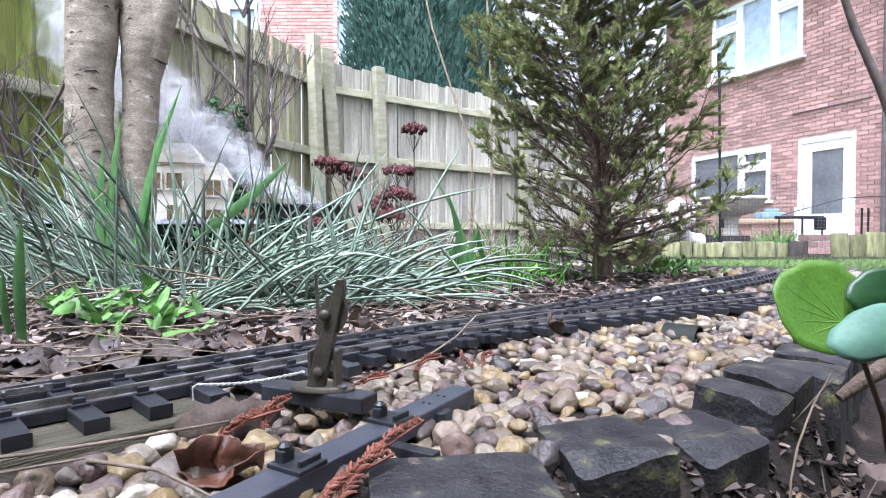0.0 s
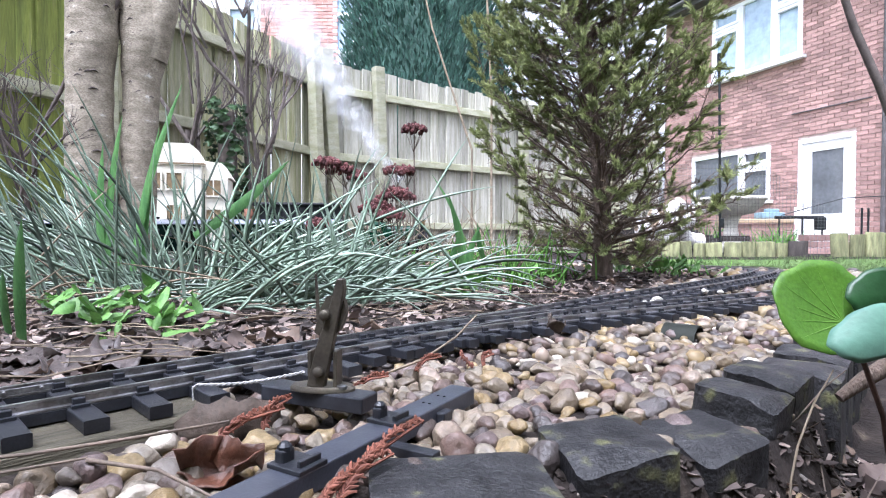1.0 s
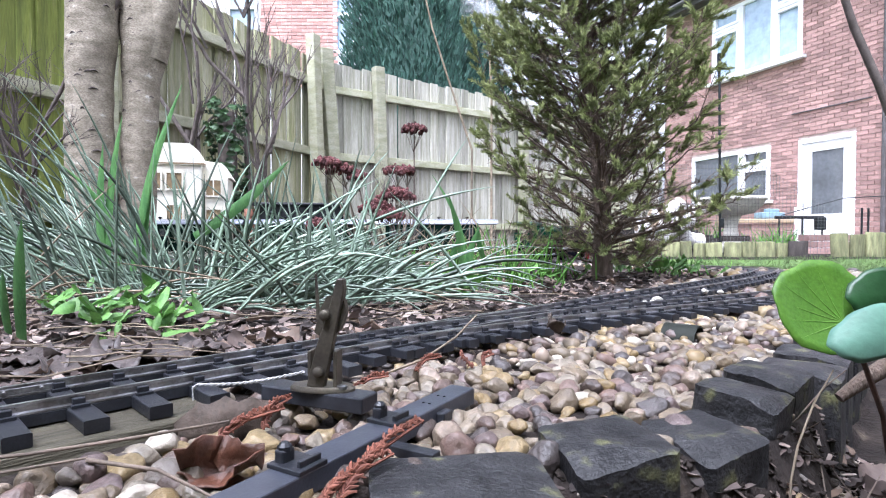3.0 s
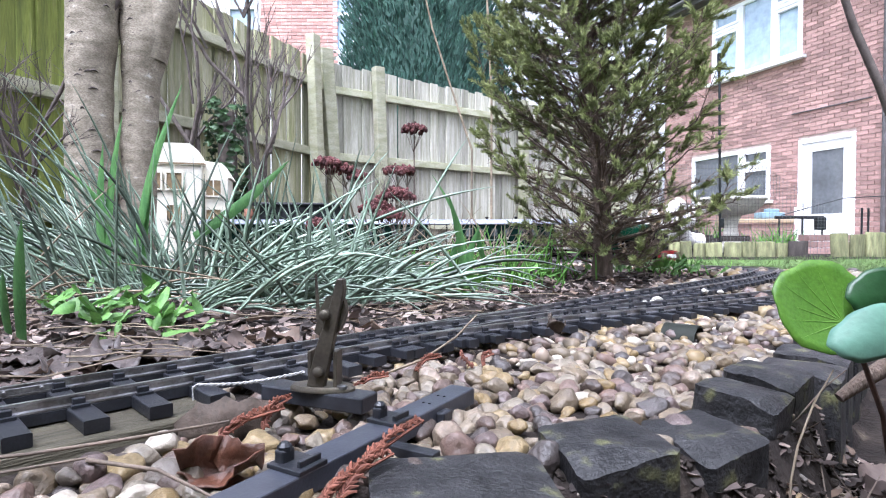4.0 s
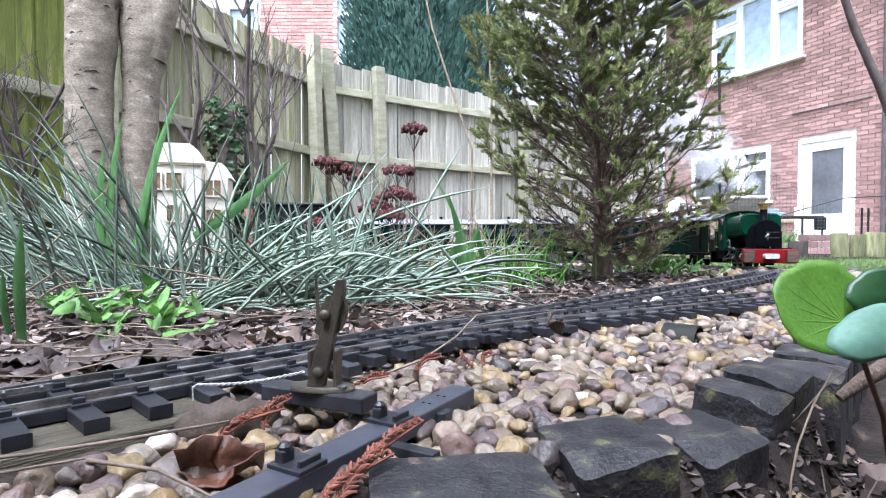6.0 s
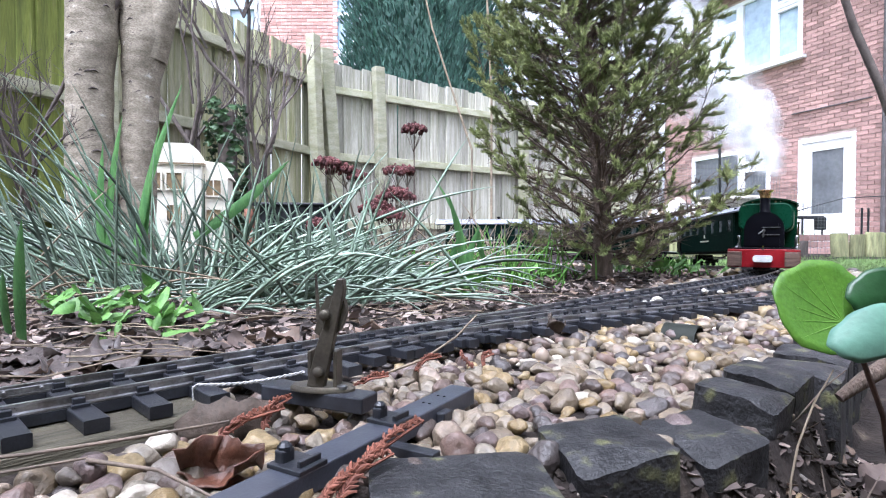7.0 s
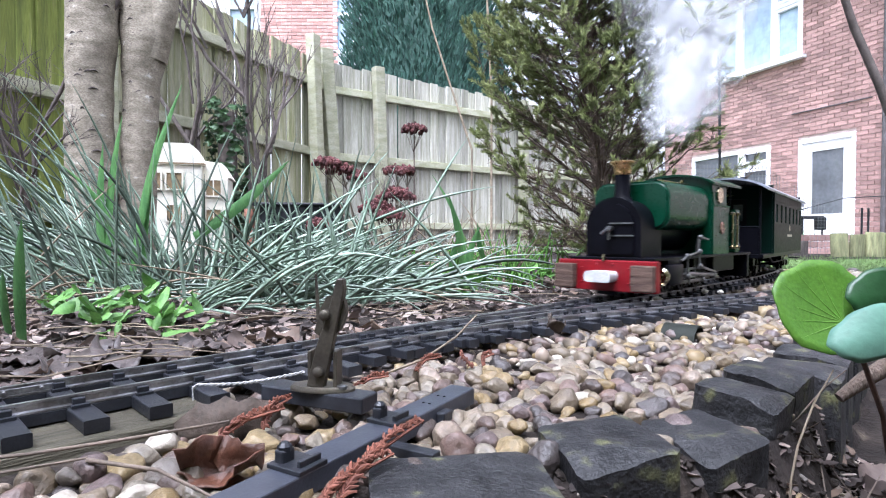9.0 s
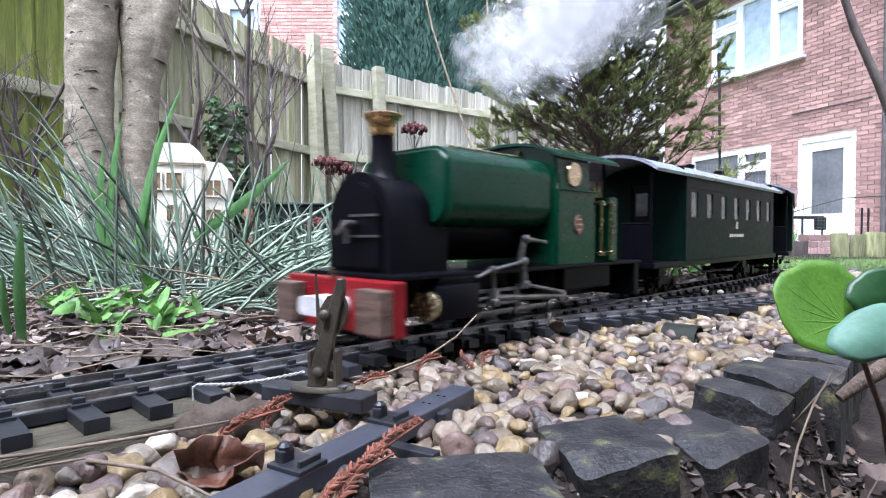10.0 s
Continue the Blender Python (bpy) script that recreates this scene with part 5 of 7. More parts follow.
def add_blade(verts, faces, base, tip, sag, width, rnd, seg=9, flat=1.0):
    """A tapering three-sided blade from base to tip; sag bends its upper part down."""
    base, tip = Vector(base), Vector(tip)
    d = tip - base
    side = d.cross(Vector((rnd.uniform(-0.4, 0.4), 1, rnd.uniform(-0.2, 0.2)))).normalized()
    up = side.cross(d).normalized()
    k0 = len(verts)
    for i in range(seg + 1):
        k = i / seg
        p = base + d * k + Vector((0, 0, 1)) * (sag * 4 * k * (1 - k) * d.length) 
        w = width * min(1.0, 0.75 + k) * (1 - k ** 3) + 0.0002
        verts += [p - side * w, p + side * w, p + up * w * flat]
    for i in range(seg):
        a = k0 + i * 3
        for j in range(3):
            faces.append((a + j, a + (j + 1) % 3, a + 3 + (j + 1) % 3, a + 3 + j))


def build_reeds():
    rnd = random.Random(5)
    clumps = (  # base box in the view grid, depth, number, lean of the tip (x, up), spread, length
        ((150, 330, 470, 520), (0.95, 1.25), 85, (-0.62, 0.50), 0.34, (0.22, 0.46)),
        ((0, 180, 470, 520), (0.9, 1.2), 75, (-0.55, 0.45), 0.3, (0.15, 0.32)),
        ((230, 420, 500, 545), (0.85, 1.15), 45, (0.05, 0.75), 0.36, (0.10, 0.26)),
        ((330, 520, 520, 550), (0.80, 1.10), 85, (0.66, 0.34), 0.20, (0.14, 0.28)),
        ((450, 640, 520, 550), (0.80, 1.10), 100, (0.66, 0.26), 0.22, (0.12, 0.26)),
        ((560, 760, 500, 540), (0.85, 1.15), 70, (0.85, 0.10), 0.16, (0.12, 0.30)),
        ((420, 700, 490, 540), (0.85, 1.2), 90, (-0.45, 0.40), 0.40, (0.10, 0.25)),
        ((380, 620, 450, 500), (1.2, 1.6), 60, (0.3, 0.3), 0.4, (0.08, 0.18)),
        ((330, 640, 500, 545), (0.80, 1.05), 24, (0.1, 1.0), 0.28, (0.16, 0.34)),
        ((60, 330, 500, 545), (0.80, 1.05), 20, (-0.15, 1.0), 0.30, (0.16, 0.36)),
        ((300, 760, 500, 545), (0.80, 1.0), 40, (0.0, 0.15), 0.6, (0.08, 0.22)),
        ((0, 380, 440, 490), (1.25, 1.7), 70, (-0.3, 0.5), 0.45, (0.14, 0.34)),
    )
    for i, (bx, dep, n, lean, spread, lens) in enumerate(clumps):
        verts, faces = [], []
        for k in range(n):
            y = rnd.uniform(*dep)
            p = ray_at(rnd.uniform(bx[0], bx[1]), 500, y)
            p.z = ground_z(p.x, p.y)
            ln = rnd.uniform(*lens)
            t = p + Vector((lean[0] + rnd.gauss(0, spread), rnd.gauss(-0.1, 0.25), max(0.02, lean[1] + rnd.gauss(0, spread * 0.7)))).normalized() * ln
            add_blade(verts, faces, p, t, rnd.uniform(0.0, 0.16), rnd.uniform(0.0013, 0.0033), rnd)
        o = raw("reed_clump", verts, faces, M["reed"], smooth=0)
        tagged(o, "blue-green rush-like leaves arching from a clump", "reed clump", "clumps of rushes", kind="stuff")
    verts, faces = [], []
    for k in range(70):
        y = rnd.uniform(0.8, 1.25)
        p = ray_at(rnd.uniform(0, 700), 500, y)
        p.z = ground_z(p.x, p.y) + 0.005
        t = p + Vector((rnd.gauss(0, 1), rnd.gauss(-0.2, 0.5), abs(rnd.gauss(0.05, 0.2)))).normalized() * rnd.uniform(0.1, 0.3)
        add_blade(verts, faces, p, t, rnd.uniform(0.0, 0.08), rnd.uniform(0.0012, 0.002), rnd)
    tagged(raw("dry_reed_leaves", verts, faces, M["straw"], smooth=0), "pale dry rush leaves lying in the clump", "dry reeds", kind="stuff")
    # pale bent single blades that stand out
    verts, faces = [], []
    for a, c, y in (((612, 505), (548, 268), 0.86), ((540, 560), (556, 300), 0.80), ((610, 540), (530, 440), 0.80), ((700, 470), (830, 240), 0.95), ((640, 400), (880, 330), 0.95), ((850, 530), (690, 340), 0.90)):
        add_blade(verts, faces, ray_at(*a, y), ray_at(*c, y), 0.04, 0.0026, rnd, 12)
    tagged(raw("reed_leaves", verts, faces, M["reed"], smooth=0), "long pale green arching rush leaves", "reeds", kind="stuff")


build_reeds()


def iris_leaf(a, c, dist, width, bend, tone="iris"):
    """One broad sword-shaped leaf with a rib."""
    a, c = ray_at(*a, dist), ray_at(*c, dist - 0.03)
    d = c - a
    side = d.cross(Vector((0.15, 1, 0))).normalized()
    out = Vector((0, -1, 0))
    verts, faces, n = [], [], 14
    for i in range(n + 1):
        k = i / n
        p = a + d * k + side * bend * d.length * math.sin(math.pi * k)
        w = width * (0.8 + 0.2 * math.sin(math.pi * k)) * (1 - k ** 4) + 0.0003
        verts += [p - side * w, p + out * w * 0.35, p + side * w, p - out * w * 0.25]
    for i in range(n):
        for j in range(4):
            q = i * 4
            faces.append((q + j, q + (j + 1) % 4, q + 4 + (j + 1) % 4, q + 4 + j))
    o = raw("iris_leaf", verts, faces, M[tone], smooth=40)
    return tagged(o, "broad green sword-shaped iris leaf among rushes", "leaf", "iris leaves")


for a in (((190, 480), (216, 205), 1.0, 0.0075, 0.03), ((180, 470), (182, 255), 1.0, 0.008, 0.02), ((235, 480), (322, 150), 0.98, 0.0075, 0.04), ((212, 470), (108, 292), 0.99, 0.0055, -0.14), ((345, 420), (512, 284), 0.92, 0.009, -0.03), ((255, 470), (282, 225), 0.99, 0.006, 0.03),
          ((38, 600), (38, 388), 0.50, 0.0065, 0.02), ((15, 590), (5, 480), 0.50, 0.005, 0.03), ((820, 500), (792, 340), 1.0, 0.006, -0.04), ((835, 500), (850, 400), 1.0, 0.006, 0.1), ((822, 510), (765, 310), 1.0, 0.0035, -0.10), ((800, 490), (812, 420), 0.98, 0.006, 0.05), ((860, 470), (845, 395), 1.05, 0.0045, 0.05)):
    iris_leaf(*a)


def build_weeds():
    rnd = random.Random(8)
    for cx, cy, dist, n, spread in ((190, 560, 0.62, 26, 0.040), (285, 575, 0.60, 20, 0.032), (225, 535, 0.72, 18, 0.045), (120, 530, 0.72, 10, 0.035), (210, 596, 0.52, 4, 0.01), (810, 500, 1.0, 14, 0.05), (960, 480, 1.25, 16, 0.07), (1150, 465, 1.6, 22, 0.08), (1190, 480, 1.45, 14, 0.05), (920, 450, 1.4, 26, 0.10), (1420, 470, 1.2, 4, 0.03)):
        c = ray_at(cx, cy, dist)
        c.z = ground_z(c.x, c.y)
        plant = empty("weed", pose(c.x, c.y, c.z), label="low bright green leafy weed growing in soil", category="weed", group="leafy weeds")
        for k in range(n):
            ln = rnd.uniform(0.018, 0.038) * (0.6 + 0.5 * dist)
            vs, fs = leaf_patch(rnd, ln, ln * rnd.uniform(0.35, 0.6), rnd.uniform(-0.3, 0.3), 4)
            az = rnd.uniform(0, 360)
            m = pose(rnd.gauss(0, spread * 0.7), rnd.gauss(0, spread * 0.6), rnd.uniform(0.008, 0.035), rnd.gauss(0, 15), rnd.uniform(-55, -5), az) @ Matrix.Translation((ln * 0.4, 0, 0))
            raw("leaf", [m @ v for v in vs], fs, M["weed"], plant, smooth=0)
    # coarse grass tufts round the conifer and beside the line
    for cx, dist, n, h in ((760, 1.1, 30, 0.09), (840, 1.15, 45, 0.12), (900, 1.25, 45, 0.12), (960, 1.45, 40, 0.11), (1130, 1.75, 50, 0.07), (1190, 1.55, 30, 0.05)):
        c = ray_at(cx, 480, dist)
        verts, faces = [], []
        for k in range(n):
            p = Vector((c.x + rnd.gauss(0, 0.05), c.y + rnd.gauss(0, 0.06), 0))
            p.z = ground_z(p.x, p.y)
            t = p + Vector((rnd.gauss(0, 0.5), rnd.gauss(0, 0.4), 1)).normalized() * h * rnd.uniform(0.5, 1.2)
            add_blade(verts, faces, p, t, rnd.uniform(0, 0.1), rnd.uniform(0.001, 0.0024), rnd, 5)
        tagged(raw("grass_tuft", verts, faces, M["grass"], smooth=0), "tuft of green grass blades by the line", "grass", "grass tufts", kind="stuff")
    # dry pale stalks behind the rushes
    verts, faces = [], []
    for k in range(230):
        y = rnd.uniform(1.15, 2.1)
        p = ray_at(rnd.uniform(640, 900), 470, y)
        p.z = ground_z(p.x, p.y)
        t = p + Vector((rnd.gauss(0.1, 0.8), rnd.gauss(0, 0.4), rnd.uniform(0.15, 1))).normalized() * rnd.uniform(0.08, 0.24)
        add_blade(verts, faces, p, t, rnd.uniform(0, 0.12), rnd.uniform(0.0008, 0.002), rnd, 5)
    tagged(raw("dead_stalks", verts, faces, M["straw"], smooth=0), "tangle of pale dead stalks behind the rushes", "dead stalks", kind="stuff")
    verts, faces = [], []
    for k in range(9000):
        y = 1.2 + 1.7 * rnd.random()
        x = rnd.uniform(0.75, 2.4)
        if y > 2.85 or x > 0.85 * y or beside(x, y) < (0.16 if y < 2.0 else 0.08):
            continue
        p = Vector((x, y, ground_z(x, y)))
        add_blade(verts, faces, p, p + Vector((rnd.gauss(0, 0.5), rnd.gauss(0, 0.5), 1)).normalized() * rnd.uniform(0.008, 0.022), 0.05, 0.0011, rnd, 3)
    tagged(raw("lawn_grass", verts, faces, M["lawn_blade"], smooth=0), "short green lawn grass", "grass", kind="stuff")


build_weeds()


def sedum(px, py, dist, rad, foot, seed):
    """A dead flower head: a flat dome of small dry florets on a stalk."""
    rnd = random.Random(seed)
    top = ray_at(px, py, dist)
    root = ray_at(foot, 470, dist)
    root.z = ground_z(root.x, root.y)
    e = empty("sedum_stem", pose(*root), label="dried dark red sedum flower head on a thin stem", category="flower", group="dried sedum flowers")
    d = top - root
    b = bmesh.new()
    tube(b, [(0, 0, 0), d * 0.5 + Vector((0.006, 0, 0)), d], [0.0022, 0.0018, 0.0012], 6)
    for k in range(9):
        a = 2 * math.pi * k / 9
        tube(b, [d * 0.86, d + Vector((rad * 0.7 * math.cos(a), rad * 0.7 * math.sin(a), -0.004))], 0.0007, 4)
    part("stem", b, M["twig"], e)
    b = bmesh.new()
    for k in range(150):
        a, r = rnd.uniform(0, 2 * math.pi), rad * math.sqrt(rnd.random())
        p = d + Vector((r * math.cos(a), r * math.sin(a), 0.4 * rad * (1 - (r / rad) ** 2) + rnd.gauss(0, 0.003)))
        bmesh.ops.create_icosphere(b, subdivisions=1, radius=rnd.uniform(0.0022, 0.0045), matrix=Matrix.Translation(p) @ Matrix.Diagonal((1, 1, 1.4, 1)))
    part("flower_head", b, M["sedum"], e, "dark red dried florets")


for i, a in enumerate(((733, 232, 1.35, 0.030, 724), (578, 292, 1.25, 0.032, 640), (605, 305, 1.3, 0.034, 650), (632, 314, 1.3, 0.022, 660), (665, 372, 1.15, 0.036, 690), (700, 350, 1.15, 0.040, 700), (720, 305, 1.3, 0.02, 725), (700, 305, 1.4, 0.03, 720), (690, 385, 1.12, 0.03, 700), (565, 400, 1.25, 0.028, 575))):
    sedum(*a, i)


# ---------------------------------------------------------------- small conifer
def build_conifer():
    rnd = random.Random(17)
    base = Vector((0.392, 1.393))
    z0 = ground_z(*base)
    e = empty("conifer_tree", pose(base.x, base.y, z0), label="small green conifer with open twiggy crown beside the line", category="conifer tree")
    H = 1.22

    def trunk_at(k):
        return Vector((-0.055 * smooth01(k * 1.4) + 0.008 * math.sin(9 * k), 0.01 * math.sin(6 * k), H * k))
    b = bmesh.new()
    tube(b, [trunk_at(i / 16) + Vector((0, 0, -0.01 if i == 0 else 0)) for i in range(17)], [0.027 if i == 0 else 0.0205 * (1 - i / 17) ** 0.9 + 0.003 for i in range(17)], 12)
    for v in b.verts:
        v.co += v.co.normalized() * 0.003 * noise.noise(v.co * 40)
    part("trunk", b, M["bark"], e, "brown furrowed trunk", smooth=60)
    verts, faces, dv, df = [], [], [], []

    def spray(vs, fs, p, d, n, size):
        """A brush of small pointed scale leaves about a shoot."""
        d = d.normalized()
        s = d.orthogonal().normalized()
        t = d.cross(s)
        for k in range(n):
            a = rnd.uniform(0, 6.283)
            r = s * math.cos(a) + t * math.sin(a)
            q = p + d * size * rnd.uniform(-0.6, 1.0) * 1.4
            dirn = (d * rnd.uniform(0.5, 1.2) + r * rnd.uniform(0.3, 0.9)).normalized()
            ln = size * rnd.uniform(0.6, 1.2)
            w = dirn.cross(r).normalized() * ln * 0.075
            i = len(vs)
            vs += [q, q + dirn * ln * 0.5 + w, q + dirn * ln, q + dirn * ln * 0.5 - w]
            fs.append((i, i + 1, i + 2, i + 3))

    def reach(z, a):
        """Crown radius by height: wide below, narrower above, uneven round the tree."""
        r = np.interp(z, (0.03, 0.10, 0.20, 0.30, 0.44, 0.55, 0.70, 0.90, 1.08, 1.22), (0.13, 0.22, 0.30, 0.325, 0.30, 0.25, 0.225, 0.20, 0.13, 0.03))
        return float(r) * (0.86 if math.cos(a) > 0.5 else 1.0) * (1 + 0.26 * noise.noise((math.cos(a) * 1.3, math.sin(a) * 1.3, z * 7)))

    limb_meshes = []
    for k in range(290):
        f = (k + 0.5) / 290
        h = 0.025 + 0.93 * f ** 1.15
        a = k * 2.39996 + rnd.uniform(-0.9, 0.9)
        p = trunk_at(h)
        rise = rnd.uniform(0.55, 1.55) if h > 0.12 else rnd.uniform(0.1, 0.9)
        zt = min(H, p.z + 0.10 * rise + 0.03)
        L = reach(zt, a) * rnd.uniform(0.66, 1.04)
        out = Vector((math.cos(a), math.sin(a), 0))
        bend = Vector((rnd.gauss(0, 0.05), rnd.gauss(0, 0.05), rnd.gauss(0, 0.03)))
        pts = [p, p + out * L * 0.35 + Vector((0, 0, 0.25 * rise * L)) + bend * 0.5, p + out * L * 0.7 + Vector((0, 0, 0.48 * rise * L)) + bend, p + out * L + Vector((0, 0, 0.85 * rise * L)) + bend * 0.6]
        limbs = bmesh.new()
        limb_meshes.append(limbs)
        r0 = (0.0026 * (1 - f) + 0.0013) * (1.5 if k % 7 == 0 else 0.8)
        tube(limbs, pts, [r0, r0 * 0.7, r0 * 0.45, r0 * 0.15], 6)
        n = 17
        for i in range(n):
            u = 0.22 + 0.78 * (i + rnd.random()) / n
            j = min(2, int(u * 3))
            q = pts[j].lerp(pts[j + 1], u * 3 - j)
            side = Vector((-out.y, out.x, 0)) * rnd.choice((-1, 1))
            d = (out * rnd.uniform(0.2, 0.9) + side * rnd.uniform(0.3, 1.0) + Vector((0, 0, rnd.uniform(-0.05, 0.8)))).normalized()
            ln = rnd.uniform(0.022, 0.056) * (1.15 - 0.3 * u)
            tip = q + d * ln
            tube(limbs, [q, q.lerp(tip, 0.5) + Vector((0, 0, 0.003)), tip], [r0 * 0.22 + 0.0004, 0.0007, 0.0003], 4)
            inner = u < (0.52 if h < 0.45 else 0.46)
            for extra in range(2):
                d2 = (d + Vector((rnd.gauss(0, 0.6), rnd.gauss(0, 0.6), rnd.gauss(0, 0.5)))).normalized()
                tube(limbs, [q, q + d2 * ln * rnd.uniform(0.5, 1.1)], [0.0008, 0.0003], 3)
            if inner and rnd.random() < 0.8:
                spray(dv, df, tip, d, 26, 0.011)
                continue
            if abs(math.sin(a)) > 0.45 and rnd.random() < 0.30:
                continue
            if h < 0.14 and rnd.random() < 0.6:
                continue
            for w in (0.35, 0.7, 1.0):
                if inner and w < 0.6:
                    continue
                spray(verts, faces, q.lerp(tip, w), d + Vector((rnd.gauss(0, 0.3), rnd.gauss(0, 0.3), 0.25)), 72 if w > 0.6 else 44, rnd.uniform(0.0085, 0.0145))
        spray(verts, faces, pts[3], pts[3] - pts[2], 170 if h > 0.12 else 30, 0.014)
    for limbs in limb_meshes:
        part("branch", limbs, M["bark"], e, smooth=60)
    tagged(raw("foliage", verts, faces, M["needles"], e, "olive-green scale foliage"), kind="stuff")
    tagged(raw("dry_foliage", dv, df, M["needles_dry"], e, "brown dead inner foliage"), kind="stuff")


build_conifer()


# ---------------------------------------------------------------- trunks and bare shrubs before the fence
def build_trunk(pts, radii, label, seed, fork=None):
    pts = [Vector(p) for p in pts]
    e = empty("birch_tree", pose(pts[0].x, pts[0].y, ground_z(pts[0].x, pts[0].y) - 0.02), label=label, category="tree")
    o = Vector(e.matrix_basis.translation)

    def limb(points, rad, name):
        fine, fr = [], []
        for i in range(len(points) - 1):
            for j in range(10):
                k = j / 10
                fine.append(points[i].lerp(points[i + 1], k) - o)
                fr.append((rad[i] * (1 - k) + rad[i + 1] * k) * (1 + 0.02 * noise.noise((7 * (i + k), seed, 0))))
        b = bmesh.new()
        tube(b, fine, fr, 28)
        for v in b.verts:
            v.co += Vector((noise.noise(v.co * 9 + Vector((seed, 0, 0))), noise.noise(v.co * 9 + Vector((0, seed, 0))), 0)) * 0.008
        part(name, b, M["birch"], e, smooth=60)
    limb(pts, radii, "trunk")
    for f in fork or ():
        limb([Vector(p) for p in f[0]], f[1], "limb")
    # rough bark ridges
    rnd = random.Random(seed)
    b = bmesh.new()
    for k in range(46):
        u = rnd.random()
        i = min(len(pts) - 2, int(u * (len(pts) - 1)))
        f = u * (len(pts) - 1) - i
        c, r = pts[i].lerp(pts[i + 1], f) - o, radii[i] * (1 - f) + radii[i + 1] * f
        a0, da = rnd.uniform(-2.6, -0.5), rnd.uniform(0.15, 0.5)
        tube(b, [c + Vector((math.cos(a0 + da * q) * r * 0.985, math.sin(a0 + da * q) * r * 0.985, 0.01 * math.sin(q * 3))) for q in (0, 0.25, 0.5, 0.75, 1)], [0.0005, 0.0025, 0.004, 0.0025, 0.0005], 6)
    tagged(part("bark_ridge", b, M["shrub"], e, smooth=60), kind="stuff")


g = lambda px, py, d: tuple(ray_at(px, py, d))
build_trunk([(-1.435, 2.3, -0.02), g(160, 300, 2.3), g(158, 150, 2.3), g(166, 0, 2.3), g(172, -300, 2.3)], [0.096, 0.088, 0.087, 0.095, 0.09], "grey birch trunk with horizontal bark marks", 3)
build_trunk([(-1.31, 2.4, -0.02), g(246, 290, 2.4), g(250, 150, 2.4), g(256, 70, 2.4), g(245, -30, 2.4), g(238, -300, 2.4)], [0.078, 0.070, 0.072, 0.094, 0.082, 0.066], "pale birch trunk forking into two limbs", 7,
            [([g(268, 105, 2.4), g(290, 20, 2.4), g(300, -120, 2.4)], [0.062, 0.058, 0.052])])


def build_shrub(px, py, dist, h, n, seed, label, width=0.5, thick=0.008):
    rnd = random.Random(seed)
    root = ray_at(px, py, dist)
    root.z = ground_z(root.x, root.y)
    e = empty("bare_shrub", pose(*root), label=label, category="shrub", group="bare winter shrubs")

    def grow(b, p, d, ln, r, depth):
        q = p + d * ln
        m = p.lerp(q, 0.5) + Vector((rnd.gauss(0, 0.04), rnd.gauss(0, 0.04), 0)) * ln
        tube(b, [p, m, q], [r, r * 0.85, r * 0.65], 6 if depth < 2 else 4)
        if depth < 4:
            for k in range(rnd.choice((2, 3, 3) if depth else (3, 4))):
                nd = (d + Vector((rnd.gauss(0, width), rnd.gauss(0, width * 0.6), rnd.uniform(-0.1, 0.5)))).normalized()
                grow(b, p.lerp(q, rnd.uniform(0.45, 1.0)), nd, ln * rnd.uniform(0.5, 0.8), r * 0.58, depth + 1)
    for k in range(n):
        b = bmesh.new()
        grow(b, Vector((rnd.gauss(0, 0.03), rnd.gauss(0, 0.03), -0.02)), Vector((rnd.gauss(0, 0.15), rnd.gauss(0, 0.1), 1)).normalized(), h * rnd.uniform(0.8, 1.1), thick, 0)
        part("stem", b, M["shrub"], e, smooth=60)


build_shrub(345, 420, 3.3, 0.95, 1, 4, "bare brown-stemmed shrub in front of the fence", 0.3, 0.024)
build_shrub(440, 420, 3.6, 1.05, 2, 9, "bare brown-stemmed shrub in front of the fence", 0.34, 0.024)
build_shrub(490, 420, 3.9, 0.8, 1, 12, "bare brown-stemmed shrub in front of the fence", 0.4, 0.016)
build_shrub(40, 420, 2.3, 0.45, 2, 15, "bare thin-twigged shrub by the mossy fence", 0.6, 0.010)
build_shrub(725, 420, 2.2, 0.22, 2, 19, "bare thin-twigged shrub by the grey fence", 0.3, 0.004)

for pts, r, lab in (([g(870, 170, 5.6), g(862, 0, 5.6), g(860, -120, 5.6)], 0.011, "pale upright garden cane by the fence"), ([g(835, 265, 3.2), g(790, 130, 3.2), g(765, 50, 3.2), g(745, -40, 3.2)], 0.0055, "long pale leaning bare branch"),
                    ([g(1625, 330, 1.6), g(1556, 150, 1.6), g(1512, 50, 1.6), g(1482, -40, 1.6)], 0.0115, "dark leaning branch close to the path"), ([g(210, 0, 2.3), g(170, 70, 2.3), g(130, 110, 2.3), g(108, 160, 2.3), g(60, 250, 2.3)], 0.009, "dark bent twig hanging by the birch trunk")):
    b = bmesh.new()
    tube(b, pts, [r * k for k in np.linspace(1.1, 0.8, len(pts))], 10)
    lo = min(pts, key=lambda p: p[2])
    tube(b, [(lo[0], lo[1], ground_z(lo[0], lo[1]) - 0.02), lo], [r * 1.2, r], 10)
    tagged(part("branch", b, M["straw"] if "pale" in lab else M["shrub"], smooth=60), lab, "branch")


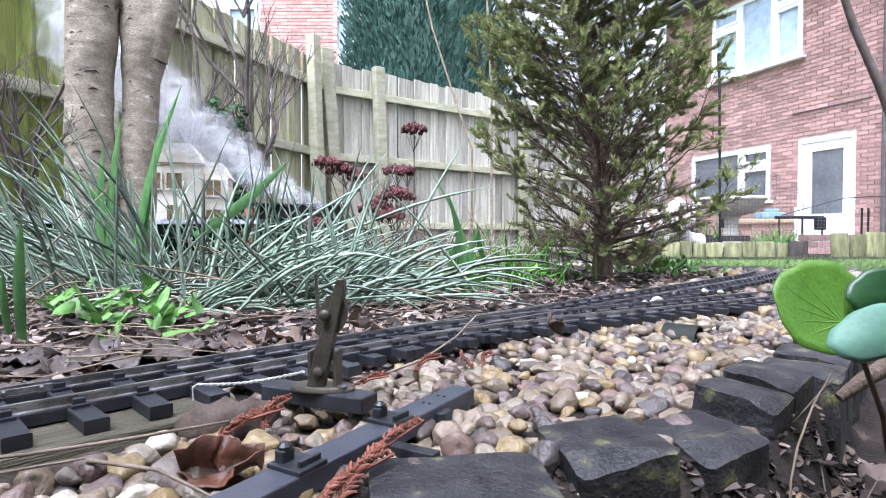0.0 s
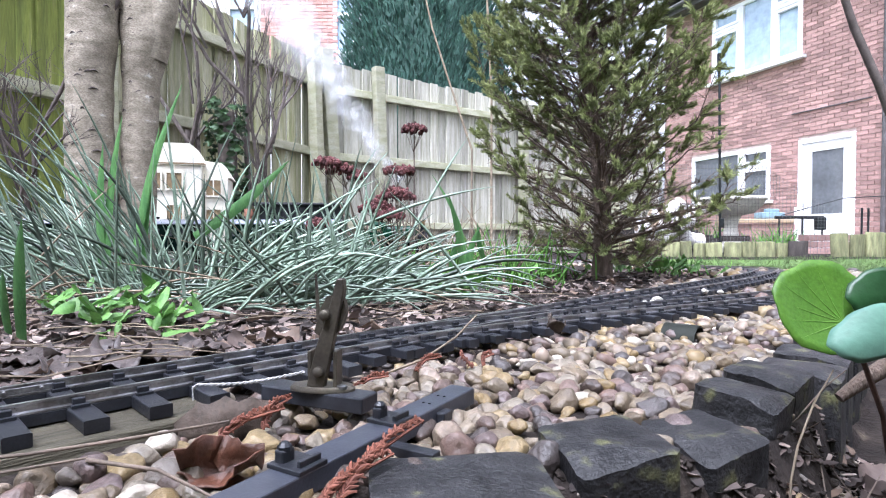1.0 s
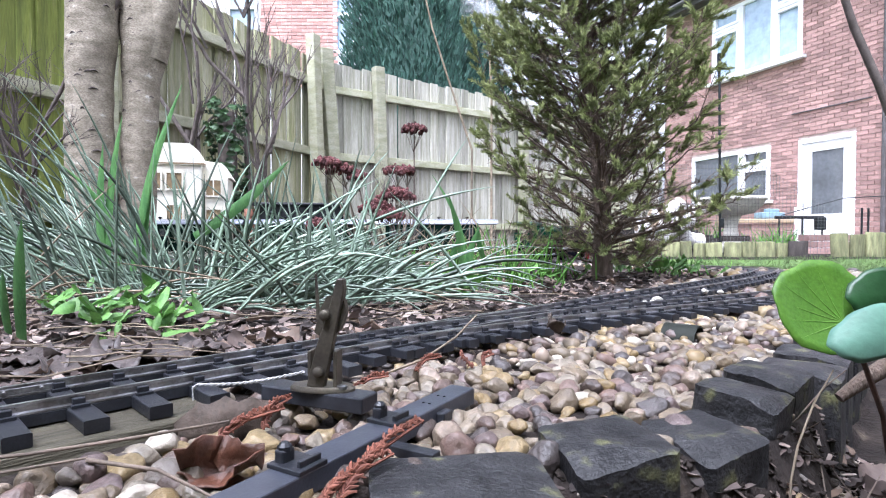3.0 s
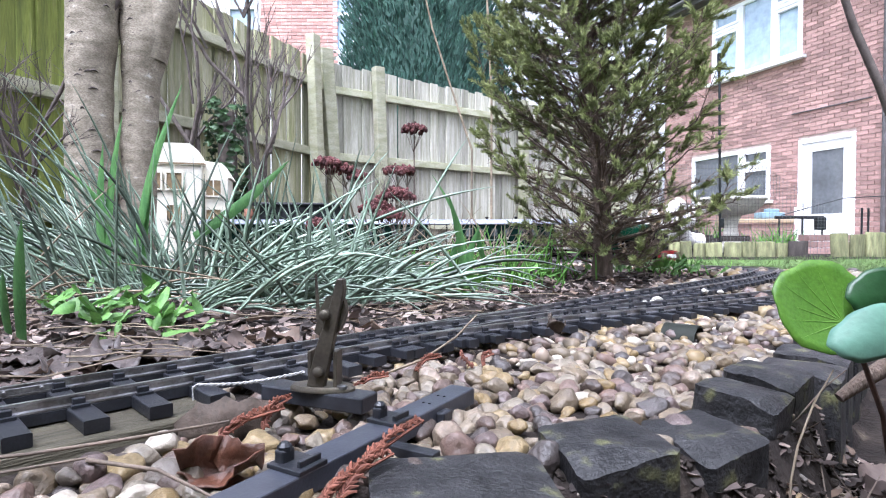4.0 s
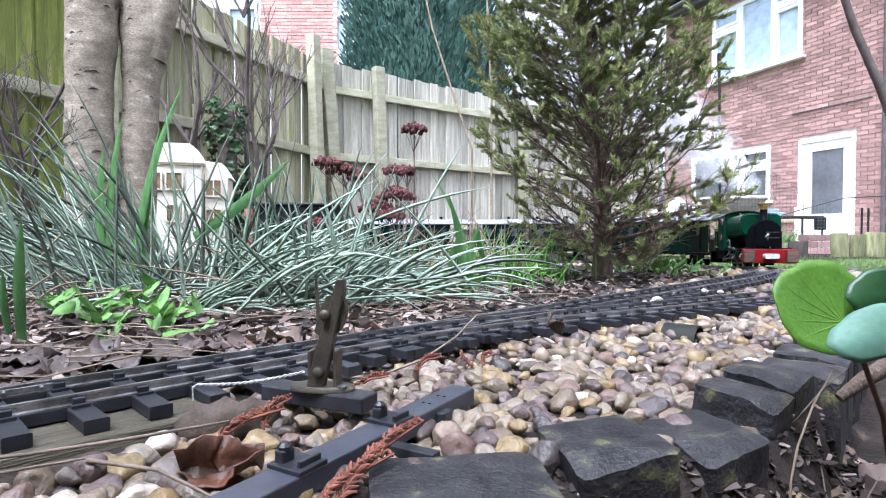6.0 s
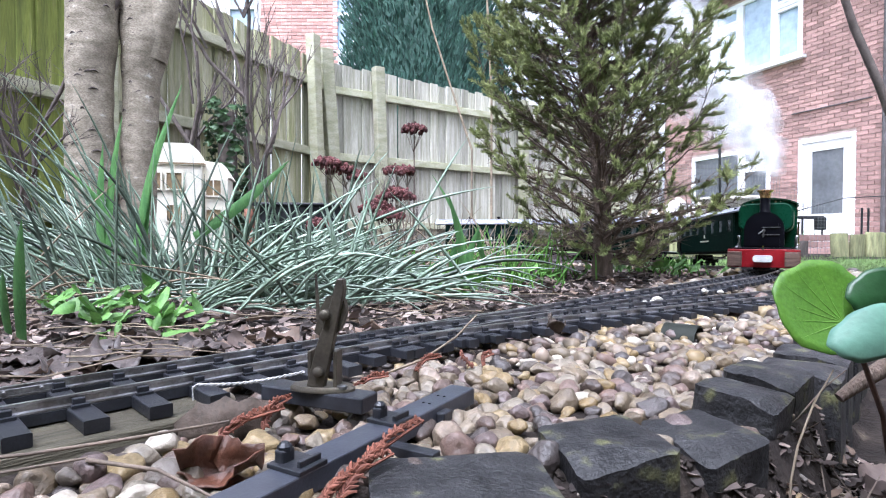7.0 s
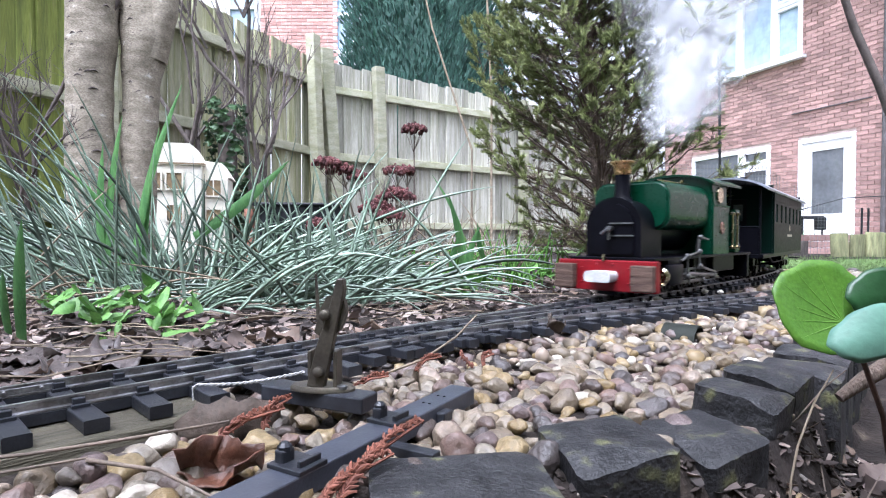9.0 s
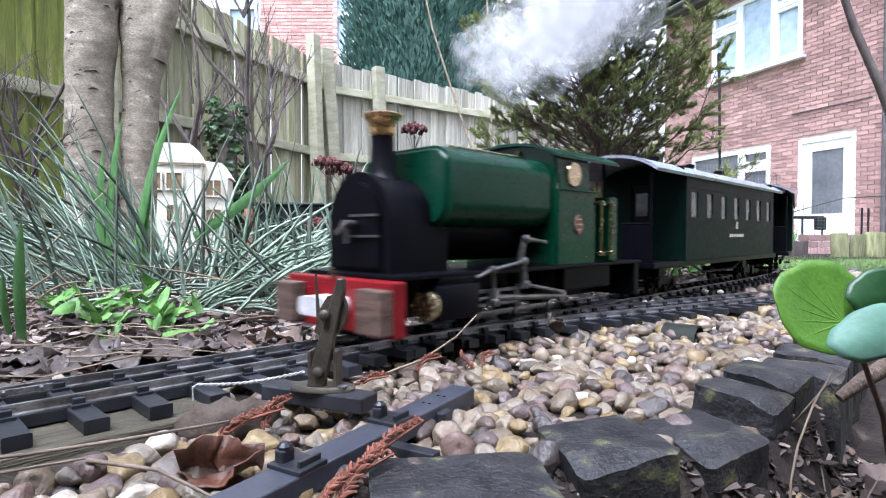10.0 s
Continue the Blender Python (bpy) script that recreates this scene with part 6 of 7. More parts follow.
def build_big_conifer():
    rnd = random.Random(33)
    c = Vector((-0.30, 9.0))
    e = empty("cypress_tree", pose(c.x, c.y, -0.3), label="large dense blue-green cypress behind the fence", category="conifer tree")
    part("trunk", tubed([(0, 0, 0), (0.02, 0, 3), (0, 0, 6.2)], [0.16, 0.12, 0.03], 12), M["bark"], e)
    verts, faces = [], []
    for k in range(34000):
        h = rnd.uniform(0.8, 6.6)
        a = rnd.uniform(math.pi, 2 * math.pi) if rnd.random() < 0.8 else rnd.uniform(0, math.pi)
        r = float(np.interp(h, (0.8, 2.0, 4.0, 5.5, 6.6), (1.45, 1.45, 1.25, 0.7, 0.1))) * (1 + 0.2 * noise.noise((math.cos(a) * 2, math.sin(a) * 2, h * 1.1))) * rnd.uniform(0.74, 1.0)
        p = Vector((r * math.cos(a), r * math.sin(a), h))
        d = Vector((math.cos(a) * 0.55 + rnd.gauss(0, 0.25), math.sin(a) * 0.55 + rnd.gauss(0, 0.25), rnd.uniform(0.6, 1.3))).normalized()
        ln = rnd.uniform(0.05, 0.15)
        w = d.cross(Vector((rnd.gauss(0, 1), rnd.gauss(0, 1), 0.2))).normalized() * ln * 0.14
        i = len(verts)
        verts += [p, p + d * ln * 0.45 + w, p + d * ln, p + d * ln * 0.45 - w]
        faces.append((i, i + 1, i + 2, i + 3))
    tagged(raw("foliage", verts, faces, M["blue_conifer"], e, "dense blue-green foliage"), kind="stuff")
    b = bmesh.new()
    lathe(b, [(1.0, 0.9), (1.12, 2.0), (0.95, 4.0), (0.5, 5.5), (0.05, 6.3)], None, 20)
    part("inner_crown", b, M["blue_conifer"], e)


build_big_conifer()


def build_ivy():
    rnd = random.Random(41)
    c = ray_at(402, 430, 3.35)
    e = empty("ivy_stump", pose(c.x, c.y, ground_z(c.x, c.y)), label="dark ivy growing over an old post", category="ivy")
    part("post", tubed([(0, 0, -0.02), (0.01, 0, 0.5), (0.0, 0, 0.86)], [0.06, 0.055, 0.05], 10), M["shrub"], e)
    verts, faces = [], []
    for k in range(420):
        a, h = rnd.uniform(0, 6.28), rnd.uniform(0.0, 0.92)
        ln = rnd.uniform(0.03, 0.06)
        vs, fs = leaf_patch(rnd, ln, ln * 0.8, 0.2, 3)
        r = 0.07 + 0.05 * rnd.random()
        m = pose(r * math.cos(a), r * math.sin(a), h, rnd.uniform(40, 120), 0, math.degrees(a) + 90)
        q = len(verts)
        verts += [m @ v for v in vs]
        faces += [[i + q for i in f] for f in fs]
    raw("leaves", verts, faces, M["ivy"], e, "dark green ivy leaves")


build_ivy()

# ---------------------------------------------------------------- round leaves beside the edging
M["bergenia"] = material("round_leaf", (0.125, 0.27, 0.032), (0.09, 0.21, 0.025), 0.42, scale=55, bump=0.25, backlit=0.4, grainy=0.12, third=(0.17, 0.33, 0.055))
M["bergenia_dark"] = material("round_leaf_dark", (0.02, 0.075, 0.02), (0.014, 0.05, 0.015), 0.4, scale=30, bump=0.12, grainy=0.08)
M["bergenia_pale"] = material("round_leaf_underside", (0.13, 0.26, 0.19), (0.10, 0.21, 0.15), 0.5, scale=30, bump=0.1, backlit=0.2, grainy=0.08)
M["bergenia_vein"] = material("leaf_vein", (0.16, 0.32, 0.05), (0.14, 0.285, 0.042), 0.4, scale=30, bump=0.0, backlit=0.3)
M["stem_pink"] = material("pink_stem", (0.13, 0.075, 0.058), (0.07, 0.042, 0.032), 0.7, scale=60, bump=0.2)


def build_round_leaves():
    root = ray_at(1590, 700, 0.36)
    e = empty("bergenia_plant", pose(root.x, root.y, ground_z(root.x, root.y)), label="round glossy green leaves on thick pinkish stems", category="plant")
    o = Vector(e.matrix_basis.translation)

    def disc(name, cpx, cpy, dist, rx, rz, tilt, turn, mat, cup, vein):
        c = ray_at(cpx, cpy, dist) - o
        vs, fs, n, rings = [Vector((0, 0, 0))], [], 36, 6
        for j in range(1, rings + 1):
            for k in range(n):
                a = 2 * math.pi * k / n
                r = j / rings * (1 + 0.03 * math.sin(5 * a) + 0.02 * math.sin(11 * a))
                vs.append(Vector((rx * r * math.cos(a), cup * r * r + 0.0012 * math.sin(3 * a + 1) * r * r, rz * r * math.sin(a))))
        for k in range(n):
            fs.append((0, 1 + k, 1 + (k + 1) % n))
        for j in range(rings - 1):
            for k in range(n):
                a, b2 = 1 + j * n + k, 1 + j * n + (k + 1) % n
                fs.append((a, a + n, b2 + n, b2))
        m = Matrix.Translation(c) @ pose(0, 0, 0, tilt, turn, 0)
        l = raw(name, [m @ v for v in vs], fs, mat, e, "", smooth=0)
        sol = l.modifiers.new("thick", "SOLIDIFY")
        sol.thickness = 0.0008
        if vein:
            b = bmesh.new()
            for t in (-2.7, -2.2, -1.6, -0.9, 2.7, 2.2, 1.7, 1.1, 3.14):
                tube(b, [m @ Vector((rx * x2, cup * (x2 * x2 + z2 * z2) - 0.0002, rz * z2)) for x2, z2 in [(0.92 * k * math.cos(t) + 0.35 * (1 - k), 0.92 * k * math.sin(t) - 0.25 * (1 - k)) for k in (0, 0.25, 0.5, 0.75, 1.0)]], [0.0004, 0.00032, 0.00025, 0.00016, 0.00008], 6)
            part("leaf_vein", b, vein, l, "paler raised veins")
        return c

    c1 = disc("leaf", 1456, 546, 0.30, 0.0285, 0.0255, -22, 8, M["bergenia"], -0.0035, M["bergenia_vein"])
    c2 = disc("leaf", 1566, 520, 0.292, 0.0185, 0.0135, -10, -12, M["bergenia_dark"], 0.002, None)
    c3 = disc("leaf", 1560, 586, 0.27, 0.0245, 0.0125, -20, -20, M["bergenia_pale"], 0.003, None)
    for i, c in enumerate((c1, c2, c3)):
        part("stem", tubed([c + Vector((0.015, 0.002, -0.006)), c * 0.5 + Vector((0.012, 0, 0.0)), (0.0, 0.0, 0.0)], [0.0014, 0.0016, 0.002], 8), M["stem_pink"], e, "thick pinkish stem")
    part("rhizome", tubed([ray_at(1600, 630, 0.33) - o, ray_at(1530, 672, 0.33) - o, ray_at(1485, 705, 0.33) - o], [0.0055, 0.0045, 0.003], 14), M["bark"], e, "thick brown creeping stem", smooth=60)


build_round_leaves()


def build_corner_debris():
    """Twigs, stones and leaves on the low dark soil outside the edging."""
    rnd = random.Random(51)
    b = bmesh.new()
    tube(b, [g(1475, 655, 0.29), g(1440, 715, 0.285), g(1412, 790, 0.28), g(1400, 850, 0.275), g(1395, 950, 0.27)], [0.0003, 0.0005, 0.0006, 0.0006, 0.0006], 6)
    tagged(part("dry_twig", b, M["straw"], smooth=60), "pale upright dry twig beside the timber edging", "twig", "twigs by the edging")
    for k in range(8):
        p = ray_at(rnd.uniform(1340, 1568), rnd.uniform(740, 900), rnd.uniform(0.24, 0.34))
        p.z = ground_z(p.x, p.y) + 0.012
        a = rnd.uniform(0, 3.1)
        ln = rnd.uniform(0.03, 0.08)
        b = bmesh.new()
        tube(b, [(p.x + math.cos(a) * ln * q, p.y + math.sin(a) * ln * q, p.z + 0.02 * math.sin(2.4 * q)) for q in (-0.5, -0.2, 0.2, 0.5)], [0.0003, 0.0005, 0.0005, 0.0003], 6)
        tagged(part("dry_twig", b, M["twig"], smooth=60), "thin brown dry twig on dark soil", "twig", "twigs by the edging")
    for k in range(260):
        x, y = rnd.uniform(0.04, 0.34), rnd.uniform(0.13, 0.38)
        if edge_side(x, y) < 0.012:
            continue
        if rnd.random() < 0.30:
            o = part("stone", pebble_shape(rnd, 2), M["pebble"], smooth=0)
            s = rnd.uniform(0.004, 0.009)
            o.matrix_basis = pose(x, y, ground_z(x, y) + s * 0.4, 0, 0, rnd.uniform(0, 360)) @ Matrix.Diagonal((s, s, s, 1))
            tagged(o, "small rounded stone on dark soil", "stone", "stones by the edging")
        else:
            ln = rnd.uniform(0.012, 0.034)
            vs, fs = leaf_patch(rnd, ln, ln * 0.6, 0.4, 7, True)
            o = raw("fallen_leaf", vs, fs, M["dead_leaf"], smooth=0)
            o.matrix_basis = pose(x, y, ground_z(x, y) + 0.010, rnd.gauss(0, 15), rnd.gauss(0, 15), rnd.uniform(0, 360))
            tagged(o, "dry brown fallen leaf on dark soil", "leaf", "fallen leaves")



from mathutils.bvhtree import BVHTree


def build_soil_crumbs():
    """Clods, chips of leaf and grit lying over the bank outside the edging."""
    rnd = random.Random(77)
    b = bmesh.new()
    bmesh.ops.create_icosphere(b, subdivisions=1, radius=1.0)
    b.verts.ensure_lookup_table()
    ball = [v.co.copy() for v in b.verts]
    tris = [tuple(v.index for v in f.verts) for f in b.faces]
    b.free()
    me = bpy.data.objects["ground"].data
    sheet = BVHTree.FromPolygons([v.co for v in me.vertices], [tuple(p.vertices) for p in me.polygons])
    sets = {"soil": ([], []), "litter": ([], []), "gravel": ([], [])}
    for k in range(9000):
        x, y = rnd.uniform(-0.02, 0.36), rnd.uniform(0.12, 0.42)
        e = edge_side(x, y)
        if e < -0.026 or e > 0.11:
            continue
        hit = sheet.ray_cast(Vector((x, y, 1)), Vector((0, 0, -1)))[0]
        if hit is None:
            continue
        kind = rnd.choices(("soil", "litter", "gravel"), (0.55, 0.42, 0.03))[0]
        vs, fs = sets[kind]
        s = rnd.uniform(0.0010, 0.0036)
        m = pose(x, y, hit.z + s * 0.35, rnd.uniform(-35, 35), rnd.uniform(-35, 35), rnd.uniform(0, 360)) @ Matrix.Diagonal((s * rnd.uniform(0.8, 1.6), s * rnd.uniform(0.6, 1.1), s * 0.6, 1))
        if kind == "litter":
            m = m @ Matrix.Diagonal((1.9, 1.3, 0.3, 1))
        i = len(vs)
        vs += [m @ (v * rnd.uniform(0.7, 1.2)) for v in ball]
        fs += [tuple(i + q for q in f) for f in tris]
    for kind, name, label in (("soil", "soil_crumbs", "dark crumbs of soil on the bank by the edging"), ("litter", "leaf_chips", "brown chips of rotted leaf on dark soil"), ("gravel", "grit", "small pale grit scattered on dark soil")):
        tagged(raw(name, *sets[kind], M[kind]), label, "soil" if kind == "soil" else "debris", kind="stuff")


build_corner_debris()
build_soil_crumbs()
# ---------------------------------------------------------------- things between the line and the houses
M["cream_paint"] = material("cream_paint", (0.82, 0.79, 0.68), (0.72, 0.68, 0.56), 0.75, scale=25, bump=0.3, third=(0.78, 0.75, 0.66))
M["brown_paint"] = material("brown_shutter", (0.30, 0.22, 0.12), (0.22, 0.155, 0.085), 0.75, scale=40, bump=0.2)
M["black_plastic"] = material("black_plastic", (0.016, 0.018, 0.02), (0.010, 0.011, 0.012), 0.45, spec=0.25, scale=15, bump=0.1)
M["terracotta"] = material("terracotta", (0.50, 0.24, 0.17), (0.40, 0.18, 0.12), 0.85, scale=25, bump=0.2)
M["stone_pale"] = material("pale_stone", (0.62, 0.59, 0.53), (0.47, 0.445, 0.39), 0.9, scale=14, bump=0.4)
M["birch_log"] = material("birch_log", (0.72, 0.70, 0.67), (0.45, 0.42, 0.39), 0.85, scale=22, bump=0.4, stretch=(1, 1, 3), spot=0.42)
M["log_end"] = material("log_end", (0.45, 0.34, 0.22), (0.33, 0.24, 0.15), 0.85, scale=40, bump=0.3)
M["green_log"] = material("edging_log", (0.23, 0.235, 0.115), (0.115, 0.115, 0.06), 0.9, scale=16, bump=0.5, stretch=(4, 4, 0.7), by_object=0.35, third=(0.32, 0.31, 0.17))
M["dark_log"] = material("dark_edging_log", (0.055, 0.045, 0.040), (0.032, 0.027, 0.024), 0.9, scale=16, bump=0.5, stretch=(4, 4, 0.7), by_object=0.25)
M["wire"] = material("mesh_wire", (0.20, 0.20, 0.20), (0.13, 0.13, 0.13), 0.5, 0.7, scale=60, bump=0.0)
M["render_white"] = material("white_render", (0.74, 0.73, 0.72), (0.66, 0.65, 0.64), 0.85, scale=3, bump=0.1)
M["pale_brick"] = material("pale_brick", (0.46, 0.27, 0.235), (0.37, 0.21, 0.18), 0.88, scale=9, bump=0.2, by_object=0.25, by_island=0.3)
M["blue_tray"] = material("blue_tray", (0.22, 0.33, 0.38), (0.16, 0.25, 0.30), 0.6, scale=20, bump=0.1)


def build_model_house():
    c = ray_at(338, 400, 3.05)
    z0 = ground_z(c.x, c.y)
    e = empty("model_cottage", pose(c.x, c.y, z0, 0, 0, 14), label="cream painted model cottage with brown shutters", category="model house")
    top = 0.49 - z0
    part("main_wall", boxed(-0.05, 0, top / 2, 0.25, 0.24, top, bevel=0.006), M["cream_paint"], e)
    part("wing_wall", boxed(0.135, 0.03, (top - 0.06) / 2, 0.13, 0.22, top - 0.06, bevel=0.006), M["cream_paint"], e)
    b = extrude_profile(bmesh.new(), [(-0.14, top), (0.14, top), (0.12, top + 0.03), (0.07, top + 0.11), (-0.07, top + 0.11), (-0.12, top + 0.03)], -0.13, 0.13, Matrix.Translation((-0.05, 0, 0)))
    part("main_roof", b, M["cream_paint"], e, "cream hipped roof")
    b = extrude_profile(bmesh.new(), [(-0.08, top - 0.06), (0.08, top - 0.06), (0.03, top + 0.02), (-0.06, top + 0.03)], -0.10, 0.13, Matrix.Translation((0.135, 0.03, 0)))
    part("wing_roof", b, M["cream_paint"], e)
    part("eaves", boxed(-0.05, 0, top + 0.006, 0.28, 0.262, 0.010, bevel=0.003), M["brown_paint"], e)
    for x, y, z in ((-0.055, -0.122, top - 0.085), (-0.055, -0.122, top - 0.25), (-0.155, -0.122, top - 0.085), (0.128, -0.083, top - 0.115), (0.128, -0.083, top - 0.27)):
        w = part("window", boxed(x, y, z, 0.082, 0.012, 0.096, bevel=0.002), M["brown_paint"], e, "brown shuttered window")
        b = bmesh.new()
        box(b, x, y - 0.008, z, 0.006, 0.006, 0.084)
        for dz in (-0.044, 0.044):
            box(b, x, y - 0.008, z + dz, 0.086, 0.008, 0.008)
        for dx in (-0.040, 0.040):
            box(b, x + dx, y - 0.008, z, 0.008, 0.008, 0.08)
        part("window_frame", b, M["cream_paint"], w)


build_model_house()


def build_tub():
    c = ray_at(535, 440, 3.2)
    z0 = ground_z(c.x, c.y)
    e = empty("plastic_tub", pose(c.x, c.y, z0, 0, 0, 8), label="black plastic water tub with thick rim", category="tub")
    h = 0.29 - z0
    b = bmesh.new()
    for w, d, z0_, z1_ in ((0.235, 0.17, 0, h),):
        ro, ri = [], []
        for z, s in ((0, 0.86), (h * 0.5, 0.94), (h, 1.0)):
            ro.append([b.verts.new((x * s, y, z)) for x, y in rounded(w, -d, d, 0.05)])
        for z, s in ((h, 0.93), (0.03, 0.80)):
            ri.append([b.verts.new((x * s, y * s, z)) for x, y in rounded(w, -d, d, 0.05)])
        rings = ro + ri
        for p, q in zip(rings, rings[1:]):
            for k in range(len(p)):
                b.faces.new((p[k], p[(k + 1) % len(p)], q[(k + 1) % len(p)], q[k]))
        b.faces.new(ro[0][::-1])
        b.faces.new(ri[-1])
    part("bowl", b, M["black_plastic"], e, smooth=40)
    b = bmesh.new()
    pts = [(x * 1.02, y * 1.02, h) for x, y in rounded(0.235, -0.17, 0.17, 0.05)]
    tube(b, pts + pts[:2], 0.011, 8)
    part("rim", b, M["black_plastic"], e, "thick rolled rim", smooth=60)
    c = ray_at(443, 420, 3.1)
    z0 = ground_z(c.x, c.y)
    b = bmesh.new()
    lathe(b, [(0.02, 0), (0.024, 0.24), (0.03, 0.242), (0.03, 0.28), (0.024, 0.28), (0.02, 0.1)], None, 18)
    o = part("terracotta_pot", b, M["terracotta"], smooth=40)
    o.matrix_basis = pose(c.x, c.y, z0)
    tagged(o, "slim terracotta pot standing on soil", "pot")


build_tub()


def build_track_stones():
    """Pale stones that have rolled between the rails."""
    rnd = random.Random(57)
    for x, y, s in ((0.300, 0.790, 0.0085), (0.270, 0.752, 0.0065), (0.285, 0.768, 0.005), (0.423, 0.912, 0.0085), (0.445, 0.905, 0.006)):
        o = part("stone", pebble_shape(rnd, 2), M["stone_pale"], smooth=0)
        o.matrix_basis = pose(x, y, RAIL_Z - 0.0062 + s * 0.35, 0, 0, rnd.uniform(0, 360)) @ Matrix.Diagonal((s, s, s, 1))
        tagged(o, "pale rounded stone lying between the rails", "stone", "stones on the track")


build_track_stones()


def build_bird_bath():
    c = ray_at(1293, 430, 4.1)
    z0 = ground_z(c.x, c.y)
    e = empty("bird_bath", pose(c.x, c.y, z0), label="pale stone bird bath on a pedestal", category="bird bath")
    h = 0.385 - z0
    b = bmesh.new()
    lathe(b, [(0.10, 0), (0.10, 0.05), (0.075, 0.07), (0.055, 0.12), (0.045, h * 0.5), (0.055, h - 0.15), (0.07, h - 0.12)], None, 20)
    part("pedestal", b, M["stone_pale"], e, "white stone pedestal", smooth=40)
    b = bmesh.new()
    lathe(b, [(0.07, h - 0.12), (0.15, h - 0.10), (0.205, h - 0.045), (0.222, h - 0.01), (0.235, h - 0.01), (0.238, h), (0.225, h + 0.012), (0.205, h), (0.12, h - 0.05), (0.01, h - 0.06)], None, 32)
    part("bowl", b, M["stone_pale"], e, "shallow fluted stone bowl", smooth=40)


build_bird_bath()


def build_logs():
    rnd = random.Random(61)
    spec = ((1185, 412, 3.55, 40, 0.052, 0.22), (1205, 372, 3.60, -35, 0.050, 0.24), (1222, 395, 3.50, -38, 0.055, 0.22), (1180, 385, 3.65, 20, 0.045, 0.2), (1215, 414, 3.55, 25, 0.05, 0.2), (1160, 400, 3.7, -10, 0.05, 0.24), (1240, 375, 3.7, -30, 0.04, 0.2), (1195, 425, 3.6, 0, 0.05, 0.26), (1235, 425, 3.65, 5, 0.05, 0.25), (1160, 425, 3.6, 0, 0.05, 0.26))
    for px, py, d, tilt, r, ln in spec:
        c = ray_at(px, py, d)
        ln *= 0.62
        e = empty("birch_log", pose(c.x - 0.05, c.y, c.z, 0, tilt + 90, rnd.uniform(-30, 30)), label="white-barked cut birch log in a heap", category="log", group="heap of birch logs")
        b = bmesh.new()
        n = 9
        tube(b, [(0.004 * math.sin(k), 0, ln * (k / n - 0.5)) for k in range(n + 1)], [r * (1 + 0.08 * rnd.uniform(-1, 1)) for k in range(n + 1)], 14)
        part("bark", b, M["birch_log"], e, smooth=50)
        for s in (-1, 1):
            b = bmesh.new()
            lathe(b, [(r * 0.9, 0), (r * 0.9, 0.004), (r * 0.3, 0.005)], pose(0, 0, s * ln / 2 + (0 if s > 0 else -0.004)), 14)
            part("cut_end", b, M["log_end"], e)
    c = ray_at(1195, 440, 3.75)
    b = bmesh.new()
    for k in range(40):
        box(b, rnd.gauss(0, 0.16), rnd.gauss(0.1, 0.06), rnd.uniform(0.0, 0.17), rnd.uniform(0.05, 0.2), 0.05, 0.04, pose(0, 0, 0, 0, 0, 0))
    o = part("brushwood", b, M["dark_log"])
    o.matrix_basis = pose(c.x, c.y, ground_z(c.x, c.y))
    tagged(o, "dark heap of old brushwood behind the logs", "brushwood", kind="stuff")


build_logs()


def build_log_edging():
    rnd = random.Random(71)

    def log(px, wpx, top, dist, dark):
        c = ray_at(px, 430, dist)
        z0 = ground_z(c.x, c.y)
        r, h = wpx / 2000 * dist, ray_at(px, top, dist).z - z0
        b = bmesh.new()
        n = 10
        ring = [(r * math.cos(math.pi * (1 + k / n)), r * 0.6 * math.sin(math.pi * (1 + k / n))) for k in range(n + 1)] + [(r * 0.8, 0.02), (-r * 0.8, 0.02)]
        lo = [b.verts.new((x, y, -0.03)) for x, y in ring]
        mid = [b.verts.new((x, y, h - 0.006)) for x, y in ring]
        hi = [b.verts.new((x * 0.9, y * 0.9, h + rnd.uniform(-0.002, 0.002))) for x, y in ring]
        for p, q in ((lo, mid), (mid, hi)):
            for k in range(len(p)):
                b.faces.new((p[k], p[(k + 1) % len(p)], q[(k + 1) % len(p)], q[k]))
        b.faces.new(hi)
        b.faces.new(lo[::-1])
        o = part("edging_log", b, M["dark_log"] if dark else M["green_log"], smooth=50)
        o.matrix_basis = pose(c.x, c.y, z0, rnd.uniform(-2, 2), rnd.uniform(-2.5, 2.5), rnd.uniform(-8, 8))
        tagged(o, "dark rotted half-round edging log by the lawn" if dark else "mossy half-round edging log beside the lawn", "edging log", "log edging round the lawn")

    x = 1040
    while x < 1395:
        w = rnd.uniform(18, 36)
        log(x + w / 2, w, 428 + rnd.uniform(-4, 4), 2.95 + 0.0002 * (x - 1200), False)
        x += w + rnd.uniform(0.5, 3)
    for px, w in ((1409, 26), (1424, 12)):
        log(px, w, 427, 2.93, True)
    x = 1472
    while x < 1640:
        w = rnd.uniform(24, 34)
        log(x + w / 2, w, 416 - (x - 1472) * 0.05 + rnd.uniform(-3, 3), 3.0, False)
        x += w + rnd.uniform(0.5, 3)
    # low brick step between the two runs
    e = empty("brick_step", Matrix(), label="low step of reddish bricks beside the edging logs", category="brick step")
    for row in range(3):
        for k in range(3):
            p = ray_at(1436 + k * 30 - (15 if row % 2 else 0), 440, 3.35)
            o = part("brick", boxed(0, 0, 0, 0.098, 0.10, 0.036, bevel=0.003), M["brick"], e)
            o.matrix_basis = pose(p.x, p.y, ground_z(p.x, p.y) + 0.016 + row * 0.039, 0, 0, rnd.uniform(-2, 2))


build_log_edging()


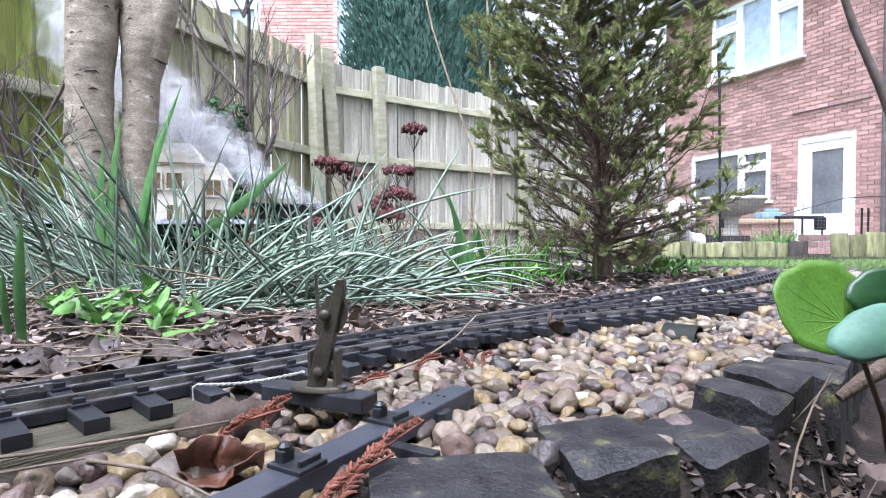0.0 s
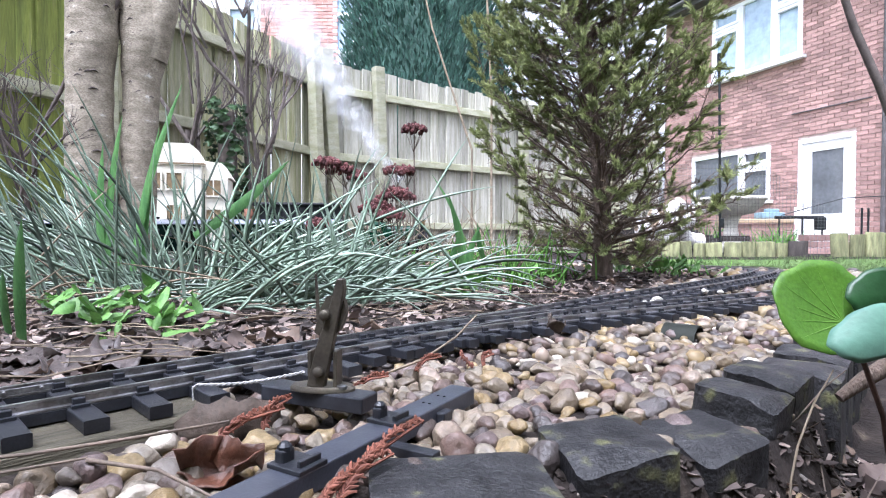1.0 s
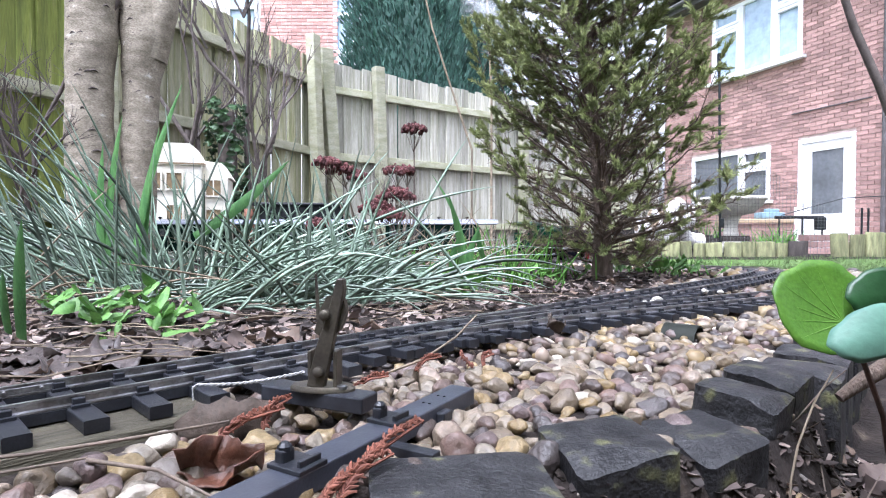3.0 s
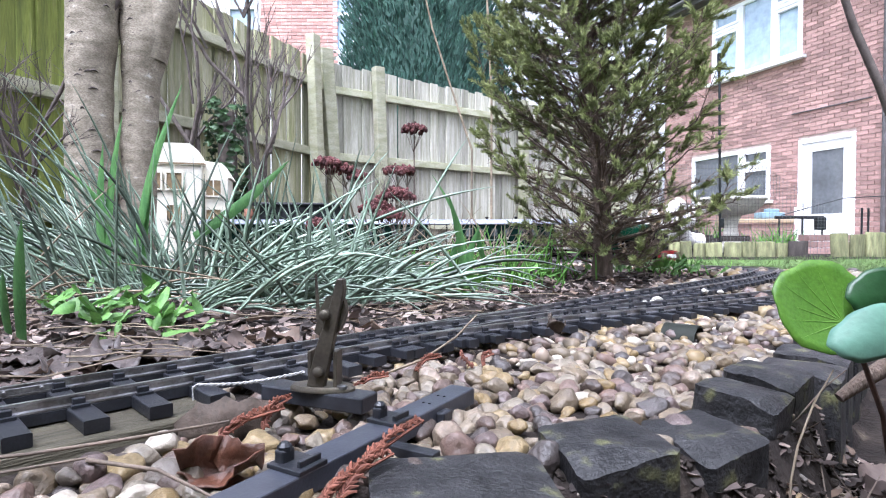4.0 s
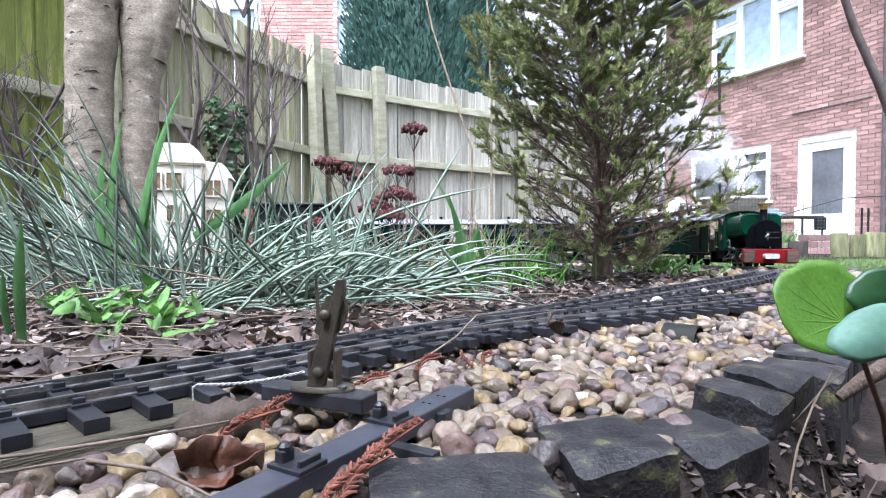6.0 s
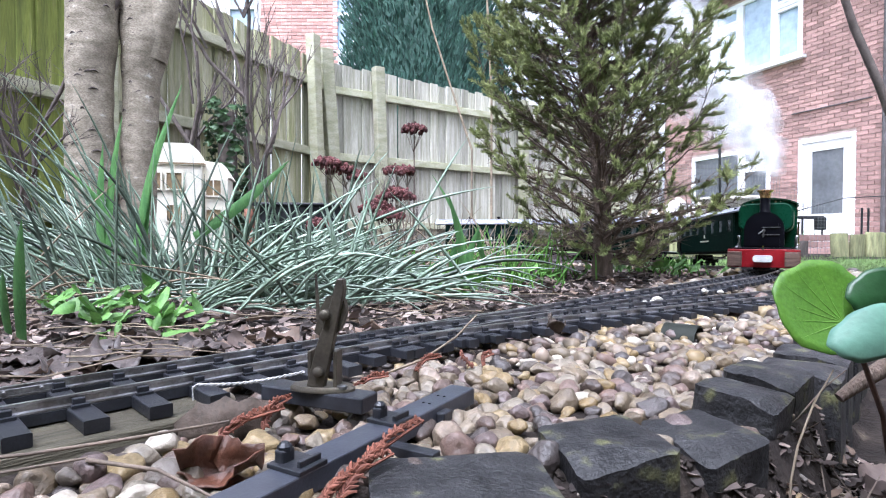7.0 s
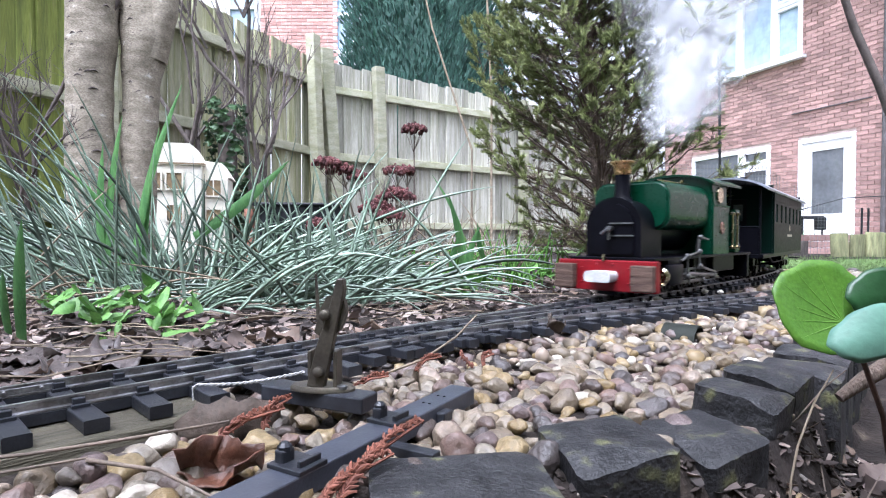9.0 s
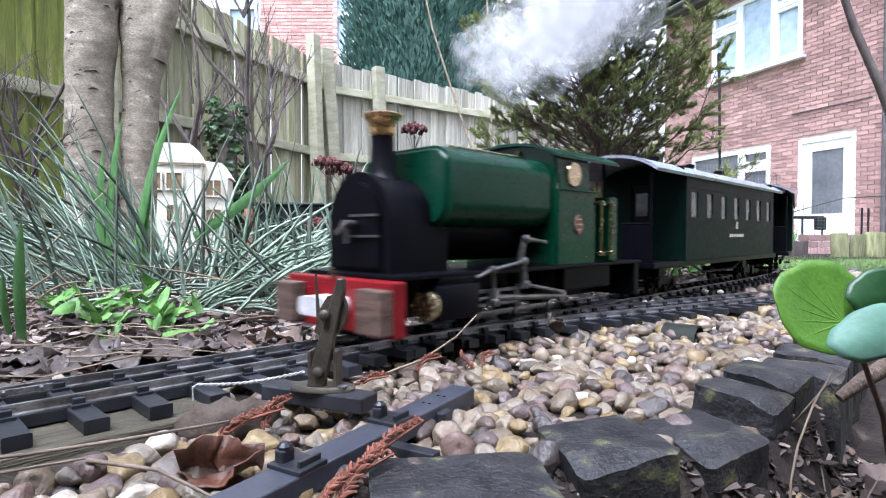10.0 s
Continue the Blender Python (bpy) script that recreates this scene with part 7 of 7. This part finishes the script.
def build_mesh_fence():
    a, c = ray_at(1120, 430, 3.02), ray_at(1490, 430, 3.02)
    z0, z1 = 0.0, 0.50
    e = empty("wire_mesh_fence", Matrix(), label="fine grey wire mesh on a thin black post", category="wire fence")
    verts, faces = [], []

    def wire(p, q, r=0.00085):
        d = (q - p).normalized()
        s = d.orthogonal().normalized() * r
        t = d.cross(s).normalized() * r
        i = len(verts)
        verts.extend([p + s, p + t, p - s, p - t, q + s, q + t, q - s, q - t])
        for j in range(4):
            faces.append((i + j, i + (j + 1) % 4, i + 4 + (j + 1) % 4, i + 4 + j))
    n = int((c - a).length / 0.0185)
    for k in range(n + 1):
        p = a.lerp(c, k / n)
        hz = z1 if k < n * 0.62 else z1 - 0.28 * (k / n - 0.62) / 0.38
        wire(Vector((p.x, p.y, z0)), Vector((p.x + 0.004 * math.sin(k), p.y, hz)))
    for k in range(28):
        z = z0 + 0.0185 * k
        f = 1.0 if z < z1 - 0.28 else 0.62 + 0.38 * (z1 - z) / 0.28
        q = a.lerp(c, f)
        wire(Vector((a.x, a.y, z)), Vector((q.x, q.y, z)))
    tagged(raw("wire_mesh", verts, faces, M["wire"], e), kind="stuff")
    p = ray_at(1275, 440, 3.0)
    t = ray_at(1273, 96, 3.0)
    part("post", tubed([(p.x, p.y, -0.03), (t.x, t.y, t.z)], 0.0065, 10), M["black_plastic"], e, "thin black post")
    b = bmesh.new()
    box(b, t.x, t.y, t.z - 0.045, 0.018, 0.018, 0.10, bevel=0.004)
    q = ray_at(1277, 395, 3.0)
    box(b, q.x, q.y, q.z, 0.022, 0.018, 0.05, bevel=0.004)
    part("clip", b, M["black_plastic"], e)
    b = bmesh.new()
    for k in range(18):
        q = t.lerp(p, 0.1 + 0.8 * k / 18)
        tube(b, [(q.x - 0.009, q.y, q.z), (q.x + 0.009, q.y, q.z)], 0.003, 6)
    part("notch", b, M["black_plastic"], e)


build_mesh_fence()


def build_patio_things():
    # raised brick bed under the kitchen window
    c = ray_at(1350, 395, 6.2)
    e = empty("brick_planter", pose(c.x, c.y, ground_z(c.x, c.y), 0, 0, -10), label="low red brick planter before the house", category="planter")
    for row in range(6):
        for k in range(3):
            o = part("brick", boxed(0, 0, 0, 0.215, 0.10, 0.065, bevel=0.004), M["brick"], e)
            o.matrix_basis = pose(-0.36 + k * 0.225 + (0.11 if row % 2 else 0), 0, 0.034 + row * 0.075)
    part("coping", boxed(-0.09, 0.0, 0.475, 0.74, 0.2, 0.045, bevel=0.01), M["log_end"], e)
    c = ray_at(1362, 370, 6.2)
    b = bmesh.new()
    box(b, 0, 0, 0.035, 0.26, 0.16, 0.07, bevel=0.012)
    box(b, 0.02, 0, 0.085, 0.12, 0.1, 0.05, bevel=0.012)
    o = part("plant_tray", b, M["blue_tray"], smooth=40)
    o.matrix_basis = pose(c.x, c.y, ground_z(c.x, c.y) + 0.4975)
    tagged(o, "blue-grey plastic plant tray on the brick planter", "plant tray")
    # dark garden bench end with a rail
    c = ray_at(1420, 385, 5.4)
    z0 = ground_z(c.x, c.y)
    e = empty("garden_rail", pose(c.x, c.y, z0), label="dark metal garden handrail with thin uprights", category="handrail")
    top = c.z - z0
    part("rail", tubed([(-0.26, 0, top), (0.2, 0, top)], 0.016, 8), M["black_plastic"], e)
    part("rail", tubed([(-0.2, 0, top + 0.02), (0.25, -0.2, top + 0.17), (0.9, -0.4, top + 0.2)], 0.0045, 8), M["black_plastic"], e)
    part("end_block", boxed(0.17, 0, top - 0.06, 0.09, 0.06, 0.12, bevel=0.008), M["black_plastic"], e)
    for x in (-0.22, 0.0, 0.19, 0.42, 0.48):
        part("upright", tubed([(x, 0 if x < 0.3 else -0.2, 0), (x, 0 if x < 0.3 else -0.2, top + (0.0 if x < 0.3 else 0.08))], 0.009, 8), M["black_plastic"], e)
    b = bmesh.new()
    tube(b, [(0, 0, 0), (0, 0, 0.86)], 0.03, 10)
    c = ray_at(1409, 360, 9.6)
    o = part("waste_pipe", b, M["upvc"])
    o.matrix_basis = pose(c.x, c.y, ground_z(c.x, c.y) - 0.01)
    tagged(o, "short white plastic waste pipe by the door", "pipe")
    # green and pale pot plants behind the mesh
    rnd = random.Random(81)
    for px, d, n, h in ((1320, 4.9, 60, 0.20), (1385, 4.7, 70, 0.24), (1350, 5.0, 40, 0.20), (1250, 4.6, 50, 0.26)):
        c = ray_at(px, 430, d)
        z = ground_z(c.x, c.y)
        verts, faces = [], []
        for k in range(n):
            p = Vector((c.x + rnd.gauss(0, 0.07), c.y + rnd.gauss(0, 0.07), z))
            add_blade(verts, faces, p, p + Vector((rnd.gauss(0, 0.4), rnd.gauss(0, 0.4), 1)).normalized() * h * rnd.uniform(0.5, 1.3), 0.08, 0.006, rnd, 4)
        tagged(raw("garden_plant", verts, faces, M["grass"], smooth=0), "leafy green plant behind the wire mesh", "plant", "plants behind the mesh")


build_patio_things()


# ---------------------------------------------------------------- neighbour's house behind the fence
def build_neighbour():
    e = empty("neighbour_house", pose(-2.35, 12.5, 0), label="pale pink brick and white rendered house beyond the fence", category="house")
    part("wall", boxed(-0.85, 0.15, 3.5, 1.6, 0.28, 8.0), M["render_white"], e)
    part("rendered_wall", boxed(-4.2, 0.2, 3.5, 5.1, 0.28, 8.0), M["render_white"], e, "white rendered wall")
    rnd = random.Random(91)
    me = {}
    for w in (0.215, 0.10):
        m = bpy.data.meshes.new("brick")
        b = boxed(0, 0, 0, w, 0.03, 0.063)
        b.to_mesh(m)
        b.free()
        m.materials.append(M["pale_brick"])
        me[w] = m
    for row in range(36):
        x = -1.64 + (0.05 if row % 2 else 0.11)
        if row % 2:
            o = new("brick", me[0.10])
            o.parent = e
            o.matrix_basis = pose(x, 0.0, 3.4 + row * 0.075)
            x += 0.17
        while x < -0.06:
            o = new("brick", me[0.215])
            o.parent = e
            o.matrix_basis = pose(x, 0.0 + rnd.uniform(-0.002, 0.002), 3.4 + row * 0.075)
            x += 0.226
    w = empty("window", Matrix())
    w.parent = e
    b = bmesh.new()
    for x in (-0.02, 0.42):
        box(b, x, 0.05, 4.9, 0.09, 0.1, 1.5, bevel=0.008)
    for z in (4.15, 4.95, 5.65):
        box(b, 0.2, 0.05, z, 0.36, 0.1, 0.09, bevel=0.008)
    part("window_frame", b, M["upvc"], w)
    part("pane", boxed(0.2, 0.09, 4.9, 0.42, 0.012, 1.5), M["glass_painted_sky"], w)
    w = empty("window", Matrix())
    w.parent = e
    b = bmesh.new()
    for x in (-2.35, -1.75):
        box(b, x, 0.03, 5.0, 0.07, 0.1, 1.2, bevel=0.008)
    for z in (4.4, 5.1, 5.6):
        box(b, -2.05, 0.03, z, 0.53, 0.1, 0.07, bevel=0.008)
    part("window_frame", b, M["upvc"], w)
    part("pane", boxed(-2.05, 0.06, 5.0, 0.53, 0.012, 1.2), M["glass_painted_sky"], w)


build_neighbour()


# ---------------------------------------------------------------- steam
def steam_material():
    m = bpy.data.materials.new("steam")
    m.use_nodes = True
    n, l = m.node_tree.nodes, m.node_tree.links
    n.remove(n["Principled BSDF"])
    d = n.new("ShaderNodeBsdfDiffuse")
    d.inputs[0].default_value = (0.92, 0.93, 0.95, 1)
    t = n.new("ShaderNodeBsdfTranslucent")
    t.inputs[0].default_value = (0.92, 0.93, 0.95, 1)
    both = n.new("ShaderNodeMixShader")
    l.new(d.outputs[0], both.inputs[1])
    l.new(t.outputs[0], both.inputs[2])
    clear = n.new("ShaderNodeBsdfTransparent")
    mix = n.new("ShaderNodeMixShader")
    tc = n.new("ShaderNodeTexCoord")
    no = n.new("ShaderNodeTexNoise")
    no.inputs["Scale"].default_value, no.inputs["Detail"].default_value = 1.7, 5
    l.new(tc.outputs["Object"], no.inputs["Vector"])
    mr = n.new("ShaderNodeMapRange")
    mr.inputs["From Min"].default_value, mr.inputs["From Max"].default_value = 0.38, 0.90
    mr.inputs["To Min"].default_value, mr.inputs["To Max"].default_value = 0.0, 0.19
    l.new(no.outputs["Fac"], mr.inputs["Value"])
    l.new(mr.outputs[0], mix.inputs[0])
    l.new(clear.outputs[0], mix.inputs[1])
    l.new(both.outputs[0], mix.inputs[2])
    l.new(mix.outputs[0], n["Material Output"].inputs[0])
    return m


M["steam"] = steam_material()
scene.cycles.transparent_max_bounces = 48


def build_puff(k):
    rnd = random.Random(100 + k)
    b = bmesh.new()
    for s in (1.1, 0.97, 0.84, 0.71, 0.58, 0.45, 0.32):
        g2 = bmesh.ops.create_icosphere(b, subdivisions=3, radius=s)
        q = Vector((rnd.uniform(0, 50), rnd.uniform(0, 50), 0))
        for v in g2["verts"]:
            v.co *= 1 + 0.7 * noise.noise(v.co * 1.3 / s + q) + 0.12 * noise.noise(v.co * 3.0 / s + q)
            v.co.z *= 1.25
    o = part("steam_puff", b, M["steam"], smooth=0)
    r = 0.020 + 0.0080 * k
    o.scale = (r, r, r)
    return tagged(o, "soft white puff of drifting steam", "steam", "steam from the chimney")


PUFFS = [(build_puff(k), k) for k in range(20)]


def puff_pose(t, k):
    """A puff was at the chimney a while ago; the older it is, the higher it stands and the further the breeze has carried it."""
    age = 0.30 + 0.115 * k
    calm = smooth01((t - 0.5) / 0.9) * (1 - smooth01((t - 3.7) / 0.9))
    s = run(t - age) if t > age else run(0) + 0.385 * (age - t)
    c = on_line(s, 0.135, 0.255) @ Vector((0, -0.05, 0.19))
    x = c.x - 0.06 * age * age + 0.02 * age * math.sin(1.3 * t + 2 * k)
    z = c.z + 0.03 + 0.10 * age + 0.11 * age * age + 0.75 * age * calm + 0.01 * math.sin(2.1 * t + k)
    return pose(x, c.y + 0.02 * age * math.sin(k * 5), z, 12 * math.sin(0.8 * t + k), 12 * math.cos(0.7 * t + 2 * k), 40 * k + 25 * t)


# ---------------------------------------------------------------- bricks of the house wall
def build_bricks():
    rnd = random.Random(7)
    holes = [(-0.02, 1.03, -0.27, 1.86), (1.60, 3.65, 0.80, 1.86), (0.97, 3.10, 3.34, 4.88)]
    sizes = {}
    verts, faces, made = [], [], 0
    for row in range(74):
        z = -0.37 + row * 0.075
        x = 4.51 - (0.0 if row % 2 else 0.1125)
        if row % 2 == 0:
            spans = [(4.51, x + 0.01)]
        else:
            spans = []
        while x > -2.2:
            spans.append((x, x - 0.215))
            x -= 0.225
        for hi, lo in spans:
            keep = [(lo, hi)]
            for h in holes:
                if z + 0.0325 > h[2] and z - 0.0325 < h[3]:
                    nxt = []
                    for a, c in keep:
                        if c <= h[0] or a >= h[1]:
                            nxt.append((a, c))
                        else:
                            if a < h[0] - 0.03:
                                nxt.append((a, h[0]))
                            if c > h[1] + 0.03:
                                nxt.append((h[1], c))
                    keep = nxt
            for a, c in keep:
                w = round(c - a, 2)
                if w < 0.03:
                    continue
                near = (a + c) / 2 < 1.75 and -0.3 < z < 2.4 and made < 310 and (a + c) / 2 > -0.6
                if near:
                    if w not in sizes:
                        m = bpy.data.meshes.new("brick")
                        b = boxed(0, 0, 0, w, 0.016, 0.064)
                        b.to_mesh(m)
                        b.free()
                        m.materials.append(M["brick"])
                        sizes[w] = m
                    o = new("brick", sizes[w])
                    o.parent = HOME
                    o.matrix_basis = pose((a + c) / 2, -0.004 + rnd.uniform(-0.002, 0.002), z)
                    made += 1
                else:
                    y = 0.004 + rnd.uniform(-0.002, 0.002)
                    i = len(verts)
                    verts += [(a, -0.012, z - 0.032), (c, -0.012, z - 0.032), (c, -0.012, z + 0.032), (a, -0.012, z + 0.032), (a, y, z - 0.032), (c, y, z - 0.032), (c, y, z + 0.032), (a, y, z + 0.032)]
                    faces += [(i + 4, i + 5, i + 6, i + 7), (i, i + 1, i + 5, i + 4), (i + 1, i + 2, i + 6, i + 5), (i + 2, i + 3, i + 7, i + 6), (i + 3, i, i + 4, i + 7)]
    tagged(raw("brickwork", verts, faces, M["brickwork"], HOME, "weathered red bricks"), kind="stuff")


build_bricks()


# ---------------------------------------------------------------- movement
def motions():
    steps = [k / 5 for k in range(51)]
    walk(LOCO, [(t, on_line(run(t), 0.135, 0.255)) for t in steps])
    for i, (c, _) in enumerate(COACHES):
        walk(c, [(t, on_line(run(t) + 0.455 + i * (COACH_L + 0.035), 0.10, COACH_L - 0.10)) for t in steps])
    for puff, k in PUFFS:
        walk(puff, [(t, puff_pose(t, k)) for t in steps])
    fine = [k / 30 for k in range(301)]
    for w in LOCO_WHEELS:
        x, y, z = w.location
        walk(w, [(t, pose(x, y, z, math.degrees(run(t) / 0.0185) % 360)) for t in fine])
    for r, sx in LOCO_RODS:
        x, y, z = r.location
        walk(r, [(t, pose(x, y + 0.007 * math.cos(run(t) / 0.0185 + sx), z + 0.007 * math.sin(run(t) / 0.0185 + sx))) for t in fine])
    for _, ws in COACHES:
        for w in ws:
            x, y, z = w.location
            walk(w, [(t, pose(x, y, z, math.degrees(run(t) / 0.0125) % 360)) for t in fine])


motions()
